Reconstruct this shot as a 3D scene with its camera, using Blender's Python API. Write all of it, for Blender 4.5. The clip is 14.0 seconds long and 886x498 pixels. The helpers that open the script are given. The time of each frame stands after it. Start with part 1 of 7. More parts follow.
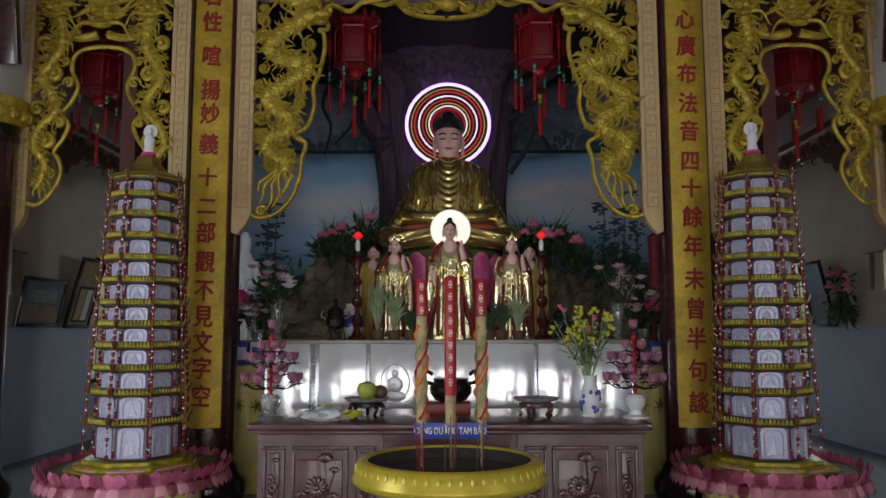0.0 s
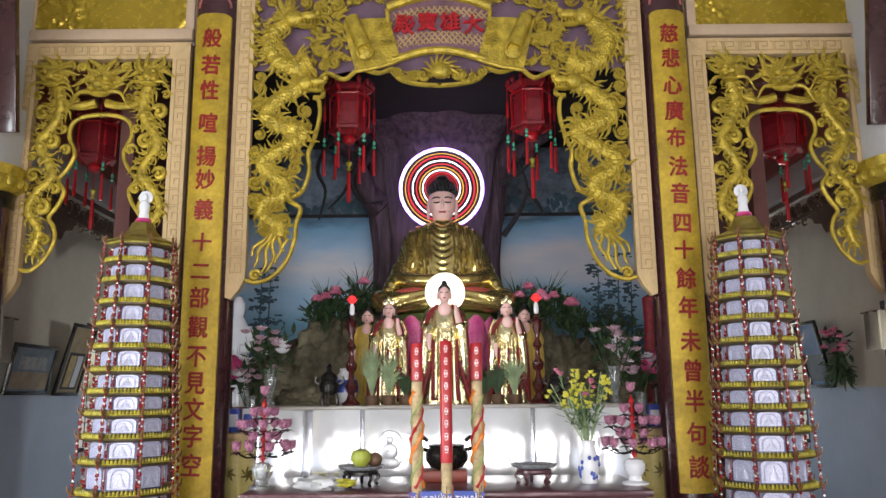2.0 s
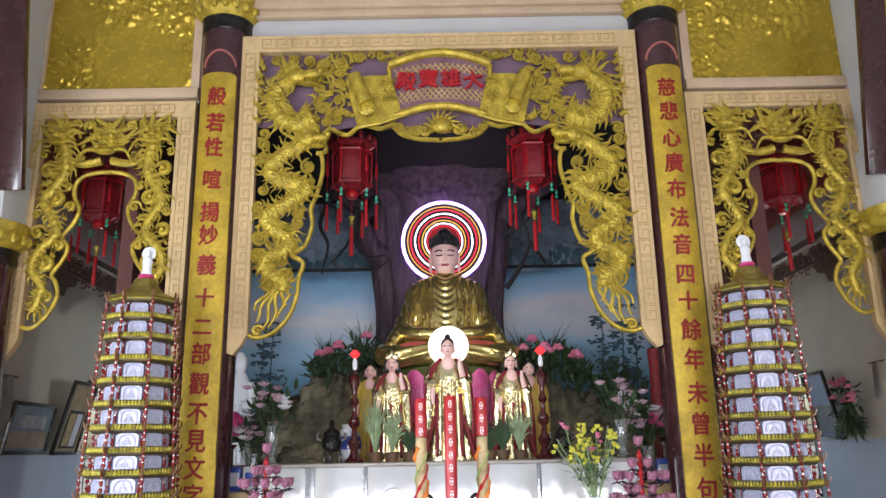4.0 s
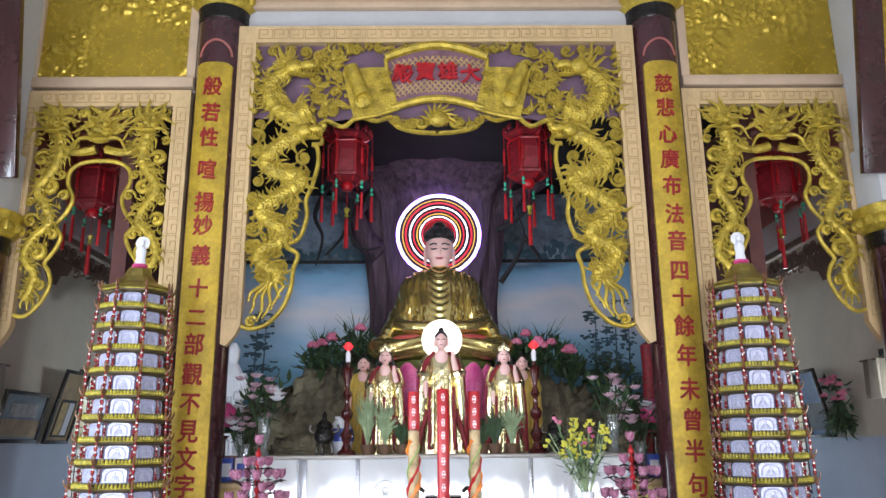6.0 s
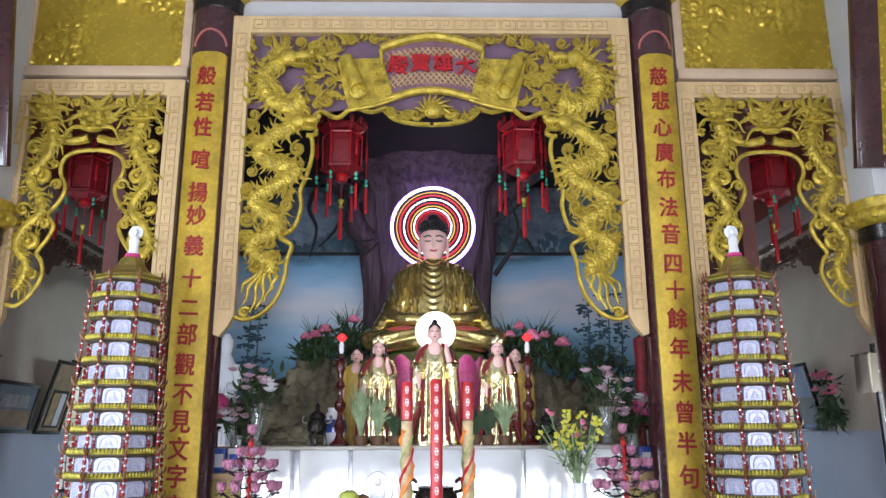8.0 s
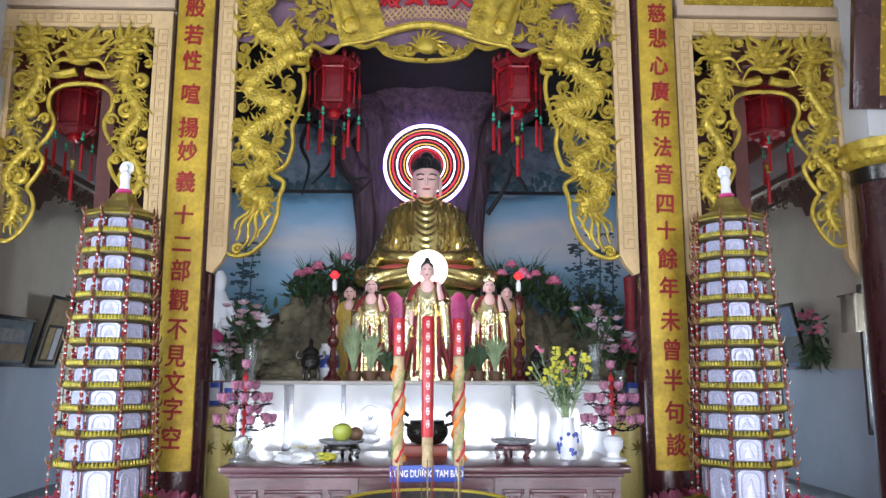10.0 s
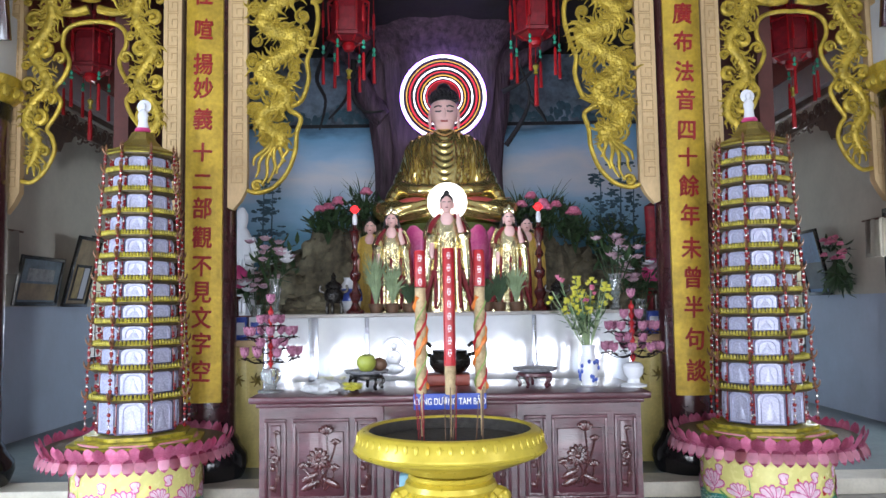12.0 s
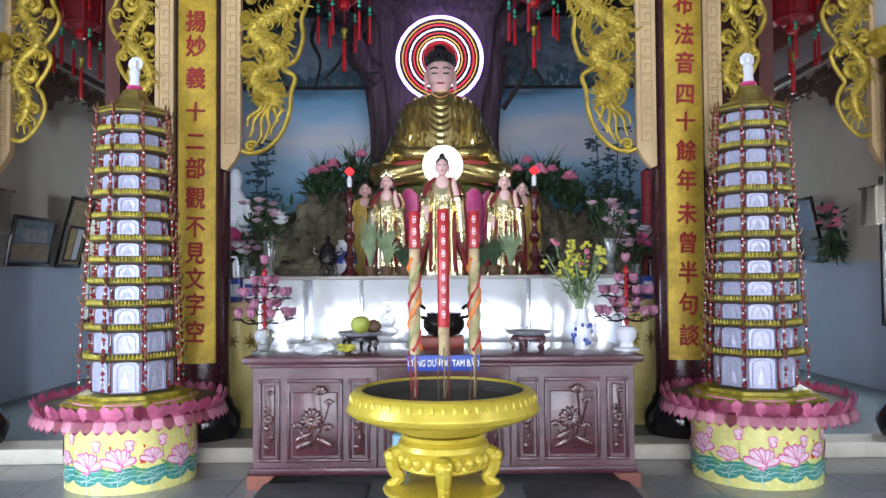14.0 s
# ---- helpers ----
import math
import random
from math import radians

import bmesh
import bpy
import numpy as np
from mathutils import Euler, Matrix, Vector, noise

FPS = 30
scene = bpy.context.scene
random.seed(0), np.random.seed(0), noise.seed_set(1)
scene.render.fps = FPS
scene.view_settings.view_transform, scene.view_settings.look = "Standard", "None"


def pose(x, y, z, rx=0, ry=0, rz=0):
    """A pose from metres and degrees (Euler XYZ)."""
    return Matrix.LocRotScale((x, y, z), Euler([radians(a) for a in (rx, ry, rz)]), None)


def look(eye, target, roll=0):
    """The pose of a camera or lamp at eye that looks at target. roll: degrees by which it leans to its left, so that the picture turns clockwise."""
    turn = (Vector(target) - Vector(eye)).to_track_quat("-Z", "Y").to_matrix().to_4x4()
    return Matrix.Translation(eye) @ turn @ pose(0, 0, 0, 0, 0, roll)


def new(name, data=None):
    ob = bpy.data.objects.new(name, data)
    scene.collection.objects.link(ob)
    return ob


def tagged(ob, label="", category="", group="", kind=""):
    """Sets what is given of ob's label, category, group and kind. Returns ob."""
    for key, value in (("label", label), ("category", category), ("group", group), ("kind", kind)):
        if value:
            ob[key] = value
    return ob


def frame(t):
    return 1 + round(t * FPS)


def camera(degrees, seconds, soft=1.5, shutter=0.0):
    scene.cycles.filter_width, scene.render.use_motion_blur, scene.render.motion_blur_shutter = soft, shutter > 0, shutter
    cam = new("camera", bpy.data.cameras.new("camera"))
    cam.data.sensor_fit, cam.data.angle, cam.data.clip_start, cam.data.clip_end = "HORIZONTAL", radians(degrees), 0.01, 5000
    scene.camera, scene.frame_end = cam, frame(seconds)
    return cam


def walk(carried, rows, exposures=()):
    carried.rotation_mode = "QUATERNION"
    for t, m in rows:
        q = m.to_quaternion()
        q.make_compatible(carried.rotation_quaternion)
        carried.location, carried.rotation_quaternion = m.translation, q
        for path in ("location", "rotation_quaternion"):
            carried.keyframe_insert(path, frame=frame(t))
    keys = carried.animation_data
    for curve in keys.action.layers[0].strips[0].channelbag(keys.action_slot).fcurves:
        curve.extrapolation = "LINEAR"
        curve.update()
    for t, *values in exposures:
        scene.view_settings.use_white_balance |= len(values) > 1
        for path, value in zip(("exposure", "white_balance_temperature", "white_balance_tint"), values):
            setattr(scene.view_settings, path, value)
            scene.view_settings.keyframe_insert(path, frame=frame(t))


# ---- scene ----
cam = camera(60.2, 14.0)
PATH = [
    (0, (-0.03, 0.029, 1.634), (-0.037, 2.018, 1.847), -0.1),
    (0.5, (-0.036, 0.025, 1.64), (-0.034, 2.011, 1.877), -0.0),
    (1, (-0.031, 0.029, 1.654), (-0.023, 2.012, 1.92), -0.2),
    (1.5, (-0.029, 0.028, 1.654), (-0.023, 2.001, 1.984), -0.4),
    (2, (-0.035, 0.033, 1.647), (-0.025, 1.998, 2.02), -0.6),
    (2.5, (-0.039, 0.039, 1.645), (-0.021, 1.994, 2.063), -0.5),
    (3, (-0.042, 0.039, 1.646), (-0.039, 1.986, 2.104), -0.9),
    (3.5, (-0.041, 0.038, 1.654), (-0.036, 1.973, 2.162), -1.2),
    (6, (-0.045, 0.043, 1.656), (-0.024, 1.982, 2.146), -0.5),
    (6.5, (-0.041, 0.05, 1.639), (-0.024, 1.991, 2.124), -0.8),
    (7, (-0.045, 0.047, 1.654), (-0.025, 1.988, 2.135), -0.6),
    (7.2, (-0.05, 0.052, 1.65), (-0.026, 1.992, 2.136), -0.5),
    (9.5, (-0.046, 0.05, 1.628), (0.007, 2.013, 2.006), -0.0),
    (10, (-0.045, 0.041, 1.627), (0.011, 2.015, 1.946), 0.1),
    (10.5, (-0.044, 0.027, 1.625), (-0.023, 2.01, 1.884), -0.2),
    (11, (-0.045, 0.025, 1.626), (-0.03, 2.015, 1.831), -0.5),
    (11.5, (-0.041, 0.03, 1.613), (-0.032, 2.023, 1.785), -0.4),
    (12, (-0.039, 0.032, 1.608), (-0.037, 2.027, 1.757), -0.9),
    (12.5, (-0.035, 0.041, 1.601), (-0.026, 2.037, 1.728), -0.7),
    (13, (-0.041, 0.039, 1.603), (-0.034, 2.036, 1.703), -0.4),
    (13.5, (-0.042, 0.053, 1.591), (-0.026, 2.052, 1.672), -0.0),
    (14, (-0.034, 0.058, 1.576), (-0.021, 2.057, 1.638), -0.4),
]
walk(cam, [(t, look(e, g, r)) for t, e, g, r in PATH],
     exposures=[(0.0, -1.52, 7200, 11), (0.2, -0.9, 7200, 11), (0.5, -0.12, 7200, 11), (1.0, -0.02, 7200, 11), (2.0, -0.08, 7250, 11), (3.0, -0.20, 7250, 11), (3.7, 0.04, 7000, 11), (6.0, 0.18, 6500, 10),
                (11.0, 0.23, 6350, 10), (12.5, 0.01, 6250, 10), (14.0, 0.02, 6200, 10)])

# ---- world and light ----
world = bpy.data.worlds.new("world")
scene.world = world
world.use_nodes = True
wn = world.node_tree
sky = wn.nodes.new("ShaderNodeTexSky")
sky.sky_type = "NISHITA"
sky.sun_disc = False
sky.sun_elevation = radians(50)
sky.sun_rotation = radians(200)
sky.air_density, sky.dust_density = 1.2, 2.0
wn.nodes["Background"].inputs[1].default_value = 0.15
wn.links.new(sky.outputs[0], wn.nodes["Background"].inputs[0])

sun_data = bpy.data.lights.new("sun", "SUN")
sun_data.energy, sun_data.angle, sun_data.color = 2.5, radians(3), (1.0, 0.95, 0.88)
sun = new("sun", sun_data)
sun.matrix_world = look((-3.5, -7.0, 9.0), (0, 0, 0))


def opening_lamp(name, place, target, sx, sz, watts, colour):
    d = bpy.data.lights.new(name, "AREA")
    d.shape, d.size, d.size_y, d.energy, d.color = "RECTANGLE", sx, sz, watts, colour
    o = new(name, d)
    o.matrix_world = look(place, target)
    return o


# daylight through the hall's doors and windows
opening_lamp("door_daylight", (0, -4.45, 1.55), (0, 5, -1.8), 4.6, 2.9, 560, (0.88, 0.905, 1.0))
opening_lamp("door_daylight", (-4.0, -4.45, 1.45), (-4, 5, -1.8), 1.7, 2.7, 180, (0.88, 0.905, 1.0))
opening_lamp("door_daylight", (4.0, -4.45, 1.45), (4, 5, -1.8), 1.7, 2.7, 140, (0.88, 0.905, 1.0))
opening_lamp("side_door_daylight", (-5.1, 2.6, 1.4), (0, 3.6, 1.3), 1.9, 2.5, 340, (0.76, 0.87, 1.0))
for xw, yw, watts in ((-5.14, 7.97, 60), (-5.14, 11.75, 95), (5.40, 0.5, 150), (5.40, 8.57, 110), (5.40, 12.1, 165)):
    opening_lamp("window_daylight", (xw, yw, 1.8), (0, yw, 1.75), 1.25, 1.6, watts, (0.88, 0.94, 1.0))

# ---- materials ----


def mat(name, colour, rough=0.5, metal=0.0, vary=0.12, scale=6.0, bump=0.0, bump_scale=60.0, per=0.0, coat=0.0, stretch=(1, 1, 1), second=None, emit=None):
    m = bpy.data.materials.new(name)
    m.use_nodes = True
    t = m.node_tree
    p = t.nodes["Principled BSDF"]
    p.inputs["Roughness"].default_value = rough
    p.inputs["Metallic"].default_value = metal
    p.inputs["Coat Weight"].default_value = coat
    tc = t.nodes.new("ShaderNodeTexCoord")
    mp = t.nodes.new("ShaderNodeMapping")
    mp.inputs["Scale"].default_value = stretch
    t.links.new(tc.outputs["Object"], mp.inputs[0])
    n1 = t.nodes.new("ShaderNodeTexNoise")
    n1.inputs["Scale"].default_value, n1.inputs["Detail"].default_value = scale, 6
    n2 = t.nodes.new("ShaderNodeTexNoise")
    n2.inputs["Scale"].default_value, n2.inputs["Detail"].default_value = scale * 7, 4
    t.links.new(mp.outputs[0], n1.inputs[0])
    t.links.new(mp.outputs[0], n2.inputs[0])
    ramp = t.nodes.new("ShaderNodeValToRGB")
    lo = [max(0, c * (1 - vary * 2)) for c in colour]
    hi = list(second) if second else [min(1, c * (1 + vary)) for c in colour]
    ramp.color_ramp.elements[0].color = (*lo, 1)
    ramp.color_ramp.elements[1].color = (*hi, 1)
    ramp.color_ramp.elements[0].position, ramp.color_ramp.elements[1].position = 0.3, 0.68
    add = t.nodes.new("ShaderNodeMath")
    add.operation = "MULTIPLY_ADD"
    add.inputs[1].default_value = 0.35
    sub = t.nodes.new("ShaderNodeMath")
    sub.operation = "MULTIPLY_ADD"
    sub.inputs[1].default_value, sub.inputs[2].default_value = 0.65, 0.0
    t.links.new(n1.outputs[0], sub.inputs[0])
    t.links.new(n2.outputs[0], add.inputs[0])
    t.links.new(sub.outputs[0], add.inputs[2])
    last = add.outputs[0]
    if per:
        oi = t.nodes.new("ShaderNodeObjectInfo")
        pa = t.nodes.new("ShaderNodeMath")
        pa.operation = "MULTIPLY_ADD"
        pa.inputs[1].default_value = per
        t.links.new(oi.outputs["Random"], pa.inputs[0])
        t.links.new(last, pa.inputs[2])
        last = pa.outputs[0]
    t.links.new(last, ramp.inputs[0])
    t.links.new(ramp.outputs[0], p.inputs["Base Color"])
    rr = t.nodes.new("ShaderNodeMapRange")
    rr.inputs[3].default_value, rr.inputs[4].default_value = max(0.02, rough - 0.1), min(1, rough + 0.12)
    t.links.new(n2.outputs[0], rr.inputs[0])
    t.links.new(rr.outputs[0], p.inputs["Roughness"])
    if bump:
        nb = t.nodes.new("ShaderNodeTexNoise")
        nb.inputs["Scale"].default_value, nb.inputs["Detail"].default_value = bump_scale, 5
        t.links.new(mp.outputs[0], nb.inputs[0])
        b = t.nodes.new("ShaderNodeBump")
        b.inputs["Strength"].default_value, b.inputs["Distance"].default_value = bump, 0.02
        t.links.new(nb.outputs[0], b.inputs["Height"])
        t.links.new(b.outputs[0], p.inputs["Normal"])
    if emit:
        p.inputs["Emission Color"].default_value = (*emit[:3], 1)
        p.inputs["Emission Strength"].default_value = emit[3]
    return m


GOLD = mat("gold_paint", (0.52, 0.375, 0.048), 0.36, 0.42, 0.30, 11, 0.6, 38)


def scaly(name, colour):
    m = mat(name, colour, 0.36, 0.42, 0.30, 11)
    t = m.node_tree
    p = t.nodes["Principled BSDF"]
    tc = t.nodes.new("ShaderNodeTexCoord")
    v = t.nodes.new("ShaderNodeTexVoronoi")
    v.inputs["Scale"].default_value = 42
    t.links.new(tc.outputs["Object"], v.inputs["Vector"])
    b = t.nodes.new("ShaderNodeBump")
    b.invert = True
    b.inputs["Strength"].default_value, b.inputs["Distance"].default_value = 0.8, 0.014
    t.links.new(v.outputs["Distance"], b.inputs["Height"])
    t.links.new(b.outputs[0], p.inputs["Normal"])
    return m


GOLD_SCALES = scaly("gilded_scales", (0.52, 0.375, 0.048))
GOLD_PANEL = mat("gold_leaf_panel", (0.47, 0.325, 0.035), 0.24, 0.5, 0.12, 3, 0.12, 20)
GOLD_PLANK = mat("gold_plank", (0.51, 0.345, 0.035), 0.38, 0.35, 0.25, 4, 0.35, 90)
GOLD_CHROME = mat("polished_gold", (0.80, 0.64, 0.25), 0.20, 0.88, 0.12, 5, 0.0, 9)
BRASS = mat("brass", (0.30, 0.225, 0.06), 0.35, 0.7, 0.25, 12, 0.2, 60)
CREAM = mat("cream_wood", (0.58, 0.41, 0.21), 0.5, 0.0, 0.12, 4, 0.15, 60, stretch=(2, 2, 0.8))
# darker cream: shadow of the raised fret, and the sign's dull lattice strips
CREAM_DARK = mat("cream_fret_shade_lattice", (0.46, 0.31, 0.14), 0.7, 0.0, 0.15, 8)
PEACH = mat("peach_plaster", (0.52, 0.38, 0.26), 0.7, 0.0, 0.08, 3, 0.1, 80)
MAROON = mat("maroon_lacquer", (0.045, 0.012, 0.016), 0.22, 0.0, 0.25, 3, 0.05, 20, coat=0.4)
TABLE = mat("rosewood", (0.085, 0.024, 0.033), 0.30, 0.0, 0.3, 5, 0.12, 30, coat=0.3, stretch=(0.5, 3, 3))
TABLE_FOOT = mat("rosewood_worn", (0.25, 0.08, 0.05), 0.4, 0.0, 0.2, 5)
RED_INK = mat("red_lettering", (0.29, 0.014, 0.013), 0.4, 0.0, 0.2, 20)
RED = mat("red_plastic", (0.40, 0.008, 0.014), 0.35, 0.0, 0.2, 10)
RED_DARK = mat("red_silk", (0.22, 0.006, 0.014), 0.6, 0.0, 0.25, 20, 0.15, 120)
WALL = mat("grey_plaster", (0.56, 0.53, 0.45), 0.8, 0.0, 0.06, 2, 0.08, 70)
DADO = mat("pale_blue_dado", (0.43, 0.51, 0.64), 0.6, 0.0, 0.05, 2, 0.06, 60)
WHITE = mat("white_plaster", (0.48, 0.48, 0.49), 0.75, 0.0, 0.05, 2, 0.08, 60)
TILE = mat("grey_floor_tile", (0.26, 0.26, 0.27), 0.16, 0.0, 0.12, 2.5, 0.03, 30, per=0.15)
GROUT = mat("floor_grout", (0.16, 0.155, 0.15), 0.8, 0.0, 0.15, 10)
STEP = mat("beige_step_edge", (0.62, 0.58, 0.48), 0.5, 0.0, 0.1, 6)
RUG = mat("teal_floor", (0.12, 0.16, 0.17), 0.35, 0.0, 0.15, 3)
DARKWOOD = mat("dark_carved_wood", (0.12, 0.080, 0.058), 0.5, 0.0, 0.3, 6, 0.3, 30)
REDWOOD = mat("red_brown_ceiling", (0.34, 0.10, 0.085), 0.55, 0.0, 0.2, 3, 0.1, 20)
MIRROR = mat("silver_glossy_panel", (0.90, 0.92, 0.95), 0.13, 0.5, 0.04, 2, 0.03, 5)
STEEL = mat("brushed_steel", (0.45, 0.47, 0.52), 0.22, 0.9, 0.1, 8)
PINK = mat("pink_petal", (0.80, 0.22, 0.38), 0.4, 0.0, 0.12, 12, second=(0.85, 0.42, 0.52))
MAGENTA = mat("magenta_petal", (0.66, 0.05, 0.24), 0.42, 0.0, 0.15, 12, second=(0.72, 0.08, 0.26))
YELLOW = mat("yellow_paint", (0.78, 0.76, 0.27), 0.25, 0.0, 0.08, 3)
YELLOW_TRIM = mat("yellow_trim", (0.40, 0.335, 0.03), 0.42, 0.2, 0.4, 22)
LILAC = mat("lilac_niche", (0.42, 0.43, 0.57), 0.26, 0.1, 0.06, 10)
LILAC_DARK = mat("blue_arch", (0.42, 0.43, 0.60), 0.3, 0.1, 0.15, 10)
INDIGO = mat("dark_blue_post", (0.05, 0.05, 0.11), 0.3, 0.2, 0.2, 10)
SKIN = mat("pale_pink_enamel", (0.84, 0.53, 0.49), 0.35, 0.0, 0.05, 5)
HAIR = mat("black_enamel", (0.008, 0.008, 0.010), 0.35, 0.0, 0.2, 40, 0.5, 60)
BARK = mat("purple_bark", (0.050, 0.027, 0.040), 0.7, 0.0, 0.45, 4, 1.0, 7, stretch=(4, 4, 0.35), second=(0.135, 0.082, 0.115))
BRANCH = mat("dark_branch", (0.02, 0.02, 0.022), 0.8, 0.0, 0.3, 6, 0.4, 30)
ROCK = mat("mossy_rock", (0.075, 0.065, 0.055), 0.85, 0.0, 0.45, 2.5, 1.0, 9, second=(0.25, 0.22, 0.14))
LEAF = mat("leaf_green", (0.034, 0.070, 0.026), 0.5, 0.0, 0.3, 10)
LEAF_PALE = mat("leaf_pale", (0.26, 0.34, 0.18), 0.5, 0.0, 0.25, 10)
YFLOWER = mat("yellow_petal", (0.58, 0.55, 0.07), 0.5, 0.0, 0.15, 20)
WHITE_GLAZE = mat("white_glaze", (0.68, 0.69, 0.73), 0.15, 0.0, 0.04, 8)
BLUE_GLAZE = mat("blue_glaze", (0.06, 0.10, 0.40), 0.15, 0.0, 0.2, 14)
BRONZE = mat("black_bronze", (0.035, 0.032, 0.03), 0.25, 0.7, 0.3, 14)
BOWL = mat("yellow_gold_enamel", (0.58, 0.455, 0.05), 0.30, 0.25, 0.10, 4, 0.05, 25)
ASH = mat("grey_sand_ash", (0.055, 0.05, 0.046), 0.95, 0.0, 0.25, 20, 0.6, 90)
STONE = mat("black_polished_stone", (0.012, 0.011, 0.012), 0.12, 0.0, 0.3, 8)
CUSHION = mat("grey_mat_cloth", (0.06, 0.055, 0.06), 0.9, 0.0, 0.2, 10, 0.3, 150)
BLUE_SIGN = mat("blue_sign", (0.03, 0.07, 0.38), 0.35, 0.0, 0.08, 5)
LETTER = mat("white_lettering", (0.85, 0.85, 0.85), 0.4, 0.0, 0.02, 5)
LEATHER_GREEN = mat("green_glaze", (0.25, 0.36, 0.10), 0.35, 0.0, 0.2, 12)
IRON = mat("black_iron", (0.012, 0.012, 0.014), 0.5, 0.3, 0.2, 10)
CURTAIN = mat("white_curtain", (0.38, 0.36, 0.32), 0.9, 0.0, 0.06, 6, 0.1, 50)
TEAL = mat("green_bead", (0.05, 0.38, 0.24), 0.25, 0.0, 0.15, 10)
SILVER = mat("silver_bead", (0.75, 0.72, 0.68), 0.2, 0.7, 0.1, 10)
STICK_TAN = mat("carved_incense", (0.42, 0.28, 0.13), 0.5, 0.0, 0.3, 18, 0.5, 40, second=(0.60, 0.45, 0.24))
ORANGE = mat("orange_paint", (0.70, 0.20, 0.03), 0.45, 0.0, 0.2, 12)
GUAVA = mat("green_fruit", (0.34, 0.38, 0.06), 0.4, 0.0, 0.15, 8, 0.1, 60)
CLOTH = mat("grey_plastic_wrap", (0.48, 0.49, 0.50), 0.3, 0.0, 0.12, 8, 0.3, 30)
BROWN = mat("wood_brown", (0.13, 0.07, 0.04), 0.45, 0.0, 0.25, 8)
NEON_WHITE = mat("neon_white", (0.02, 0.02, 0.02), 0.4, emit=(0.86, 0.84, 1.0, 3.6))
NEON_VIOLET = mat("neon_violet", (0.02, 0.02, 0.02), 0.4, emit=(0.32, 0.16, 1.0, 14.0))
NEON_RED = mat("neon_red", (0.02, 0.02, 0.02), 0.4, emit=(1.0, 0.03, 0.07, 1.1))
NEON_YELLOW = mat("neon_yellow", (0.02, 0.02, 0.02), 0.4, emit=(1.0, 0.55, 0.08, 1.4))
HALO_WHITE = mat("lit_halo_disc", (0.95, 0.93, 0.90), 0.4, emit=(1.0, 0.95, 0.88, 2.2))
BULB_RED = mat("red_lotus_bulb", (0.9, 0.05, 0.05), 0.3, emit=(1.0, 0.02, 0.03, 1.3))


def mural_material():
    m = bpy.data.materials.new("painted_sky_mural")
    m.use_nodes = True
    t = m.node_tree
    p = t.nodes["Principled BSDF"]
    p.inputs["Roughness"].default_value = 0.6
    tc = t.nodes.new("ShaderNodeTexCoord")
    sep = t.nodes.new("ShaderNodeSeparateXYZ")
    t.links.new(tc.outputs["Object"], sep.inputs[0])
    nz = t.nodes.new("ShaderNodeTexNoise")
    nz.inputs["Scale"].default_value, nz.inputs["Detail"].default_value = 1.2, 7
    mp = t.nodes.new("ShaderNodeMapping")
    mp.inputs["Scale"].default_value = (0.8, 1, 2.2)
    t.links.new(tc.outputs["Object"], mp.inputs[0])
    t.links.new(mp.outputs[0], nz.inputs[0])
    ma = t.nodes.new("ShaderNodeMath")
    ma.operation = "MULTIPLY_ADD"
    ma.inputs[1].default_value = 0.9
    t.links.new(nz.outputs[0], ma.inputs[0])
    t.links.new(sep.outputs["Z"], ma.inputs[2])
    mr = t.nodes.new("ShaderNodeMapRange")
    mr.inputs[1].default_value, mr.inputs[2].default_value = 2.4, 5.6
    t.links.new(ma.outputs[0], mr.inputs[0])
    r = t.nodes.new("ShaderNodeValToRGB")
    e = r.color_ramp.elements
    e[0].position, e[0].color = 0.0, (0.03, 0.10, 0.13, 1)
    e[1].position, e[1].color = 1.0, (0.10, 0.14, 0.20, 1)
    for pos, col in ((0.16, (0.11, 0.27, 0.39)), (0.30, (0.29, 0.48, 0.65)), (0.42, (0.62, 0.61, 0.65)), (0.50, (0.33, 0.50, 0.68)), (0.60, (0.17, 0.36, 0.56)),
                     (0.645, (0.06, 0.14, 0.22)), (0.68, (0.20, 0.26, 0.34)), (0.80, (0.30, 0.38, 0.46))):
        x = e.new(pos)
        x.color = (*col, 1)
    t.links.new(mr.outputs[0], r.inputs[0])
    t.links.new(r.outputs[0], p.inputs["Base Color"])
    return m


BEAD = mat("dark_red_bead", (0.20, 0.010, 0.012), 0.2, 0, 0.2, 10)
MURAL = mural_material()

# ---- mesh helpers ----


def box(bm, x0, x1, y0, y1, z0, z1, bevel=0.0):
    v = [bm.verts.new((x, y, z)) for x in (x0, x1) for y in (y0, y1) for z in (z0, z1)]
    for q in ((0, 1, 3, 2), (4, 6, 7, 5), (0, 4, 5, 1), (2, 3, 7, 6), (0, 2, 6, 4), (1, 5, 7, 3)):
        bm.faces.new([v[k] for k in q])
    if bevel:
        bmesh.ops.bevel(bm, geom=list({e for w in v for e in w.link_edges}), offset=bevel, segments=2, affect="EDGES", profile=0.5)
    return bm


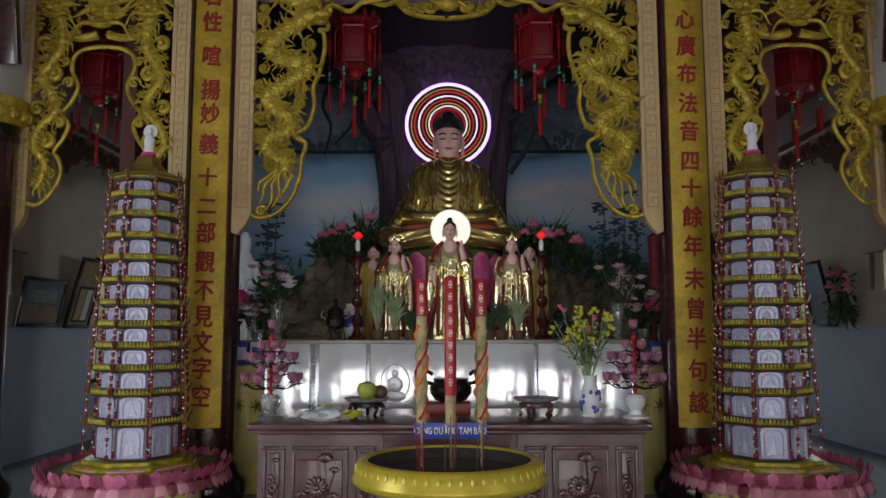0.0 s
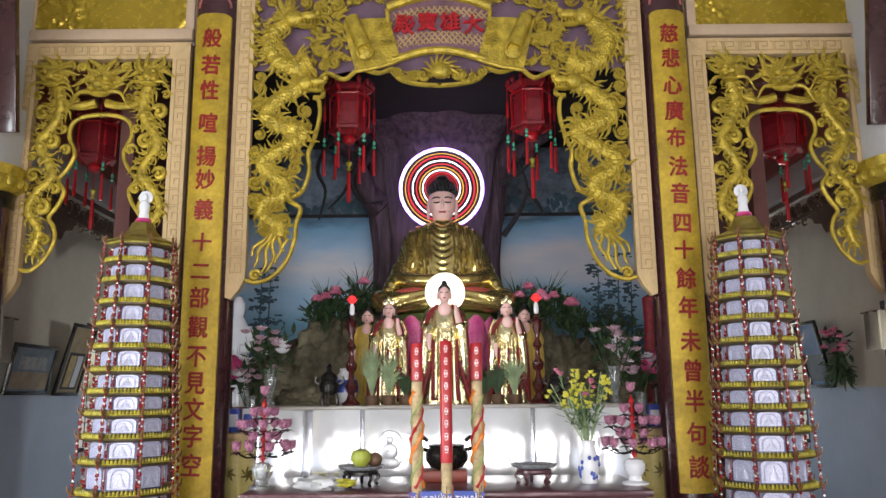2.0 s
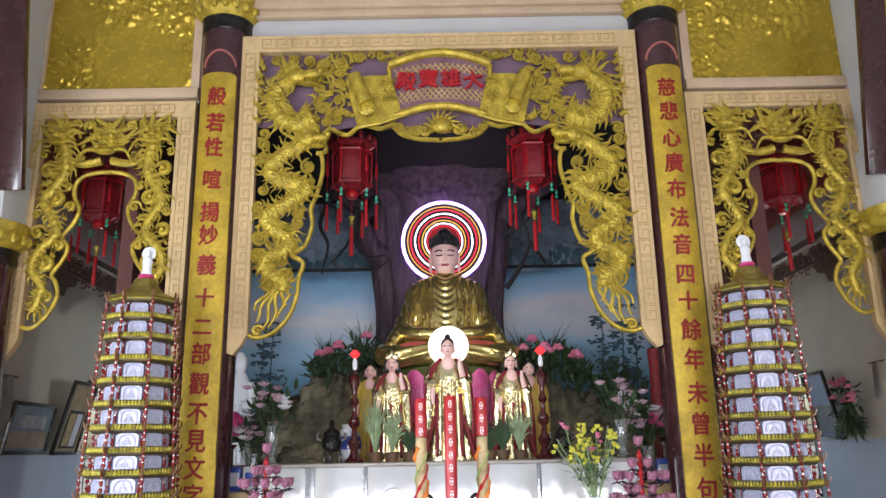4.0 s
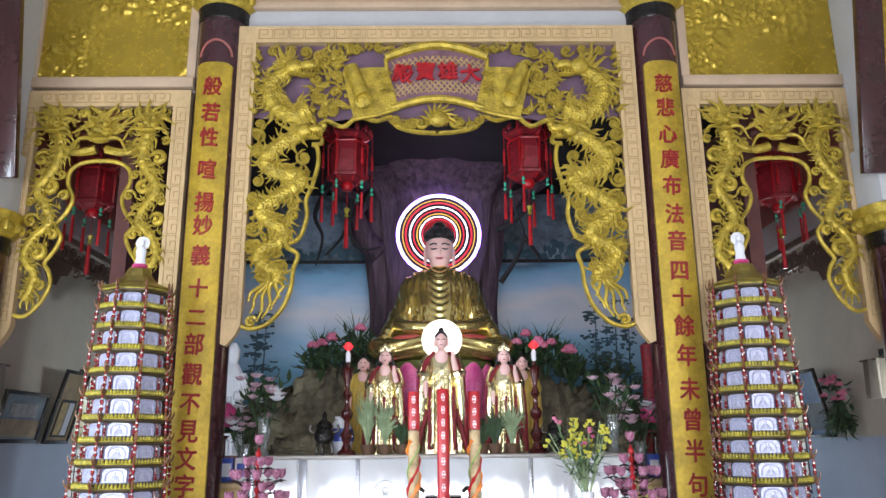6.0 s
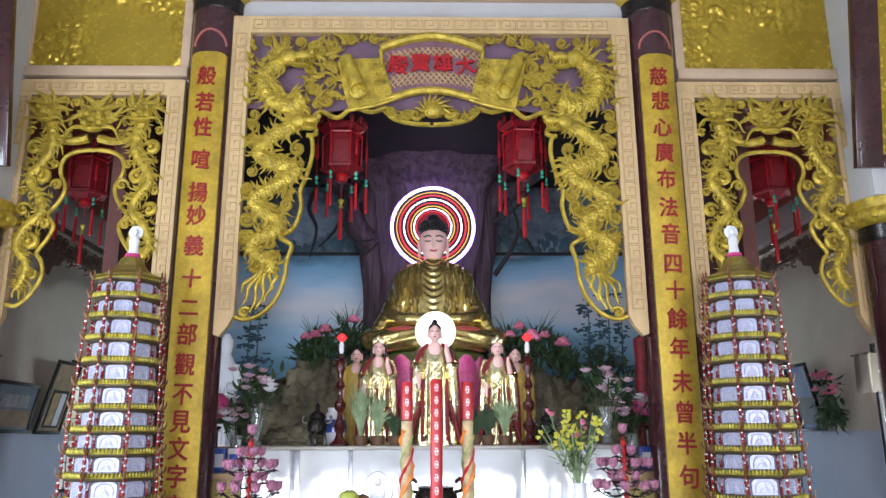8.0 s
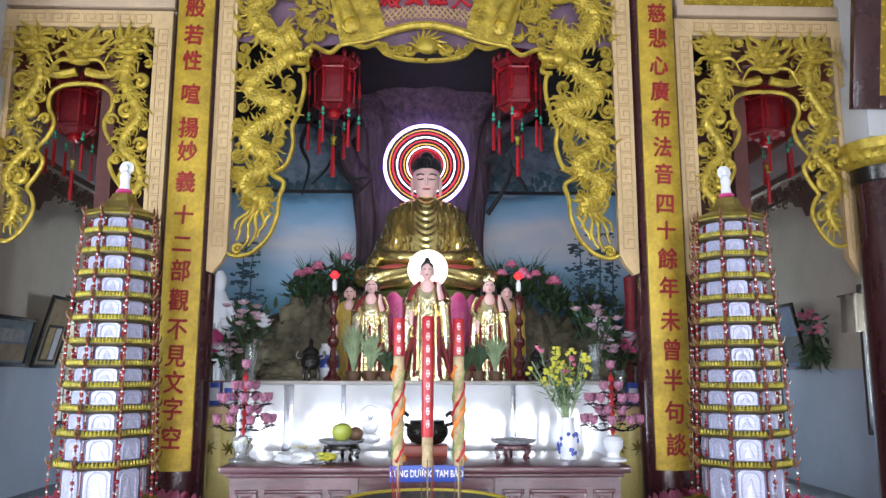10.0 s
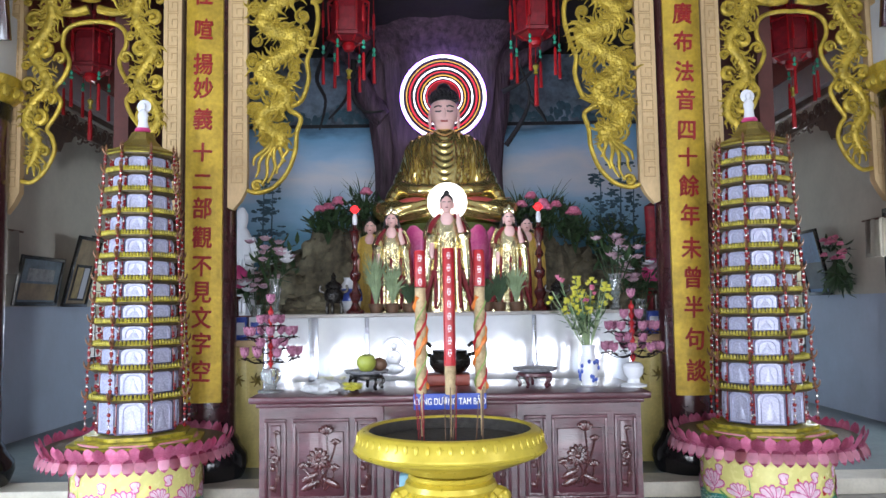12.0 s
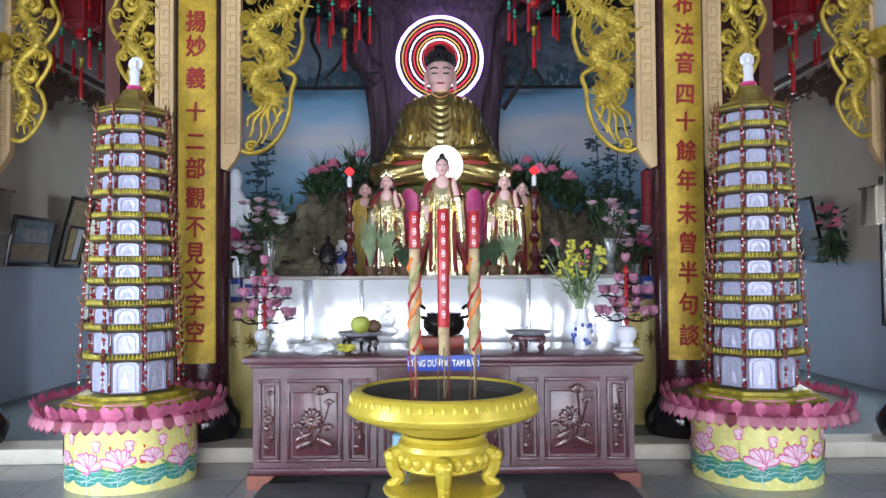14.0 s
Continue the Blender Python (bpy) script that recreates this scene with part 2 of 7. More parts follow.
def lathe(bm, profile, n=32, at=(0, 0, 0), m=None, sx=1.0, sy=1.0, cap=True):
    rings = []
    m = m or Matrix()
    for r, z in profile:
        if r < 1e-5:
            rings.append([bm.verts.new(m @ Vector((at[0], at[1], at[2] + z)))])
        else:
            rings.append([bm.verts.new(m @ Vector((at[0] + sx * r * math.cos(2 * math.pi * k / n), at[1] + sy * r * math.sin(2 * math.pi * k / n), at[2] + z))) for k in range(n)])
    for a, b in zip(rings, rings[1:]):
        for k in range(n):
            q = (k + 1) % n
            if len(a) == 1 and len(b) > 1:
                bm.faces.new((a[0], b[q], b[k]))
            elif len(b) == 1 and len(a) > 1:
                bm.faces.new((a[k], a[q], b[0]))
            elif len(a) > 1:
                bm.faces.new((a[k], a[q], b[q], b[k]))
    for ring, flip in ((rings[0], True), (rings[-1], False)):
        if len(ring) > 1 and cap:
            bm.faces.new(ring[::-1] if flip else ring)
    return bm


def tube(bm, pts, radii, n=6, flat=1.0):
    """A tube along pts; flat squeezes it in y."""
    pts = [Vector(p) for p in pts]
    if not isinstance(radii, (list, tuple)):
        radii = [radii] * len(pts)
    rings = []
    up = Vector((0, 1, 0))
    for i, p in enumerate(pts):
        d = (pts[min(i + 1, len(pts) - 1)] - pts[max(i - 1, 0)])
        if d.length < 1e-7:
            d = Vector((0, 0, 1))
        d.normalize()
        u = up if abs(d.dot(up)) < 0.95 else Vector((1, 0, 0))
        a = d.cross(u).normalized()
        b = d.cross(a).normalized()
        r = max(radii[i], 0.0006)
        rings.append([bm.verts.new(p + r * (a * math.cos(2 * math.pi * k / n) + flat * b * math.sin(2 * math.pi * k / n))) for k in range(n)])
    for a, b in zip(rings, rings[1:]):
        for k in range(n):
            q = (k + 1) % n
            bm.faces.new((a[k], a[q], b[q], b[k]))
    bm.faces.new(rings[0][::-1])
    bm.faces.new(rings[-1])
    return bm


def smooth_path(pts, per=6):
    """Catmull-Rom through pts."""
    pts = [Vector(p) for p in pts]
    out = []
    for i in range(len(pts) - 1):
        p0, p1, p2, p3 = pts[max(i - 1, 0)], pts[i], pts[i + 1], pts[min(i + 2, len(pts) - 1)]
        for k in range(per):
            t = k / per
            out.append(0.5 * ((2 * p1) + (p2 - p0) * t + (2 * p0 - 5 * p1 + 4 * p2 - p3) * t * t + (3 * p1 - p0 - 3 * p2 + p3) * t ** 3))
    out.append(pts[-1])
    return out


def ball(bm, x, y, z, rx, ry=None, rz=None, u=12, v=8, m=None):
    ry, rz = ry or rx, rz or rx
    mm = Matrix.Translation((x, y, z)) @ (m or Matrix()) @ Matrix.Diagonal((rx, ry, rz, 1))
    return lathe(bm, [(max(0.0, math.sin(math.pi * k / v)) if 0 < k < v else 0.0, -math.cos(math.pi * k / v)) for k in range(v + 1)], u, m=mm)


def mesh_of(bm, name, materials, smooth=True):
    bmesh.ops.recalc_face_normals(bm, faces=bm.faces)
    me = bpy.data.meshes.new(name)
    bm.to_mesh(me)
    bm.free()
    for m in materials if isinstance(materials, (list, tuple)) else [materials]:
        me.materials.append(m)
    if smooth:
        me.polygons.foreach_set("use_smooth", [True] * len(me.polygons))
        me.set_sharp_from_angle(angle=radians(38))
    return me


def part(name, bm, material, parent=None, label="", smooth=True):
    ob = new(name, mesh_of(bm, name, material, smooth))
    ob.parent = parent
    if label:
        tagged(ob, label)
    return ob


def piece(name, me, parent, m):
    ob = new(name, me)
    ob.parent = parent
    ob.matrix_local = m
    return ob


def thing(name, at, label, category, group="", kind="", rz=0):
    ob = new(name)
    ob.matrix_world = pose(*at, 0, 0, rz)
    ob.empty_display_size = 0.1
    return tagged(ob, label, category, group, kind)


def solid(name, bm, material, label, category, kind="", group="", smooth=True):
    return tagged(part(name, bm, material, None, "", smooth), label, category, group, kind)


def B():
    return bmesh.new()


def sheet(bm, outline, y0, y1):
    """A plate of that outline in x, z between two depths."""
    a = [bm.verts.new((x, y0, z)) for x, z in outline]
    b = [bm.verts.new((x, y1, z)) for x, z in outline]
    bm.faces.new(a)
    bm.faces.new(b[::-1])
    n = len(a)
    for k in range(n):
        q = (k + 1) % n
        bm.faces.new((a[k], b[k], b[q], a[q]))
    return bm


def glyph(ch, size, depth, material, bold=0.0):
    c = bpy.data.curves.new("glyph", "FONT")
    c.body, c.size, c.extrude, c.align_x, c.align_y = ch, size, depth, "CENTER", "CENTER"
    c.resolution_u = 3
    o = bpy.data.objects.new("glyph", c)
    scene.collection.objects.link(o)
    bpy.context.view_layer.update()
    me = bpy.data.meshes.new_from_object(o.evaluated_get(bpy.context.evaluated_depsgraph_get()))
    bpy.data.objects.remove(o)
    if bold:
        bm = B()
        for k, (dx, dy) in enumerate(((0, 0), (1, 0.3), (-1, -0.3), (0.3, 1), (-0.3, -1))):
            n = len(bm.verts)
            bm.from_mesh(me)
            bm.verts.ensure_lookup_table()
            for v in bm.verts[n:]:
                v.co += Vector((dx * bold * size, dy * bold * size, -0.0012 * k))
        bm.to_mesh(me)
        bm.free()
    me.materials.clear()
    me.materials.append(material)
    return me


def remeshed(bm, voxel, rounds=4):
    """The forms of bm melted into one skin."""
    me = bpy.data.meshes.new("melt")
    bmesh.ops.recalc_face_normals(bm, faces=bm.faces)
    bm.to_mesh(me)
    bm.free()
    o = bpy.data.objects.new("melt", me)
    scene.collection.objects.link(o)
    r = o.modifiers.new("skin", "REMESH")
    r.mode, r.voxel_size = "VOXEL", voxel
    s = o.modifiers.new("soft", "SMOOTH")
    s.iterations, s.factor = rounds, 0.5
    bpy.context.view_layer.update()
    out = bpy.data.meshes.new_from_object(o.evaluated_get(bpy.context.evaluated_depsgraph_get()))
    bpy.data.objects.remove(o)
    return out


def add_mesh(bm, me, index=0):
    n = len(bm.faces)
    bm.from_mesh(me)
    bm.faces.ensure_lookup_table()
    for f in bm.faces[n:]:
        f.material_index = index


def index_from(bm, start, index):
    bm.faces.ensure_lookup_table()
    for f in bm.faces[start:]:
        f.material_index = index


# ---- structure ----
XL, XR, YB, YF, STEPY, FZ = -5.04, 5.30, -4.5, 13.4, 6.55, 0.12

bm = B()
box(bm, -400, 400, -400, 400, -0.40, -0.17)
solid("ground", bm, mat("pale_concrete", (0.42, 0.41, 0.38), 0.8, 0, 0.12, 0.6, 0.2, 20), "pale concrete yard around the hall", "ground", "structure")
bm = B()
box(bm, XL - 0.2, XR + 0.2, YB - 0.2, STEPY, -0.16, -0.006)
floor = solid("floor", bm, GROUT, "grey glossy tiled hall floor", "floor", "structure")
bm = B()
box(bm, XL - 0.2, XR + 0.2, STEPY, YF + 0.2, -0.16, FZ)
solid("floor_raised", bm, RUG, "dark teal raised floor behind the columns", "floor", "structure")
bm = B()
box(bm, XL, XR, STEPY - 0.05, STEPY - 0.003, 0, FZ + 0.006, 0.008)
solid("trim_step", bm, STEP, "beige stone edge of the low step", "step", "structure")

bm = B()
box(bm, XL, XR, STEPY, STEPY + 0.30, FZ, FZ + 0.005)
solid("trim_step_tread", bm, STEP, "beige stone tread along the raised floor", "step", "structure")


def side_wall(name, x0, x1, openings):
    bm = B()
    lo, hi = 0.9, 2.7
    ys = [YB] + [v for o in openings for v in o] + [YF]
    box(bm, x0, x1, YB, YF, -0.1, lo)
    box(bm, x0, x1, YB, YF, hi, 7.2)
    for a, b in zip(ys[::2], ys[1::2]):
        box(bm, x0, x1, a, b, lo, hi)
    if x0 < 0:
        bm.free()
        bm = B()
        box(bm, x0, x1, YB, openings[0][0], -0.1, lo)
        box(bm, x0, x1, openings[0][1], YF, -0.1, lo)
        box(bm, x0, x1, YB, YF, hi, 7.2)
        for a, b in zip(ys[::2], ys[1::2]):
            box(bm, x0, x1, a, b, lo, hi)
    return solid(name, bm, WALL, "plain grey plaster side wall with barred windows", "wall", "structure")


OPEN_L = [(1.7, 3.5), (7.3, 8.65), (10.9, 12.6)]
OPEN_R = [(-0.2, 1.2), (7.9, 9.25), (11.35, 12.9)]
side_wall("wall_west", XL - 0.2, XL, OPEN_L)
side_wall("wall_east", XR, XR + 0.2, OPEN_R)
bm = B()
box(bm, XL - 0.2, XR + 0.2, YF, YF + 0.2, -0.1, 7.2)
solid("wall_north", bm, WALL, "plain grey plaster back wall", "wall", "structure")
bm = B()
xs = [(XL - 0.2, -4.9), (-3.1, -2.4), (2.4, 3.1), (4.9, XR + 0.2)]
for a, b in xs:
    box(bm, a, b, YB - 0.2, YB, -0.1, 3.05)
box(bm, XL - 0.2, XR + 0.2, YB - 0.2, YB, 3.05, 7.2)
solid("wall_south", bm, WHITE, "white plaster entrance wall with three open doorways", "wall", "structure")
bm = B()
box(bm, XL - 0.2, XR + 0.2, YB - 0.2, YF + 0.2, 7.2, 7.35)
solid("ceiling", bm, WHITE, "white plaster ceiling high above the hall", "ceiling", "structure")
# painted dado, a thin coat set proud of the wall
for nm, x0, x1, ops in (("trim_dado_west", XL, XL + 0.006, OPEN_L), ("trim_dado_east", XR - 0.006, XR, OPEN_R)):
    bm = B()
    ys = [YB] + [v for o in ops for v in o] + [YF]
    if x0 < 0:
        box(bm, x0, x1, YB, ops[0][0], 0.0, 0.9)
        box(bm, x0, x1, ops[0][1], YF, 0.0, 0.9)
    else:
        box(bm, x0, x1, YB, YF, 0.0, 0.9)
    for a, b in zip(ys[::2], ys[1::2]):
        box(bm, x0, x1, a, b, 0.9, 1.68)
    solid(nm, bm, DADO, "pale blue painted dado", "dado", "structure")
bm = B()
box(bm, XL, XR, YF - 0.006, YF, FZ, 1.68)
solid("trim_dado_north", bm, DADO, "pale blue painted dado", "dado", "structure")

# altar niche: back wall with the mural, side walls and shade-black ceiling
bm = B()
box(bm, -3.1, 3.1, 9.8, 9.95, FZ, 3.96)
solid("wall_mural", bm, MURAL, "niche wall painted with blue sky and clouds", "mural", "structure")
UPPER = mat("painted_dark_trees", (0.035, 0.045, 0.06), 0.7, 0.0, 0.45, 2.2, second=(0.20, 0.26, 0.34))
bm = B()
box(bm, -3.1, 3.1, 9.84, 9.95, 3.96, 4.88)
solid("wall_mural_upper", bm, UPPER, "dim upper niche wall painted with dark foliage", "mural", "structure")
bm = B()
box(bm, -3.1, 3.1, 9.77, 9.84, 3.93, 3.97)
solid("trim_mural", bm, BRANCH, "dark ledge between the painted panels", "ledge", "structure")
rnd = random.Random(17)
mural_wall = bpy.data.objects["wall_mural"]
TREE_INK = mat("painted_tree_ink", (0.04, 0.095, 0.13), 0.6, 0, 0.3, 8)
for x0, z0, hh, w in ((1.98, 2.55, 0.75, 0.16), (2.24, 2.5, 0.95, 0.20), (2.40, 2.4, 0.8, 0.25), (-2.25, 2.3, 0.9, 0.16), (-2.36, 2.3, 1.0, 0.2)):
    bm = B()
    tube(bm, [(x0, 9.794, z0 - 0.6), (x0 + 0.04, 9.794, z0 + hh * 0.9)], [0.02, 0.006], 5, 0.3)
    for c in range(6):
        t = (c + rnd.random()) / 6
        cx, cz, sp = x0 + 0.04 * t + rnd.choice((-1, 1)) * w * rnd.uniform(0.1, 0.8) * (1 - 0.6 * t), z0 + hh * t, w * rnd.uniform(0.25, 0.5)
        tube(bm, [(x0 + 0.04 * t, 9.795, cz - 0.06), (cx, 9.795, cz)], [0.008, 0.003], 4, 0.3)
        for k in range(16):
            ball(bm, cx + rnd.gauss(0, sp), 9.796, cz + rnd.gauss(0, 0.028), rnd.uniform(0.012, 0.045), 0.0012, rnd.uniform(0.008, 0.022), 6, 4)
    part("painted_tree", bm, TREE_INK, mural_wall, "dark painted tree on the mural")
for k in range(40):
    bm = B()
    x0 = -2.95 + k * 0.15
    for j in range(7):
        ball(bm, x0 + rnd.uniform(-0.1, 0.1), 9.835, 4.0 + rnd.uniform(0, 0.22) * (0.6 + 0.4 * math.sin(k * 1.3)), rnd.uniform(0.02, 0.06), 0.004, rnd.uniform(0.03, 0.07), 6, 4)
    part("painted_bush", bm, TREE_INK, mural_wall, "dark painted foliage along the ledge")
NICHE = mat("dark_maroon_plaster", (0.12, 0.042, 0.037), 0.75, 0.0, 0.2, 3)
for sgn in (-1, 1):
    bm = B()
    box(bm, sgn * 3.1 - 0.07, sgn * 3.1 + 0.07, 7.25, 9.8, FZ, 4.88)
    solid("wall_niche", bm, NICHE, "dark side wall of the altar niche", "wall", "structure")
# set low, its near-black colour stands in for shade at the niche top
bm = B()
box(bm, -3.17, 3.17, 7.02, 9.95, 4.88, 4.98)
solid("ceiling_niche", bm, mat("shade_black_ceiling", (0.012, 0.010, 0.012), 0.85, 0.0, 0.3, 4), "niche ceiling coloured near-black for the shade at the niche top", "ceiling", "structure")
for x0, x1 in ((XL, -3.17), (3.17, XR)):
    bm = B()
    box(bm, x0, x1, 7.16, YF, 5.0, 5.1)
    for k in range(14):
        y = 7.3 + k * 0.45
        box(bm, x0, x1, y, y + 0.09, 4.90, 5.0)
    solid("ceiling_aisle", bm, REDWOOD, "red-brown boarded aisle ceiling with joists", "ceiling", "structure")

# wall over the screens
bm = B()
box(bm, XL, XR, 6.98, 7.16, 5.66, 7.2)
for x0, x1 in ((XL, -4.02), (4.05, XR)):
    box(bm, x0, x1, 6.98, 7.16, 3.75, 5.66)
for x0, x1 in ((-4.02, -1.99), (1.99, 4.05)):
    box(bm, x0, x1, 6.98, 7.16, 5.0, 5.66)
solid("wall_over_screens", bm, WHITE, "white plaster wall above the carved screens", "wall", "structure")
bm = B()
box(bm, -1.9, 1.9, 6.90, 6.98, 5.90, 5.98, 0.01)
box(bm, -1.9, 1.9, 6.86, 6.98, 5.98, 6.12, 0.015)
solid("trim_cornice", bm, PEACH, "peach plaster cornice over the middle screen", "cornice", "structure")

# gold relief panels with peach mouldings over the side screens
RELIEF_RND = random.Random(5)
for sgn, x0, x1 in ((-1, -4.03, -2.39), (1, 2.40, 4.15)):
    p = thing("relief_panel", ((x0 + x1) / 2, 6.98, 5.03), "gold-leaf relief panel in a peach plaster moulding above a side screen", "wall panel", "gold relief panels")
    w = (x1 - x0) / 2
    bm = B()
    box(bm, -w, w, -0.10, 0.0, 0.0, 0.11, 0.012)
    box(bm, -w, w, -0.06, 0.0, 1.45, 1.60, 0.012)
    for a in (-w, w - 0.09):
        box(bm, a, a + 0.09, -0.06, 0.0, 0.11, 1.45, 0.012)
    part("moulding", bm, PEACH, p)
    bm = B()
    bmesh.ops.create_grid(bm, x_segments=130, y_segments=96, size=1, matrix=Matrix.Translation((0, -0.018, 0.78)) @ Matrix.Rotation(radians(90), 4, "X") @ Matrix.Diagonal((w - 0.09, 0.67, 1, 1)))
    for v in bm.verts:
        q = Vector((v.co.x * 3.6 + sgn * 7, 0.3, v.co.z * 4.0))
        a = noise.noise(q) + 0.55 * noise.noise(q * 2.7)
        patch = max(0, noise.noise(q * 0.34 + Vector((3, 1, 2))) + 0.12)
        v.co.y -= 0.034 * min(1, patch * 3.5) * abs(a + 0.9 * noise.noise(q * 4.5)) + 0.002 * noise.noise(q * 3)
    part("gold_relief", bm, GOLD_PANEL, p, "crumpled gold leaf relief of landscape and birds")

# columns
LATHE_COL = [(0.30, 0), (0.31, 0.05), (0.29, 0.10), (0.22, 0.14), (0.235, 0.16)]


def column(name, x, y, top, r, label):
    c = thing(name, (x, y, FZ), label, "column", "hall columns")
    bm = B()
    lathe(bm, [(r, 0.36), (r, top - FZ)], 40)
    part("shaft", bm, MAROON, c)
    bm = B()
    lathe(bm, [(r * 1.25, 0), (r * 1.32, 0.03), (r * 1.45, 0.12), (r * 1.42, 0.2), (r * 1.15, 0.29), (r * 1.12, 0.33), (r * 1.02, 0.37)], 40)
    part("stone_base", bm, STONE, c, "black polished stone drum base")
    return c


def capital(c, z, r):
    bm = B()
    lathe(bm, [(r * 1.02, z - 0.14), (r * 1.06, z - 0.12), (r * 1.06, z - 0.03), (r * 1.1, z), (r * 1.02, z)], 40)
    part("collar", bm, BRONZE, c, "dark bronze collar")
    bm = B()
    lathe(bm, [(r * 1.04, z), (r * 1.30, z + 0.05), (r * 1.36, z + 0.10), (r * 1.28, z + 0.15), (r * 1.34, z + 0.18), (r * 1.34, z + 0.24), (r * 1.0, z + 0.25)], 40)
    for k in range(18):
        a = 2 * math.pi * k / 18
        ball(bm, r * 1.30 * math.cos(a), r * 1.30 * math.sin(a), z + 0.10, 0.045, 0.045, 0.055, 6, 5)
    part("capital", bm, GOLD, c, "gold lotus capital")


RC = 0.235
for sgn in (-1, 1):
    x = sgn * 2.155 + 0.0
    c = column("column", x, 6.985, 7.2, RC, "maroon lacquered round column with gold lotus capital")
    capital(c, 5.85 - FZ, RC)
    bm = B()
    tube(bm, [(0.15 * math.cos(math.pi * k / 12), -RC * math.cos(0.15 * math.cos(math.pi * k / 12) / RC * 1.1) - 0.006, 5.30 - FZ + 0.16 * math.sin(math.pi * k / 12)) for k in range(13)], 0.012, 6)
    part("painted_arch", bm, REDWOOD, c, "dull red painted arch")
    xo = sgn * 4.16 + 0.01
    c = column("column", xo, 6.72, 3.46, 0.25, "maroon lacquered outer column with a gold capital")
    capital(c, 3.46 - FZ, 0.25)
    bm = B()
    box(bm, -0.24, 0.24, -0.24, 0.24, 3.71 - FZ, 4.3 - FZ, 0.01)
    box(bm, -0.19, 0.19, -0.19, 0.24, 4.3 - FZ, 7.2 - FZ, 0.01)
    part("pilaster", bm, WHITE, c, "white plaster pilaster above the capital")

# couplet boards
LEFT_TEXT = "般若性喧揚妙義十二部觀不見文字空"
RIGHT_TEXT = "慈悲心廣布法音四十餘年未曾半句談"
LEFT_Z = (4.15, 3.88, 3.63, 3.31, 2.99, 2.77, 2.49, 2.19, 1.93, 1.69, 1.43, 1.18, 0.95, 0.725, 0.50, 0.26)
RIGHT_Z = (4.16, 3.91, 3.64, 3.39, 3.13, 2.855, 2.60, 2.325, 2.08, 1.82, 1.56, 1.27, 1.01, 0.75, 0.475, 0.20)
for sgn, text, heights in ((-1, LEFT_TEXT, LEFT_Z), (1, RIGHT_TEXT, RIGHT_Z)):
    bd = thing("couplet_board", (sgn * 2.155, 6.75, 0.80), "tall gold couplet board with red carved characters on a maroon column", "couplet board", "couplet boards")
    bm = B()
    R = 0.34
    z0, z1 = 0.0, 4.42
    n = 14
    cols = []
    for k in range(n + 1):
        a = -0.165 + 0.33 * k / n
        y = 0.10 - (math.sqrt(R * R - a * a) - (R - 0.11)) + 0.0
        top = z1 - 0.03 * (abs(a) / 0.165) ** 6
        cols.append([bm.verts.new((a, y, z0)), bm.verts.new((a, y, top)), bm.verts.new((a, y + 0.03, top)), bm.verts.new((a, y + 0.03, z0))])
    for a, b in zip(cols, cols[1:]):
        for k in range(4):
            q = (k + 1) % 4
            bm.faces.new((a[k], b[k], b[q], a[q]))
    bm.faces.new(cols[0])
    bm.faces.new(cols[-1][::-1])
    part("plank", bm, GOLD_PLANK, bd)
    for ch, z in zip(text, heights):
        me = glyph(ch, 0.19, 0.007, RED_INK, 0.022)
        piece("character", me, bd, pose(0, -0.012, z, 90, 2, 0) @ Matrix.Diagonal((0.94, 1.06 if ch not in "二十" else 0.95, 1, 1)))

# floor tiles near the altar
TW = 0.5
tile_bm = B()
box(tile_bm, 0.003, TW - 0.003, 0.003, TW - 0.003, -0.006, 0.0)
tile_me = mesh_of(tile_bm, "tile", TILE, False)
nx = int((XR - XL) / TW) + 1
for i in range(nx):
    for j in range(6):
        if XL + (i + 1) * TW <= XR + 0.2:
            piece("tile", tile_me, floor, Matrix.Translation((XL + i * TW, STEPY - 0.055 - (j + 1) * TW, 0)))
far = B()
for i in range(nx):
    for j in range(6, 22):
        x, y = XL + i * TW, STEPY - 0.055 - (j + 1) * TW
        if x + TW <= XR + 0.2 and y > YB:
            box(far, x + 0.003, x + TW - 0.003, y + 0.003, y + TW - 0.003, -0.006, 0)
part("tiles", far, TILE, floor, "grey glossy floor tiles", False)["kind"] = "stuff"
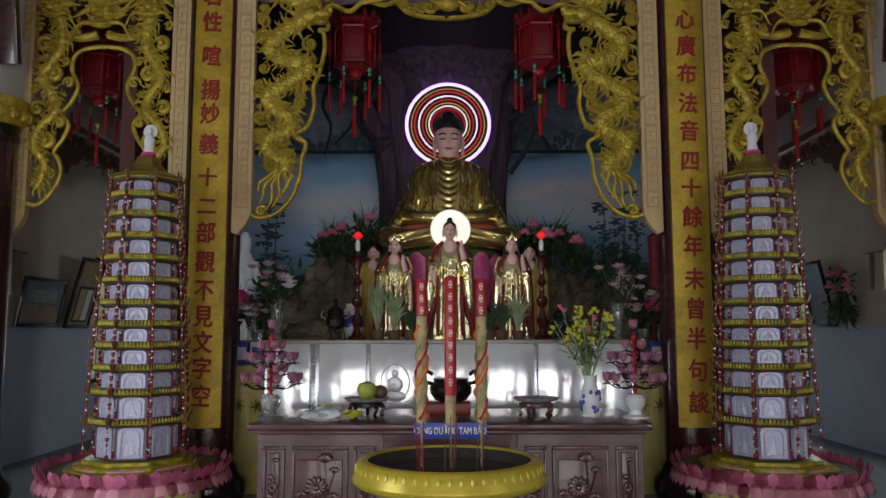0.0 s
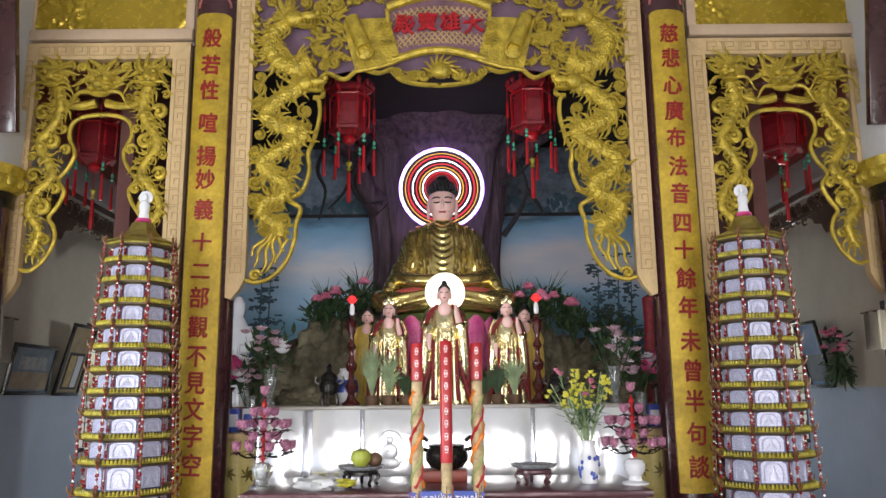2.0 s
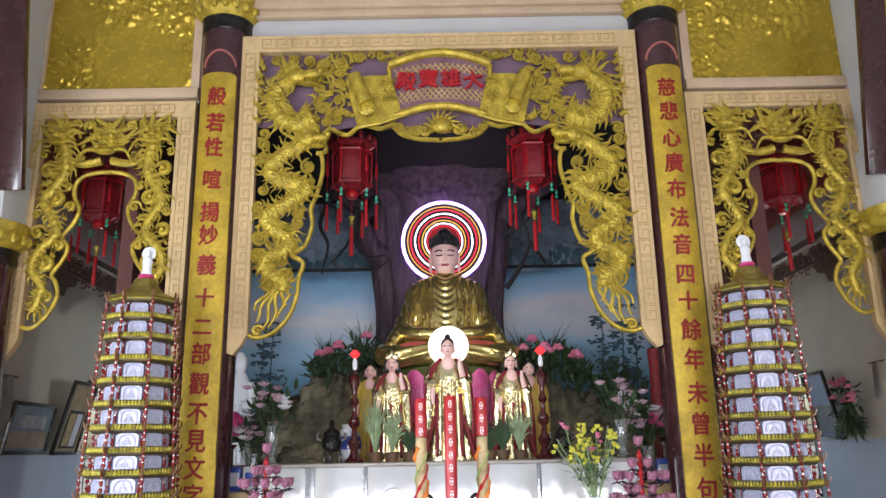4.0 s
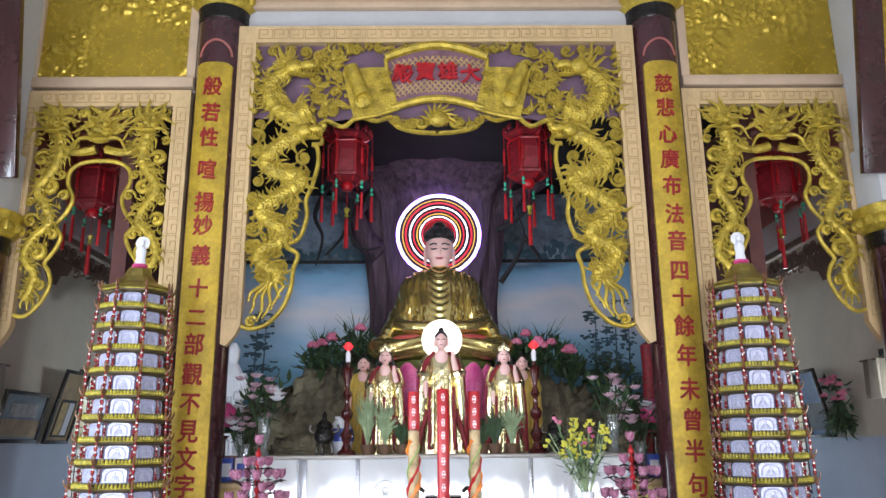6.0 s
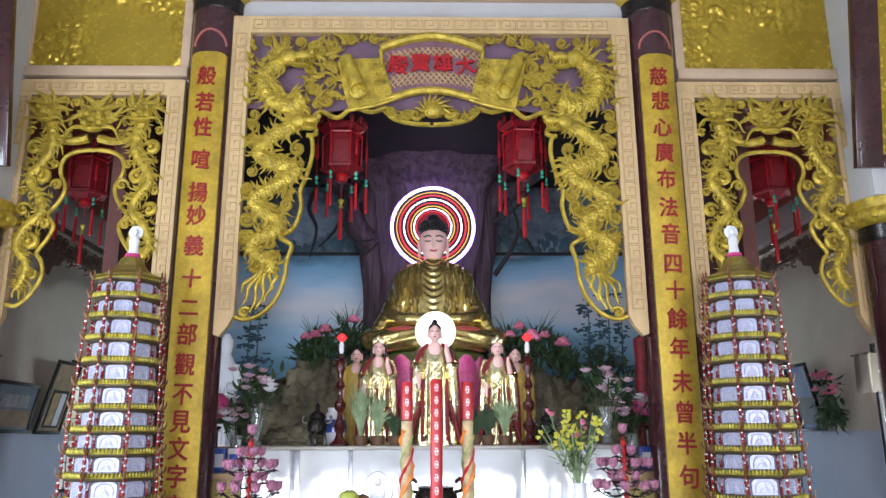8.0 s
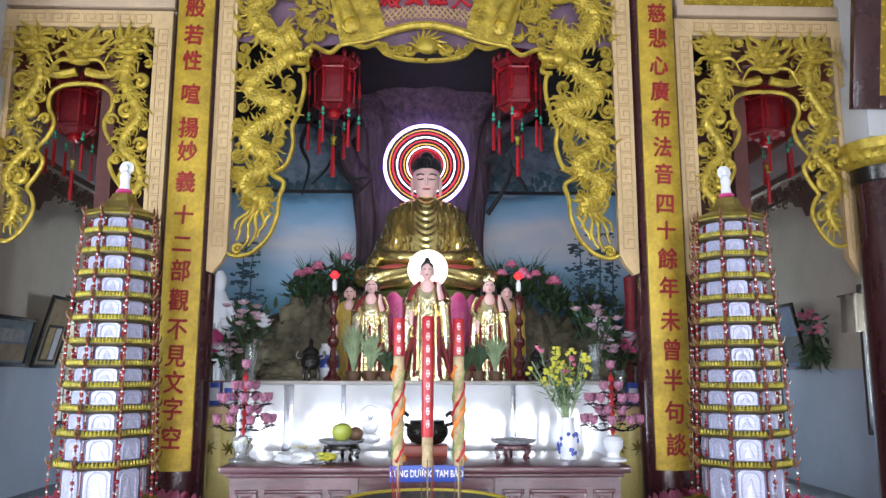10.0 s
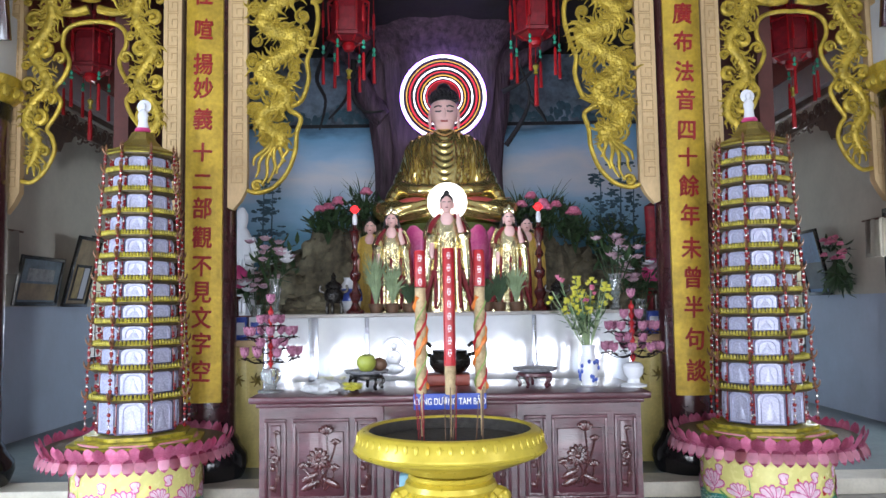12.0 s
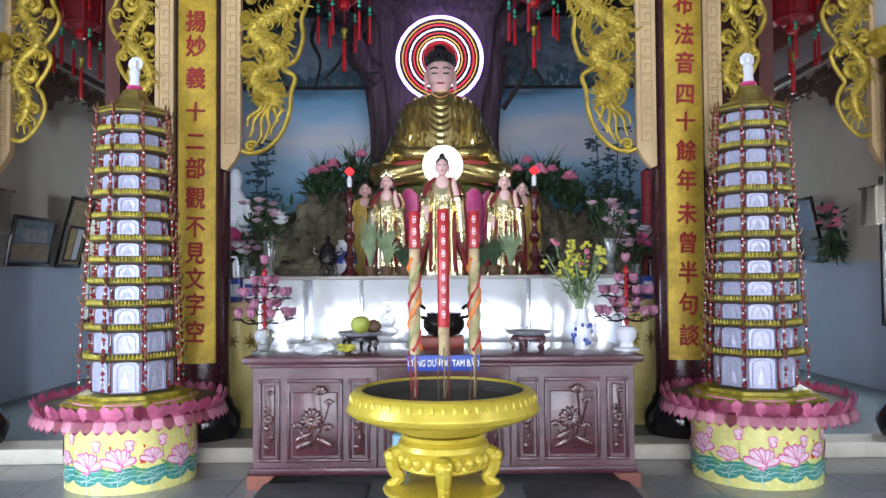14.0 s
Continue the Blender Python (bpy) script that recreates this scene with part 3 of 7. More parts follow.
# ---- carved screens ----


def key_frame(p, xs, zs, w, tails):
    """Cream frame of two jambs and a head with a fret pattern; xs outer edges, zs (bottom, top), jambs end in a rounded tail."""
    x0, x1 = xs
    z0, z1 = zs
    for nm, a, b, inner in (("jamb", x0, x0 + w, 1), ("jamb", x1 - w, x1, -1)):
        bm = B()
        o = []
        if inner > 0:
            o = [(a, z1), (a, z0), (a + 0.05, z0 - 0.02), (b - 0.05, z0 + 0.07), (b, z0 + 0.17), (b, z1 - w)]
        else:
            o = [(b, z1), (b, z0), (b - 0.05, z0 - 0.02), (a + 0.05, z0 + 0.07), (a, z0 + 0.17), (a, z1 - w)]
        sheet(bm, o, -0.05, 0.03)
        j = part(nm, bm, CREAM, p)
        bm = B()
        z = z0 + 0.22
        # raised bars of the same cream; their darker colour paints in the shadow
        fret(bm, a + 0.035, b - 0.035, z, z1 - w, True)
        part("fret", bm, CREAM_DARK, j, "raised fretwork bars in a darker cream that stands for their shadow")
    bm = B()
    sheet(bm, [(x0 + 0.001, z1), (x1 - 0.001, z1), (x1 - w, z1 - w), (x0 + w, z1 - w)], -0.052, 0.03)
    h = part("head", bm, CREAM, p)
    bm = B()
    fret(bm, z1 - w + 0.035, z1 - 0.035, x0 + w + 0.02, x1 - w - 0.02, False)
    part("fret", bm, CREAM_DARK, h, "raised fretwork bars in a darker cream that stands for their shadow")


def fret(bm, a, b, s0, s1, upright):
    t = 0.0075
    n = max(1, int((s1 - s0) / 0.15))
    step = (s1 - s0) / n

    def bar(c0, c1, d0, d1):
        if upright:
            box(bm, c0, c1, -0.056, -0.045, d0, d1)
        else:
            box(bm, d0, d1, -0.058, -0.045, c0, c1)
    w = b - a
    for k in range(n):
        s = s0 + k * step
        e = s + step * 0.88
        bar(a, a + t, s, e)
        bar(a, b, s, s + t)
        bar(b - t, b, s, s + step * 0.55)
        bar(a + w * 0.4, b, s + step * 0.55, s + step * 0.55 + t)
        bar(a + w * 0.4, a + w * 0.4 + t, s + step * 0.25, s + step * 0.55)
        bar(b - t, b, s + step * 0.72, e)
        bar(a, b, e, e + t)


def curl(bm, cx, cz, r, turns=1.4, a0=0.0, thick=0.03, hand=1, y=-0.02, n=6):
    pts, rad = [], []
    m = int(16 * turns)
    for k in range(m + 1):
        t = k / m
        a = a0 + hand * t * turns * 2 * math.pi
        rr = r * (1 - 0.82 * t)
        pts.append((cx + rr * math.cos(a), y - 0.015 * math.sin(t * 3), cz + rr * math.sin(a)))
        rad.append(thick * (0.55 + 0.6 * math.sin(math.pi * min(1, t * 1.1)) if t < 0.9 else 0.9))
    tube(bm, pts, rad, n)
    ball(bm, pts[-1][0], y - 0.02, pts[-1][2], thick * 1.1, thick * 1.1, thick * 1.1, 6, 5)


def flame(bm, x, z, a, length, thick=0.02, wave=0.25, y=-0.02, n=5):
    pts, rad = [], []
    for k in range(8):
        t = k / 7
        side = wave * length * math.sin(t * 5.2) * t * 0.7
        pts.append((x + math.cos(a) * length * t - math.sin(a) * side, y - 0.02 * math.sin(t * 3), z + math.sin(a) * length * t + math.cos(a) * side))
        rad.append(thick * (1 - t) ** 0.8 + 0.003)
    tube(bm, pts, rad, n)


def dragon_body(name, label, material, parent, pts, r0, r1, rnd, y=-0.05, spike=1.0):
    """A thick winding body with a row of back spines on either side."""
    path = smooth_path([(x, y, z) for x, z in pts], 10)
    n = len(path)
    bm = B()
    tube(bm, path, [(r0 + (r1 - r0) * (i / n)) * (1 + 0.07 * math.sin(i * 1.57)) for i in range(n)], 14, 0.75)
    body = part(name, bm, material, parent, label)
    for i in range(2, n - 2, 3):
        d = (path[i + 1] - path[i - 1]).normalized()
        r = r0 + (r1 - r0) * i / n
        nx, nz = -d.z, d.x
        for e in (-1, 1):
            a = math.atan2(e * nz, e * nx) - e * 0.55 + rnd.uniform(-0.15, 0.15)
            put_flame(body, path[i].x + e * nx * r * 0.6, path[i].z + e * nz * r * 0.6, a, r * (spike + 0.3) * rnd.uniform(0.7, 1.3), rnd, y)
    return body


MANE = []


def plant_mane(head, rnd):
    """Set the waiting mane flames round a carved head."""
    for x, z, a, length, y in MANE:
        put_flame(head, x, z, a, length, rnd, y)
    MANE.clear()


def dragon_head(bm, x, z, s, face, y=-0.09):
    """A maned head looking to face (+1 right, -1 left, 0 front)."""
    ball(bm, x, y, z, 0.11 * s, 0.08 * s, 0.09 * s, 12, 8)
    if face:
        ball(bm, x + face * 0.15 * s, y - 0.01, z + 0.015 * s, 0.11 * s, 0.06 * s, 0.055 * s, 8, 6)
        ball(bm, x + face * 0.12 * s, y, z - 0.08 * s, 0.10 * s, 0.05 * s, 0.03 * s, 8, 5)
        ball(bm, x + face * 0.24 * s, y - 0.03, z + 0.05 * s, 0.035 * s, 0.035 * s, 0.035 * s, 6, 5)
        for k in range(5):
            flame(bm, x + face * (0.08 + 0.035 * k) * s, z - 0.03 * s, -math.pi / 2, 0.06 * s, 0.012 * s, 0, y - 0.03, 4)
        for k in range(9):
            a = math.pi / 2 + face * (0.35 + k * 0.24)
            MANE.append((x, z + 0.03 * s, a, (0.20 + 0.06 * (k % 3)) * s, y + 0.03))
    else:
        for e in (-1, 1):
            ball(bm, x + e * 0.065 * s, y - 0.07 * s, z + 0.04 * s, 0.035 * s, 0.035 * s, 0.035 * s, 6, 5)
            flame(bm, x + e * 0.06 * s, z - 0.08 * s, -math.pi / 2 + e * 1.2, 0.30 * s, 0.022 * s, 0.4 * e, y - 0.03)
            ball(bm, x + e * 0.07 * s, y - 0.06 * s, z - 0.055 * s, 0.05 * s, 0.045 * s, 0.035 * s, 6, 5)
        ball(bm, x, y - 0.09 * s, z - 0.03 * s, 0.05 * s, 0.04 * s, 0.04 * s, 6, 5)
        ball(bm, x, y - 0.04 * s, z - 0.11 * s, 0.10 * s, 0.05 * s, 0.03 * s, 8, 5)
        for k in range(13):
            a = math.radians(-5 + k * 190 / 12)
            MANE.append((x, z + 0.02 * s, a, (0.24 + 0.08 * (k % 2)) * s, y + 0.03))


FLAMES = []
for q, (wv, th) in enumerate(((0.25, 0.17), (0.45, 0.15), (-0.4, 0.16))):
    bm = B()
    flame(bm, 0, 0, math.pi / 2, 1.0, th, wv, 0.0, 6)
    flame(bm, 0.02, 0.1, math.pi / 2 - 0.5, 0.6, th * 0.8, wv, 0.0, 5)
    FLAMES.append(mesh_of(bm, "flame", GOLD))
CURLS = []
for q, (tn, th) in enumerate(((1.45, 0.30), (1.15, 0.34))):
    bm = B()
    curl(bm, 0, 0, 1.0, tn, 0.0, th, 1, 0.0, 7)
    flame(bm, 0.95, 0.05, -math.pi / 2 + 0.3, 0.9, 0.26, 0.3, 0.0, 5)
    CURLS.append(mesh_of(bm, "scroll", GOLD))


def put_flame(parent, x, z, a, length, rnd, y=-0.02):
    s = length
    piece("flame", rnd.choice(FLAMES), parent, Matrix.Translation((x, y - rnd.uniform(0, 0.03), z)) @ Matrix.Rotation(-(a - math.pi / 2), 4, "Y") @ Matrix.Diagonal((s, min(s, 0.14), s, 1)))


def put_curl(parent, x, z, r, a0, hand, rnd, y=-0.03):
    piece("scroll", rnd.choice(CURLS), parent, Matrix.Translation((x, y - rnd.uniform(0, 0.02), z)) @ Matrix.Rotation(-a0, 4, "Y") @ Matrix.Diagonal((r * hand, r, r, 1)))


# middle screen
mid = thing("carved_screen", (0, 6.9, 0), "cream fret-pattern archway frame with pierced gilded dragon carving", "carved screen", "carved screens")
key_frame(mid, (-1.965, 1.93), (2.52, 5.66), 0.175, True)
rnd = random.Random(11)
EDGE_L = [(-1.79, 2.68), (-1.70, 2.655), (-1.56, 2.70), (-1.43, 2.84), (-1.36, 3.03), (-1.345, 3.20), (-1.31, 3.34), (-1.42, 3.42), (-1.30, 3.50), (-1.235, 3.70),
          (-1.25, 3.86), (-1.20, 4.0), (-1.15, 4.22), (-1.16, 4.38), (-1.21, 4.42)]
EDGE_T = [(-1.21, 4.42), (-1.12, 4.44), (-1.16, 4.58), (-1.08, 4.66), (-0.92, 4.60), (-0.78, 4.70), (-0.60, 4.66), (-0.46, 4.70), (-0.40, 4.60), (-0.22, 4.545), (0.0, 4.53)]
for sgn in (-1, 1):
    f = -sgn
    X = (lambda x: x) if sgn < 0 else (lambda x: -x - 0.035)
    bm = B()
    tube(bm, smooth_path([(X(x), -0.02, z) for x, z in EDGE_L], 5), 0.022, 6)
    tube(bm, smooth_path([(X(x), -0.02, z) for x, z in EDGE_T], 5), 0.024, 6)
    part("rim", bm, GOLD, mid, "gilded scalloped rim")
    # long dragon hanging along the jamb
    bm = B()
    pts = [(-1.26, 4.54), (-1.49, 4.42), (-1.645, 4.24), (-1.50, 4.12), (-1.33, 4.09), (-1.31, 4.01), (-1.48, 3.90), (-1.66, 3.78), (-1.60, 3.66), (-1.45, 3.565), (-1.46, 3.46),
           (-1.61, 3.395), (-1.67, 3.30), (-1.58, 3.21), (-1.48, 3.16), (-1.49, 3.07)]
    dragon_body("dragon_body", "gilded scaly dragon body winding down the jamb", GOLD_SCALES, mid, [(X(x), z) for x, z in pts], 0.076, 0.055, rnd, -0.05, 1.6)
    for k in range(20):
        # cloud curls on both sides of the body
        t = k / 19
        z = 4.66 - 1.46 * t
        side = 1 if k % 2 else -1
        lim = float(np.interp(z, [2.9, 3.1, 3.4, 3.6, 4.0, 4.3, 4.7], [-1.44, -1.40, -1.42, -1.30, -1.25, -1.22, -1.2]))
        x = (-1.745 + rnd.uniform(0, 0.05)) if side < 0 else (lim - rnd.uniform(0.05, 0.11))
        if k % 3:
            put_curl(mid, X(x), z, rnd.uniform(0.05, 0.075), rnd.uniform(0, 6.28), rnd.choice((-1, 1)), rnd)
    for x, z, r, a0, h in ((-1.60, 3.14, 0.085, 0.2, 1), (-1.72, 3.40, 0.065, 2, -1), (-1.36, 3.72, 0.06, 1, 1), (-1.73, 3.84, 0.06, 3, 1), (-1.30, 4.12, 0.07, 4, -1),
                           (-1.71, 4.36, 0.065, 1, -1), (-1.45, 3.22, 0.055, 5, 1), (-1.50, 3.68, 0.05, 0, -1), (-1.72, 4.62, 0.06, 4, 1), (-1.53, 4.16, 0.05, 2, 1)):
        put_curl(mid, X(x), z, r, a0 if sgn < 0 else math.pi - a0, h * f, rnd)
    for k, (x0, x1, z1) in enumerate(((-1.60, -1.755, 2.90), (-1.57, -1.73, 2.79), (-1.54, -1.66, 2.72), (-1.51, -1.585, 2.74), (-1.47, -1.51, 2.82), (-1.45, -1.44, 2.93))):
        # wavy tail strands that hang down to the rim
        bm = B()
        ln = 3.10 - z1
        pp = smooth_path([(X(x0 + (x1 - x0) * u + 0.022 * math.sin(u * 7.5 + k)), -0.035 - 0.012 * (k % 2), 3.10 - ln * u) for u in (0, 0.2, 0.4, 0.6, 0.8, 1.0)], 4)
        tube(bm, pp, [0.024 * (1 - 0.6 * q / len(pp)) for q in range(len(pp))], 7)
        part("tail_frond", bm, GOLD, mid)
    bm = B()
    curl(bm, X(-1.70), 2.715, 0.055, 1.2, 0.0 if sgn < 0 else math.pi, 0.02, f)
    part("rim_scroll", bm, GOLD, mid, "gilded scroll that ends the rim")
    for k in range(14):
        z = rnd.uniform(3.25, 4.7)
        put_flame(mid, X(rnd.choice((-1.76, -1.72, -1.30 if z > 3.6 else -1.42))), z, rnd.uniform(0, 6.28), rnd.uniform(0.08, 0.13), rnd)
    # upper dragon with its head by the sign
    bm = B()
    dragon_body("dragon_neck", "gilded scaly dragon neck arching over the screen's corner", GOLD_SCALES, mid, [(X(-1.46), 5.17), (X(-1.60), 5.06), (X(-1.63), 4.92), (X(-1.54), 4.76), (X(-1.38), 4.70), (X(-1.24), 4.76)], 0.072, 0.085, rnd, -0.06, 1.6)
    dragon_head(bm, X(-1.40), 5.19, 0.95, f)
    plant_mane(part("dragon_head", bm, GOLD, mid, "gilded maned dragon head with bared teeth"), rnd)
    bm = B()
    dragon_head(bm, X(-1.28), 4.53, 0.8, f)
    plant_mane(part("dragon_head", bm, GOLD, mid, "gilded maned dragon head with bared teeth"), rnd)
    for k in range(38):
        x, z = rnd.uniform(-1.22, -0.84), rnd.uniform(4.70, 5.40)
        put_flame(mid, X(x), z, rnd.uniform(-0.4, 3.5), rnd.uniform(0.12, 0.20), rnd)
    for k in range(9):
        put_flame(mid, X(-1.75 + 0.02 * (k % 2)), 4.74 + 0.08 * k, math.pi / 2 + f * 0.9, 0.16, rnd)
    for x, z, r in ((-1.15, 4.9, 0.075), (-1.1, 5.3, 0.065), (-1.3, 5.38, 0.06), (-0.98, 5.36, 0.06), (-1.02, 4.76, 0.06), (-1.62, 5.39, 0.05), (-0.8, 5.40, 0.055), (-1.18, 5.1, 0.07), (-1.0, 5.12, 0.07),
                    (-1.0, 4.95, 0.06), (-0.25, 4.62, 0.055), (-0.42, 4.66, 0.05), (-0.58, 5.42, 0.05), (-1.45, 5.4, 0.05), (-1.12, 4.72, 0.05), (-0.34, 4.60, 0.045)):
        put_curl(mid, X(x), z, r, rnd.uniform(0, 6), f, rnd)
    for k in range(6):
        put_flame(mid, X(-0.10 - 0.05 * k), 4.60, math.pi / 2 + f * 0.12 * k, 0.10, rnd)
    # unrolled end of the scroll sign: a flared plate, its roll and the spiral at the roll's foot
    bm = B()
    plate = [(-0.500, 5.201), (-0.436, 4.971), (-0.381, 4.764), (-0.579, 4.698), (-0.812, 4.652), (-0.879, 4.917), (-0.933, 5.166), (-0.729, 5.194)]
    sheet(bm, [(X(x), z) for x, z in plate], -0.075, -0.045)
    tube(bm, smooth_path([(X(x), -0.08, z) for x, z in plate[2:5]], 5), 0.02, 8)
    tube(bm, [(X(-0.853), -0.10, 5.185), (X(-0.725), -0.11, 4.876)], [0.070, 0.078], 18)
    for q in range(9):
        curl(bm, X(plate[0][0] + 0.02 - 0.035 * (q % 3)), plate[0][1] - 0.08 - 0.09 * (q // 3), 0.03, 1.1, q, 0.008, 1, -0.078)
    lathe(bm, [(0, 0), (0.085, 0), (0.088, 0.025), (0.066, 0.040), (0.060, 0.022), (0.036, 0.034), (0, 0.03)], 24, m=Matrix.Translation((X(-0.719), -0.12, 4.833)) @ Matrix.Rotation(radians(90), 4, "X"))
    part("rolled_end", bm, GOLD, mid, "gilded rolled end of the scroll sign")
    for k in range(20):
        put_flame(mid, X(-0.95 + 0.033 * k), 5.40 + 0.02 * (k % 2), rnd.uniform(-0.5, 3.6), rnd.uniform(0.07, 0.11), rnd)
# mauve board behind the upper carving
bm = B()
back = [(-1.79, 4.72), (-1.79, 5.485), (1.755, 5.485), (1.755, 4.72), (1.10, 4.66), (0.75, 4.72), (0.3, 4.66), (-0.3, 4.66), (-0.78, 4.72), (-1.14, 4.66)]
sheet(bm, back, 0.03, 0.05)
part("backing", bm, mat("mauve_board", (0.17, 0.10, 0.15), 0.7, 0, 0.15, 4), mid, "mauve backing board")
# fan-shaped sign
bm = B()
arc = [(-0.50 + k * 1.0 / 16, 5.28 + 0.13 * math.cos((-0.5 + k / 16) * math.pi)) for k in range(17)]
low = [(0.44 - k * 0.88 / 16, 4.80 + 0.10 * math.cos((0.5 - k / 16) * math.pi)) for k in range(17)]
sheet(bm, [(x - 0.018, z) for x, z in arc + low], -0.045, -0.01)
sign = part("sign_board", bm, mat("dull_mauve", (0.20, 0.10, 0.13), 0.6, 0, 0.2, 8), mid, "mauve sign field with slanted lattice strips")
bm = B()
tube(bm, [(x - 0.018, -0.06, z + 0.03) for x, z in arc], 0.045, 8)
tube(bm, [(x - 0.018, -0.06, z - 0.03) for x, z in low], 0.04, 8)
for e in (-1, 1):
    tube(bm, [(e * 0.50 - 0.018, -0.06, 5.30), (e * 0.44 - 0.018, -0.06, 4.80)], 0.02, 6)
part("sign_rim", bm, GOLD, mid, "gilded border of the fan-shaped sign")
bm = B()
for k in range(16):
    for e in (-1, 1):
        x = -0.42 + k * 0.056
        z0 = 4.88 + 0.07 * math.cos((x) * math.pi)
        tube(bm, [(x - e * 0.05, -0.05, z0), (x + e * 0.05, -0.05, z0 + 0.12)], 0.008, 4)
        z0 = 5.16 + 0.08 * math.cos(x * math.pi)
        tube(bm, [(x - e * 0.04, -0.05, z0), (x + e * 0.04, -0.05, z0 + 0.09)], 0.008, 4)
part("lattice", bm, CREAM_DARK, sign, "cream slanted lattice strips")
for k, ch in enumerate("殿寶雄大"):
    x = -0.33 + k * 0.22
    piece("character", glyph(ch, 0.20, 0.012, RED, 0.024), sign, pose(x - 0.018, -0.066, 5.09 + 0.06 * math.cos(x * math.pi), 90, -x * 22, 0))
bm = B()
ball(bm, 0, -0.06, 4.66, 0.11, 0.06, 0.08, 10, 7)
for k in range(9):
    flame(bm, 0, 4.66, math.radians(k * 22.5), 0.19, 0.025, 0.25, -0.05)
for e in (-1, 1):
    curl(bm, e * 0.17, 4.63, 0.06, 1.3, 1, 0.02, e)
part("rosette", bm, GOLD, mid, "gilded flower under the sign")


def side_screen(x0, x1, label):
    cx = (x0 + x1) / 2
    p = thing("carved_screen", (cx, 6.93, 0), label, "carved screen", "carved screens")
    w = (x1 - x0) / 2
    key_frame(p, (-w, w), (2.52, 4.99), 0.165, True)
    rnd = random.Random(7)
    iw = w - 0.165
    edge = [(-iw, 2.80), (-iw + 0.10, 2.79), (-iw + 0.22, 2.90), (-iw + 0.295, 3.07), (-iw + 0.27, 3.20), (-iw + 0.225, 3.28), (-iw + 0.30, 3.40), (-iw + 0.345, 3.53), (-iw + 0.285, 3.64),
            (-iw + 0.37, 3.76), (-iw + 0.415, 3.90), (-iw + 0.355, 4.05), (-iw + 0.37, 4.18), (-iw + 0.46, 4.25), (-iw + 0.60, 4.275), (0, 4.27)]
    for f in (1, -1):
        bm = B()
        tube(bm, smooth_path([(x * f, -0.02, z) for x, z in edge], 5), 0.021, 8)
        part("rim", bm, GOLD, p, "gilded scalloped rim")
        bm = B()
        dragon_body("dragon_body", "gilded leafy dragon body winding down the jamb", GOLD, p, [(f * (-iw + x), z) for x, z in ((0.20, 4.60), (0.25, 4.44), (0.25, 4.28), (0.18, 4.14), (0.09, 3.98), (0.18, 3.82), (0.23, 3.66), (0.10, 3.51), (0.045, 3.33), (0.15, 3.17), (0.13, 3.02), (0.09, 2.93))],
                    0.056, 0.034, rnd, -0.04, 1.9)
        bm = B()
        dragon_head(bm, f * (-iw + 0.19), 4.63, 0.80, 0)
        plant_mane(part("dragon_head", bm, GOLD, p, "small gilded maned dragon head"), rnd)
        # large open scrolls in the bends of the body
        for x, z, r, a0, h in ((0.10, 4.29, 0.075, 0.3, 1), (0.205, 4.00, 0.075, 2.6, -1), (0.065, 3.68, 0.070, 0.2, 1), (0.165, 3.37, 0.080, 2.8, -1), (0.34, 3.92, 0.055, 3.4, -1), (0.30, 4.12, 0.045, 3.0, -1),
                               (0.27, 3.54, 0.055, 3.3, -1), (0.22, 3.06, 0.050, 3.0, -1), (0.045, 4.46, 0.045, 0.5, 1), (0.04, 3.86, 0.045, 0.4, 1), (0.40, 4.42, 0.05, 1.0, 1), (0.44, 4.74, 0.05, 4.0, -1), (0.32, 4.77, 0.045, 5.0, 1)):
            bm = B()
            curl(bm, f * (-iw + x), z, r * 1.05, 1.15, a0 if f > 0 else math.pi - a0, r * 0.34, h * f, -0.035, 7)
            part("scroll", bm, GOLD, p)
        # wavy strands in the bottom loop
        for k in range(4):
            bm = B()
            pp = smooth_path([(f * (-iw + 0.05 + 0.055 * k + (0.10 - 0.05 * k) * (1 - u) + 0.018 * math.sin(7 * u + k)), -0.03, 3.06 - (0.22 - 0.02 * (k - 1) ** 2) * u) for u in (0, 0.25, 0.5, 0.75, 1)], 4)
            tube(bm, pp, [0.018 * (1 - 0.5 * q / len(pp)) for q in range(len(pp))], 6)
            part("tail_frond", bm, GOLD, p)
        for k in range(10):
            put_flame(p, f * (-iw + 0.04 + 0.06 * k), 4.80, -math.pi / 2 + rnd.uniform(-1, 1), 0.10, rnd)
        for x, z, a in ((0.02, 4.70, 0.4), (0.02, 4.55, 0.2), (0.03, 4.15, 0.6), (0.02, 3.55, 0.9), (0.02, 3.45, 0.4), (0.36, 4.62, 2.0), (0.38, 4.52, 1.4), (0.32, 3.80, 2.4), (0.24, 3.44, 2.2)):
            put_flame(p, f * (-iw + x), z, a if f > 0 else math.pi - a, 0.10, rnd)
    bm = B()
    dragon_head(bm, 0.01, 4.55, 0.98, 0)
    for f in (1, -1):
        tube(bm, smooth_path([(f * 0.05, -0.05, 4.38), (f * 0.20, -0.06, 4.345), (f * 0.34, -0.05, 4.38), (f * 0.44, -0.03, 4.52), (f * 0.40, -0.03, 4.60)], 5), [0.045 - 0.0015 * k for k in range(21)], 7)
        for k in range(4):
            flame(bm, f * 0.42, 4.52, math.pi / 2 - f * (0.2 + 0.4 * k), 0.12, 0.02, 0.2)
    plant_mane(part("dragon_mask", bm, GOLD, p, "gilded front-facing dragon mask with flame mane"), rnd)
    return p


side_screen(-4.02, -2.40, "cream fret frame with pierced gilded dragon carving beside a column")
side_screen(2.37, 4.05, "cream fret frame with pierced gilded dragon carving beside a column")
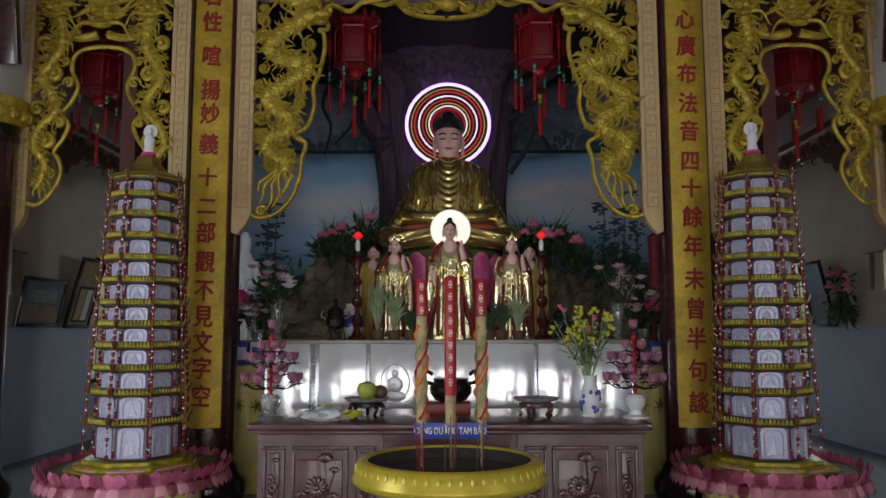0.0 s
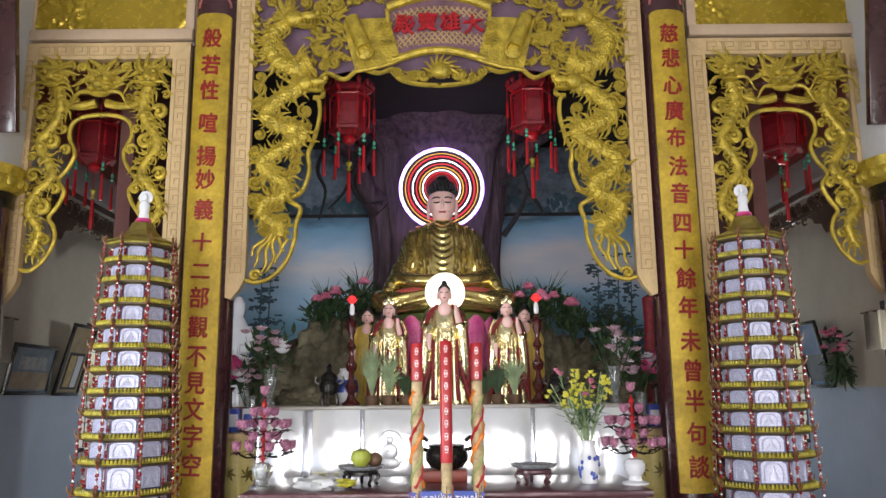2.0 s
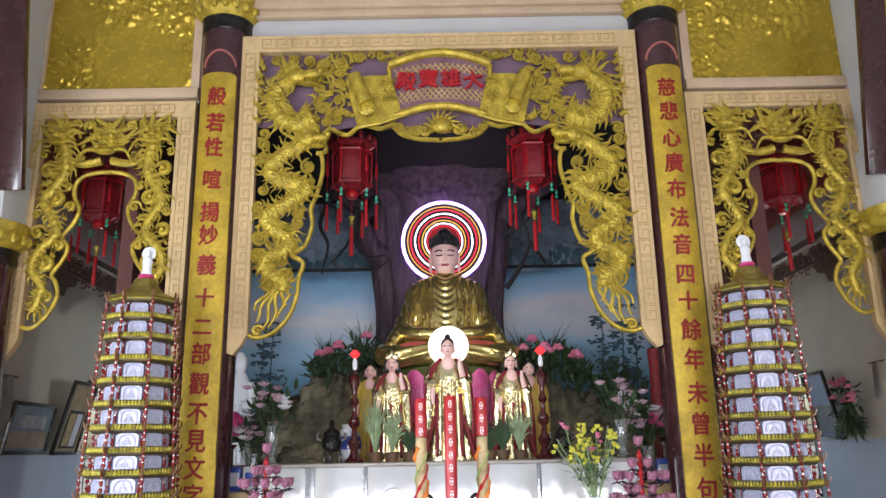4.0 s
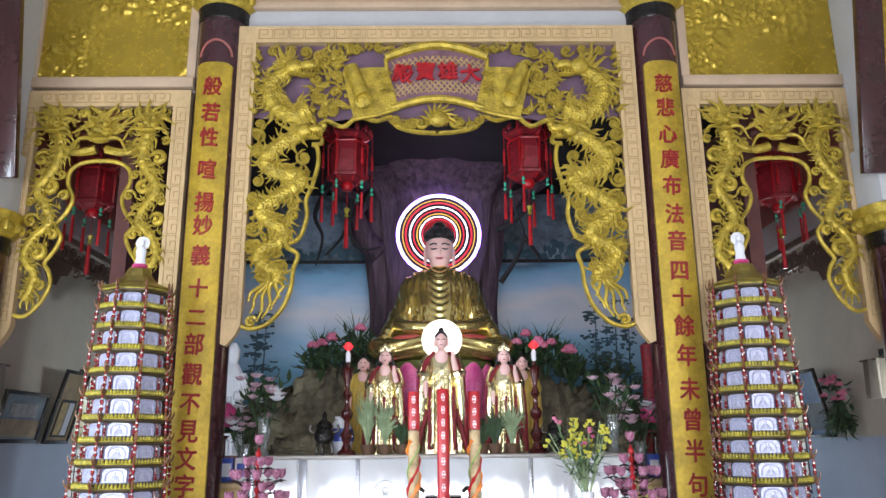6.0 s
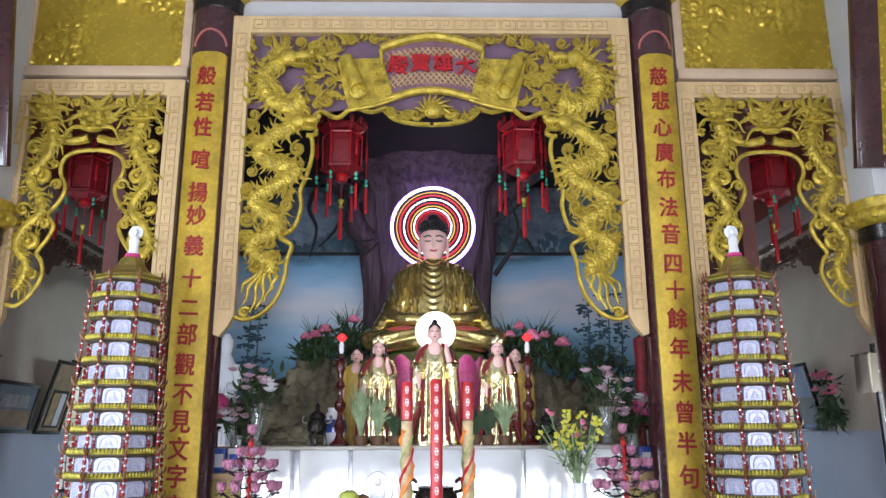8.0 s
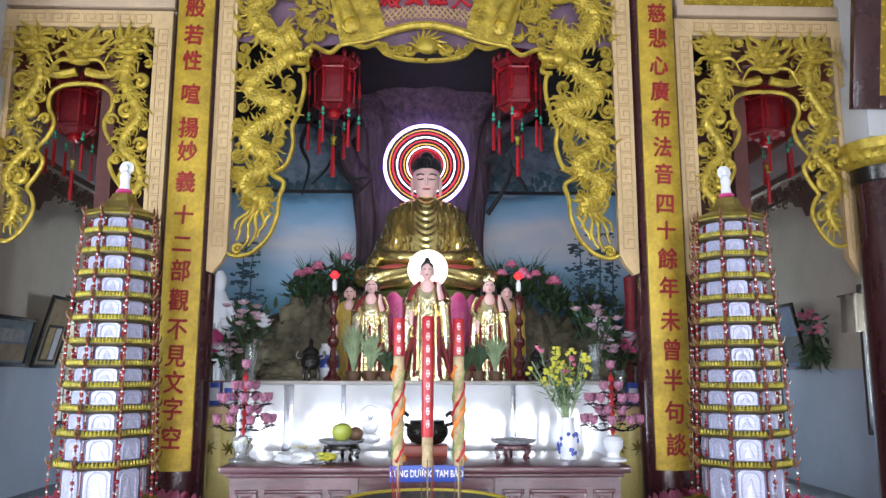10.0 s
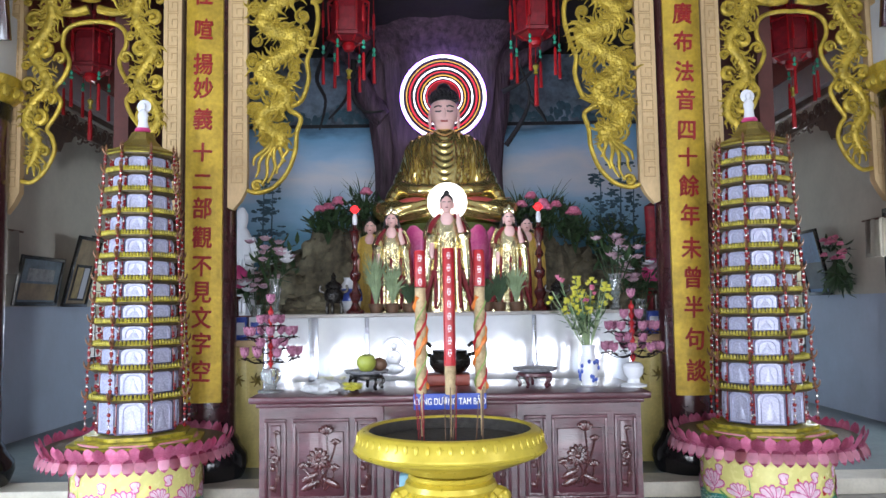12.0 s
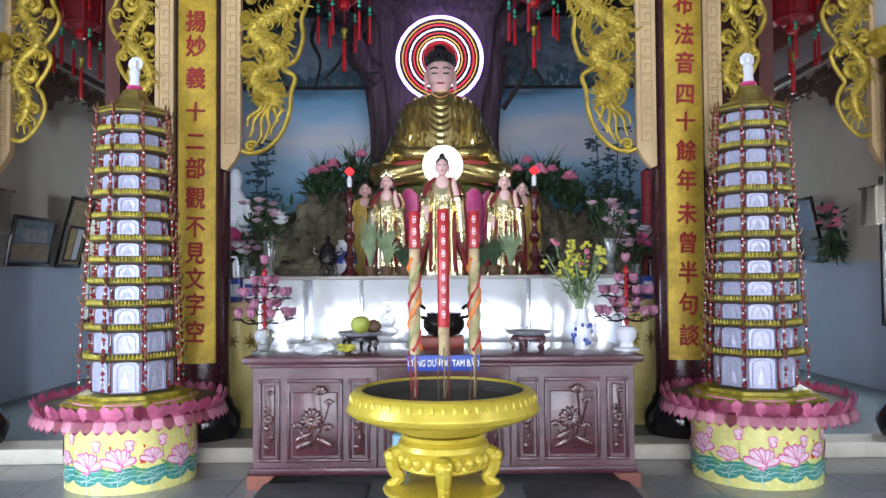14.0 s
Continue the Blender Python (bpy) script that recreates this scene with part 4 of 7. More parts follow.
# ---- altar table ----
tab = thing("altar_table", (0.0, 5.66, 0.0), "long rosewood altar cabinet with carved lotus door panels", "altar table")
bm = B()
box(bm, -1.47, 1.47, 0.0, 1.10, 0.915, 0.965, 0.012)
box(bm, -1.42, 1.42, 0.02, 1.08, 0.885, 0.915, 0.008)
part("tabletop", bm, TABLE, tab, "glossy dark rosewood top")
bm = B()
box(bm, -1.40, 1.40, 0.05, 1.05, 0.12, 0.885)
box(bm, -1.42, 1.42, 0.035, 1.06, 0.10, 0.155, 0.008)
part("body", bm, TABLE, tab)
for x0 in (-1.44, 1.24, -0.12):
    bm = B()
    sheet(bm, [(x0, 0.10), (x0 + 0.20, 0.10), (x0 + 0.15, 0.05), (x0 + 0.12, 0.0), (x0, 0.0)] if x0 < 1 else [(x0, 0.10), (x0 + 0.20, 0.10), (x0 + 0.20, 0.0), (x0 + 0.08, 0.0), (x0 + 0.05, 0.05)], 0.03, 1.0)
    part("foot", bm, TABLE_FOOT, tab, "worn reddish bracket foot")


def lotus_relief(w, h, full):
    """Carved lotus stems, leaves and flowers on a panel."""
    bm = B()
    s = w / 0.36
    stems = [(0.0, -0.35, -0.02, 0.02), (0.02, -0.4, 0.04, 0.36), (-0.03, -0.36, 0.11, 0.22), (-0.05, -0.38, -0.13, -0.1), (0.03, -0.4, 0.1, -0.12)] if full else \
        [(0.0, -0.42, 0.0, 0.02), (0.0, -0.4, 0.02, 0.36), (0.0, -0.35, -0.03, 0.2)]
    for x0, z0, x1, z1 in stems:
        tube(bm, smooth_path([(x0 * s, -0.012, z0 * h), ((x0 + x1) * 0.5 * s + 0.02, -0.016, (z0 + z1) * 0.5 * h), (x1 * s, -0.014, z1 * h)], 5), 0.007, 5)

    def bloom(x, z, r, n, open_):
        for k in range(n):
            a = math.radians(90) + (k - (n - 1) / 2) * open_ / n
            m = Matrix.Rotation(-a + math.pi / 2, 4, "Y")
            ball(bm, x + math.cos(a) * r * 0.6, -0.015 - 0.003 * (k % 2), z + math.sin(a) * r * 0.6, r * 0.28, 0.012, r * 0.6, 6, 5, m)
    k = 1.0 if full else 0.62
    bloom(-0.02 * s, 0.02 * h, 0.075 * k * s if full else 0.035, 12, 6.28)
    ball(bm, -0.02 * s, -0.022, 0.02 * h, 0.026 * s * k, 0.018, 0.026 * s * k, 8, 6)
    bloom(0.04 * s if full else 0.015, 0.36 * h, 0.06 * k * s if full else 0.03, 5, 2.4)
    if full:
        bloom(0.11 * s, 0.22 * h, 0.04 * s, 5, 2.4)
        bloom(-0.13 * s, -0.10 * h, 0.045 * s, 5, 2.4)
        bloom(0.10 * s, -0.13 * h, 0.045 * s, 5, 2.4)
        for e, zz in ((-1, -0.33), (1, -0.30), (-1, -0.22)):
            ball(bm, e * 0.08 * s, -0.012, zz * h, 0.075 * s, 0.012, 0.028 * s, 10, 6, Matrix.Rotation(e * 0.5, 4, "Y"))
    else:
        for kk in range(5):
            e = 1 if kk % 2 else -1
            ball(bm, e * 0.018, -0.012, (-0.36 + kk * 0.13) * h, 0.022, 0.01, 0.04 * h * 1.2, 6, 5, Matrix.Rotation(e * 0.7, 4, "Y"))
    return bm


def table_panel(x0, x1, name, full):
    cx, w, z0, z1 = (x0 + x1) / 2, (x1 - x0), 0.20, 0.80
    t = 0.022
    bm = B()
    box(bm, x0 + 0.04, x1 - 0.04, 0.034, 0.05, z0 + 0.045, z1 - 0.045 - (0.05 if full else 0), 0.006)
    d = part(name, bm, TABLE, tab, "framed cabinet door panel")
    for a, b, c, e in ((x0, x1, z0, z0 + t), (x0, x1, z1 - t, z1), (x0, x0 + t, z0 + t, z1 - t), (x1 - t, x1, z0 + t, z1 - t)):
        bm = B()
        box(bm, a, b, 0.026, 0.05, c, e, 0.005)
        part("rail", bm, TABLE, d)
    if full:
        hw = w / 2 - t
        bm = B()
        sheet(bm, [(cx - hw, z1 - t), (cx - hw, z1 - 0.085)] + [(cx - hw * math.cos(math.pi * k / 12), z1 - 0.085 + 0.05 * math.sin(math.pi * k / 12)) for k in range(1, 12)] + [(cx + hw, z1 - 0.085), (cx + hw, z1 - t)], 0.027, 0.05)
        part("arched_head", bm, TABLE, d)
    bm = lotus_relief(w - (0.06 if full else 0.10), 0.53, full)
    bmesh.ops.transform(bm, matrix=Matrix.Translation((cx, 0.038, 0.5)), verts=bm.verts)
    part("lotus_carving", bm, mat_lotus, d, "carved lotus flowers and stems in relief")


mat_lotus = mat("rosewood_carving", (0.085, 0.026, 0.026), 0.25, 0.0, 0.3, 8, 0.1, 40, coat=0.6)
for e in (-1, 1):
    for a, b, full in ((1.20, 1.36, False), (0.74, 1.15, True), (0.54, 0.70, False), (0.28, 0.44, False)):
        x0, x1 = (a, b) if e > 0 else (-b, -a)
        table_panel(x0, x1, "door_panel", full)
    bm = B()
    box(bm, e * 0.49 - 0.006, e * 0.49 + 0.006, 0.02, 0.05, 0.16, 0.88, 0.003)
    part("moulding_strip", bm, TABLE, tab)

# ---- incense urn ----
urn = thing("incense_urn", (-0.01, 4.8, 0.0), "large yellow-gold incense urn on a carved three-legged stand", "incense urn")
bm = B()
prof = [(0.0, 0.60), (0.22, 0.602), (0.27, 0.612), (0.42, 0.665), (0.572, 0.726), (0.586, 0.738), (0.589, 0.752), (0.583, 0.768), (0.574, 0.80), (0.561, 0.838), (0.548, 0.858), (0.53, 0.866), (0.505, 0.868), (0.497, 0.860), (0.5, 0.74), (0.0, 0.70)]
lathe(bm, prof, 64)
part("bowl", bm, BOWL, urn)
bm = B()
lathe(bm, [(0.0, 0.805), (0.25, 0.80), (0.44, 0.792), (0.486, 0.785), (0.493, 0.853), (0.4975, 0.853), (0.4975, 0.75), (0, 0.75)], 64)
part("ash_bed", bm, ASH, urn, "grey ash and sand filling")
bm = B()
lathe(bm, [(0.585, 0.740), (0.594, 0.750), (0.584, 0.762)], 64, cap=False)
part("rim_line", bm, BOWL, urn)
pet = B()
ball(pet, 0, 0, 0, 0.013, 0.007, 0.026, 8, 6)
pet_me = mesh_of(pet, "petal", BOWL)
for k in range(56):
    a = 2 * math.pi * k / 56
    piece("petal", pet_me, urn, Matrix.Translation((0.567 * math.cos(a), 0.567 * math.sin(a), 0.822)) @ Matrix.Rotation(a + math.pi / 2, 4, "Z") @ Matrix.Rotation(radians(-14), 4, "X"))
bm = B()
lathe(bm, [(0.19, 0.60), (0.25, 0.595), (0.262, 0.575), (0.245, 0.56), (0.275, 0.545), (0.285, 0.515), (0.26, 0.49), (0.25, 0.44), (0.27, 0.40), (0.25, 0.385), (0.0, 0.385)], 40)
stand = part("stand_ring", bm, BOWL, urn, "gilded carved stand with dragon ornament")
bm = B()
ball(bm, 0, 0, 0, 0.035, 0.035, 0.045, 8, 6)
boss = mesh_of(bm, "boss", BOWL)
for k in range(20):
    a = 2 * math.pi * k / 20
    piece("boss", boss, stand, Matrix.Translation((0.255 * math.cos(a), 0.255 * math.sin(a), 0.45)))
for k in range(4):
    a = radians(-90 + 90 * k)
    bm = B()
    c, s_ = math.cos(a), math.sin(a)
    pts = [(0.24, 0.47), (0.31, 0.45), (0.30, 0.37), (0.27, 0.33), (0.30, 0.29), (0.34, 0.275)]
    tube(bm, smooth_path([(r * c, r * s_, z) for r, z in pts], 4), [0.055 - 0.0013 * i for i in range(21)], 8)
    ball(bm, 0.31 * c, 0.31 * s_, 0.45, 0.06, 0.06, 0.05, 8, 6)
    for e in (-1, 1):
        ball(bm, 0.33 * c - e * 0.03 * s_, 0.33 * s_ + e * 0.03 * c, 0.475, 0.02, 0.02, 0.02, 6, 5)
    part("leg", bm, BOWL, urn, "gilded lion-mask leg")
bm = B()
lathe(bm, [(0.0, 0.235), (0.34, 0.235), (0.365, 0.245), (0.372, 0.258), (0.365, 0.27), (0.34, 0.277), (0.0, 0.277)], 56)
part("base_disc", bm, BOWL, urn, "yellow-gold round base disc")
bm = B()
lathe(bm, [(0.30, 0.0), (0.30, 0.03), (0.28, 0.05), (0.275, 0.20), (0.30, 0.235), (0.0, 0.235)], 40)
part("pedestal", bm, BROWN, urn, "dark wooden pedestal drum")

# three carved giant incense sticks and thin ones
for x, top, kind in ((-0.182, 1.96, 0), (-0.002, 1.97, 1), (0.190, 1.96, 0)):
    st = thing("giant_incense_stick", (x, 4.80 if kind else 4.86, 0.79), "tall carved dragon incense stick with a red paper wrap", "incense stick", "giant incense sticks")
    h = top - 0.79
    bm = B()
    lathe(bm, [(0.006, -0.02), (0.006, 0.27), (0.030, 0.275), (0.034, 0.29), (0.031, 0.33), (0.034, 0.4), (0.034, 0.45 if kind else (h - 0.235))], 16)
    part("shaft", bm, STICK_TAN, st, "tan carved shaft")
    bm = B()
    z0 = 0.45 if kind else h - 0.23
    lathe(bm, [(0.0355, z0), (0.037, z0 + 0.01), (0.037, h - 0.01), (0.034, h), (0, h)], 16)
    w = part("paper_wrap", bm, RED, st, "red paper wrap with pale characters")
    bm = B()
    for k in range(int((h - z0) / 0.075)):
        z = h - 0.05 - k * 0.075
        for dx, dz, ww, hh in ((0, 0.018, 0.018, 0.004), (0, 0.0, 0.022, 0.004), (0, -0.018, 0.016, 0.004), (0.008, 0, 0.004, 0.022), (-0.008, 0, 0.004, 0.02)):
            box(bm, dx - ww / 2, dx + ww / 2, -0.0395, -0.036, z + dz - hh / 2, z + dz + hh / 2)
    part("character_bars", bm, LETTER, w, "small pale illegible characters")
    if not kind:
        bm = B()
        pts = [(0.034 * math.cos(a), 0.034 * math.sin(a), 0.30 + 0.055 * a) for a in [k * 0.35 for k in range(int(((h - 0.235) - 0.32) / 0.055 / 0.35))]]
        tube(bm, pts, [0.013 + 0.006 * math.sin(k * 1.7) for k in range(len(pts))], 6)
        part("dragon_coil", bm, ORANGE, st, "orange and green painted dragon coiling up the shaft")
        bm = B()
        pts = [(0.036 * math.cos(a + 2.6), 0.036 * math.sin(a + 2.6), 0.31 + 0.055 * a) for a in [k * 0.35 for k in range(int(((h - 0.235) - 0.36) / 0.055 / 0.35))]]
        tube(bm, pts, 0.006, 5)
        part("leaf_coil", bm, LEATHER_GREEN, st, "green painted band")
        bm = B()
        pts = [(0.035 * math.cos(a + 4.4), 0.035 * math.sin(a + 4.4), 0.30 + 0.055 * a) for a in [k * 0.35 for k in range(int(((h - 0.235) - 0.34) / 0.055 / 0.35))]]
        tube(bm, pts, [0.009 + 0.004 * math.cos(k * 2.1) for k in range(len(pts))], 5)
        part("red_coil", bm, RED, st, "red painted flame band")
rnd = random.Random(3)
for k in range(13):
    x = rnd.choice((-0.18, 0.0, 0.19)) + rnd.uniform(-0.035, 0.035)
    bm = B()
    tube(bm, [(0, 0, 0), (rnd.uniform(-0.03, 0.03), rnd.uniform(-0.02, 0.02), rnd.uniform(0.22, 0.36))], 0.0035, 5)
    o = solid("incense_stick", bm, BROWN if k % 3 else RED_DARK, "thin burnt incense stick standing in ash", "incense stick", group="thin incense sticks")
    o.location = (x - 0.01, 4.66 + rnd.uniform(-0.05, 0.05), 0.785)

# blue offering sign on the table's edge
sg = thing("offering_sign", (0.0, 5.655, 0.965), "small blue sign with white capital lettering", "sign")
bm = B()
box(bm, -0.265, 0.265, -0.008, 0.006, -0.105, 0.01, 0.003)
part("plate", bm, BLUE_SIGN, sg)
me = glyph("CÚNG DƯỜNG TAM BẢO", 0.068, 0.001, LETTER, 0.012)
piece("lettering", me, sg, pose(0, -0.014, -0.050, 90, 0, 0) @ Matrix.Diagonal((0.66, 1, 1, 1)))

# ---- prayer towers ----


def petal_mesh(name, w, h, material, curve, tip):
    bm = B()
    rows = []
    for i in range(6):
        t = i / 5
        ww = w * (0.55, 0.82, 1.0, 0.98, 0.70, 0.0)[i]
        y = -curve * math.sin(t * math.pi * 0.6)
        z = h * t
        rows.append([(-ww / 2, y + 0.006, z), (0, y - 0.004 * math.sin(math.pi * t), z), (ww / 2, y + 0.006, z)])
    vs = [[bm.verts.new(p) for p in r] for r in rows[:-1]]
    top = bm.verts.new((0, rows[-1][1][1], h))
    for a, b in zip(vs, vs[1:]):
        for k in range(2):
            bm.faces.new((a[k], a[k + 1], b[k + 1], b[k]))
    for k in range(2):
        bm.faces.new((vs[-1][k], vs[-1][k + 1], top))
    back = bmesh.ops.solidify(bm, geom=bm.faces[:], thickness=0.006)
    me = mesh_of(bm, name, [material, tip])
    for f in me.polygons:
        if abs(f.center.x) < w * 0.3 and h * 0.15 < f.center.z < h * 0.8:
            f.material_index = 1
    return me


PALE_PINK = mat("pale_pink_petal", (0.78, 0.36, 0.47), 0.42, 0.0, 0.1, 12)
ROSE = mat("rose_petal", (0.74, 0.13, 0.30), 0.45, 0.0, 0.15, 14, second=(0.80, 0.30, 0.45))
DUSTY = mat("dusty_rose_edge", (0.56, 0.12, 0.24), 0.45, 0.0, 0.15, 12)
PU = petal_mesh("petal", 0.098, 0.112, ROSE, 0.03, ROSE)
PD = petal_mesh("petal", 0.090, 0.112, DUSTY, 0.022, PALE_PINK)
OCT = 8


def on_drum(bm, R, a, z, du, dz, lift=0.004):
    """A point on the drum's skin: du metres round from the angle a."""
    b = a + du / R
    return bm.verts.new(((R + lift) * math.cos(b), (R + lift) * math.sin(b), z + dz))


def painted(bm, R, a, z, w, h, ang, lift=0.004, n=10):
    """A leaf-shaped patch of paint on the drum."""
    ring = []
    for k in range(n):
        t = 2 * math.pi * k / n
        u, v = math.cos(t) * w, math.sin(t) * h * (1 - 0.25 * math.sin(t))
        ring.append(on_drum(bm, R, a, z, u * math.cos(ang) - v * math.sin(ang), u * math.sin(ang) + v * math.cos(ang), lift))
    c = on_drum(bm, R, a, z, 0, 0, lift)
    for k in range(n):
        bm.faces.new((c, ring[k], ring[(k + 1) % n]))


P_PALE = mat("painted_pale_pink", (0.84, 0.62, 0.72), 0.4, 0, 0.15, 30)
P_ROSE = mat("painted_rose", (0.66, 0.14, 0.34), 0.4, 0, 0.15, 30)
P_GREEN = mat("painted_green", (0.16, 0.40, 0.10), 0.4, 0, 0.2, 30)
P_TEAL = mat("painted_teal_leaf", (0.05, 0.28, 0.24), 0.4, 0, 0.2, 30)
P_VEIN = mat("painted_leaf_vein", (0.45, 0.66, 0.60), 0.4, 0, 0.1, 30)
P_RED = mat("painted_red", (0.60, 0.05, 0.03), 0.4, 0, 0.1, 30)


EAVE = mat("dark_olive_eave", (0.085, 0.06, 0.025), 0.45, 0.3, 0.3, 25)
HORN = mat("red_gilt_horn", (0.15, 0.03, 0.02), 0.4, 0.2, 0.3, 40, second=(0.24, 0.11, 0.04))


def tower(x, y, turn, label):
    tw = thing("prayer_tower", (x, y, 0), label, "prayer tower", "prayer towers")
    R = 0.478
    bm = B()
    lathe(bm, [(R, 0.0), (R, 0.012), (R, 0.46), (R - 0.02, 0.48), (0, 0.48)], 72)
    drum = part("drum", bm, YELLOW, tw, "glossy yellow drum painted with lotus flowers")
    # painted pond round the drum
    layers = {P_PALE: B(), P_ROSE: B(), P_GREEN: B(), P_TEAL: B(), P_VEIN: B(), P_RED: B()}
    rr = random.Random(int(abs(x) * 10) + (1 if x > 0 else 0))
    for k in range(13):
        a = radians(-90 + k * 360 / 13 + 10)
        big = 1.35 if k % 2 == 0 else 0.95
        zc = 0.21 + 0.03 * math.sin(k * 2)
        for j in range(5):
            painted(layers[P_TEAL], R, a + 0.13 * math.sin(j * 2.1) - 0.05, 0.095 + 0.016 * j, 0.105, 0.034, 0.3 * math.sin(j * 1.7), 0.002 + 0.0006 * j)
            painted(layers[P_VEIN], R, a + 0.13 * math.sin(j * 2.1) - 0.05, 0.095 + 0.016 * j, 0.095, 0.0026, 0.3 * math.sin(j * 1.7), 0.0055)
            painted(layers[P_VEIN], R, a + 0.13 * math.sin(j * 2.1) - 0.05, 0.095 + 0.016 * j, 0.04, 0.0024, 0.3 * math.sin(j * 1.7) + 0.8, 0.0055)
        for j in range(9):
            ang = (j - 4) * 0.40 * (1 if j % 2 else 0.8)
            painted(layers[P_ROSE], R, a - math.sin(ang) * 0.05 * big / R * 1.0, zc + math.cos(ang) * 0.045 * big, 0.021 * big, 0.066 * big, ang, 0.006 + 0.0006 * j)
            painted(layers[P_PALE], R, a - math.sin(ang) * 0.048 * big / R * 1.0, zc + math.cos(ang) * 0.042 * big, 0.016 * big, 0.057 * big, ang, 0.0063 + 0.0006 * j)
        painted(layers[P_VEIN], R, a, 0.07, 0.004, 0.09, 0, 0.003)
        # bud above
        ab = a + 0.16
        for j in range(4):
            ang = (j - 1.5) * 0.45
            painted(layers[P_ROSE], R, ab - math.sin(ang) * 0.03, 0.345 + math.cos(ang) * 0.012 + (k % 3) * 0.02, 0.022, 0.046, ang, 0.006 + 0.0004 * j)
            painted(layers[P_PALE], R, ab - math.sin(ang) * 0.03, 0.345 + math.cos(ang) * 0.012 + (k % 3) * 0.02, 0.015, 0.037, ang, 0.0066 + 0.0004 * j)
        painted(layers[P_GREEN], R, ab + 0.01, 0.285, 0.0035, 0.06, 0.1, 0.003)
        for j in range(4):
            painted(layers[P_GREEN], R, a + 0.22 + 0.04 * j, 0.20 - 0.02 * j, 0.05, 0.008, -0.5 + 0.3 * j, 0.003 + 0.0005 * j)
        if k % 3 == 0:
            for j in range(6):
                painted(layers[P_RED], R, a + 0.36 + 0.02 * math.cos(j), 0.24 + 0.015 * math.sin(j), 0.010, 0.022, j, 0.004 + 0.0004 * j)
            painted(layers[P_RED], R, a + 0.37, 0.34, 0.008, 0.014, 0.3, 0.004)
    for m_, b_ in layers.items():
        part("painting", b_, m_, drum, "lotus pond painting on the drum", smooth=False)["kind"] = "stuff"
    # tray
    bm = B()
    lathe(bm, [(R - 0.02, 0.48), (0.60, 0.50), (0.655, 0.545), (0.665, 0.57), (0.655, 0.585), (0.45, 0.60), (0.44, 0.635), (0.0, 0.635)], 64)
    tray = part("lotus_tray", bm, PINK, tw, "round pink lotus tray")
    for k in range(56):
        a = 2 * math.pi * k / 56
        turn_out = Matrix.Translation((0.672 * math.cos(a), 0.672 * math.sin(a), 0.56)) @ Matrix.Rotation(a + math.pi / 2, 4, "Z")
        piece("petal", PU, tray, turn_out @ Matrix.Translation((0, 0.012 if k % 2 else 0.0, 0)) @ Matrix.Rotation(radians(3 if k % 2 else 7), 4, "X") @ Matrix.Diagonal((0.96, 1, 0.98, 1)))
        a += math.pi / 56
        piece("petal", PD, tray, Matrix.Translation((0.676 * math.cos(a), 0.676 * math.sin(a), 0.578)) @ Matrix.Rotation(a + math.pi / 2, 4, "Z") @ Matrix.Rotation(radians(-12), 4, "X") @ Matrix.Diagonal((0.9, 1, -1, 1)))
    bm = B()
    lathe(bm, [(0.515, 0.604), (0.515, 0.622), (0.455, 0.626), (0.455, 0.65), (0.395, 0.655), (0.395, 0.68), (0.0, 0.68)], 8, m=Matrix.Rotation(radians(22.5 + turn), 4, "Z"))
    b3 = B()
    lathe(b3, [(0.654, 0.584), (0.654, 0.602), (0.46, 0.606), (0.0, 0.606)], 48)
    part("tray_floor", b3, EAVE, tray, "dark olive tray floor inside the petals")
    part("stepped_plinth", bm, YELLOW_TRIM, tw, "gilded stepped octagonal plinth")
    # tiers
    N = 12
    zz = [0.69, 0.98, 1.20, 1.38, 1.548, 1.708, 1.87, 2.045, 2.217, 2.387, 2.557, 2.712, 2.855]
    for i in range(N):
        z0, z1 = zz[i], zz[i + 1]
        r = 0.300 - 0.0080 * i
        h = z1 - z0
        m8 = Matrix.Rotation(radians(22.5 + turn), 4, "Z")
        bm = B()
        lathe(bm, [(r * 0.99, z0), (r * 0.94, z1 - 0.035), (r * 0.9, z1 - 0.03)], 8, m=m8)
        tier = part("tier", bm, INDIGO, tw, "octagonal tier with arched niches", smooth=False)
        # eave plate and yellow balustrade
        bm = B()
        re = r * 1.15 + 0.012
        lathe(bm, [(r * 0.92, z1 - 0.062), (re * 0.93, z1 - 0.054), (re, z1 - 0.042), (re * 1.01, z1 - 0.028), (re, z1 - 0.014), (r * 0.9, z1 - 0.006)], 8, m=m8)
        part("eave", bm, EAVE, tier, "dark brass eave", smooth=False)
        bm = B()
        side = re * math.sin(math.pi / 8)
        ap = re * math.cos(math.pi / 8)
        for k in range(8):
            mk = Matrix.Rotation(radians(turn - 90 + k * 45), 4, "Z")
            nb = 9
            for j in range(nb):
                u = (-1 + (2 * j + 1) / nb) * side * 0.94
                lathe(bm, [(0.007, -0.014), (0.012, 0.0), (0.007, 0.014), (0.004, 0.022)], 5, m=mk @ Matrix.Translation((ap + 0.004, u, z1 - 0.012)))
            a_, b_ = mk @ Vector((ap + 0.006, -side * 0.96, z1 - 0.026)), mk @ Vector((ap + 0.006, side * 0.96, z1 - 0.026))
            tube(bm, [a_, b_], 0.005, 5)
        part("balustrade", bm, YELLOW_TRIM, tier, "bright yellow beaded balustrade")
        # niches
        apn = r * math.cos(math.pi / 8) * 0.975
        sn = r * math.sin(math.pi / 8)
        nh = h - 0.062
        for k in range(8):
            if k not in (0, 1, 2, 6, 7):
                continue
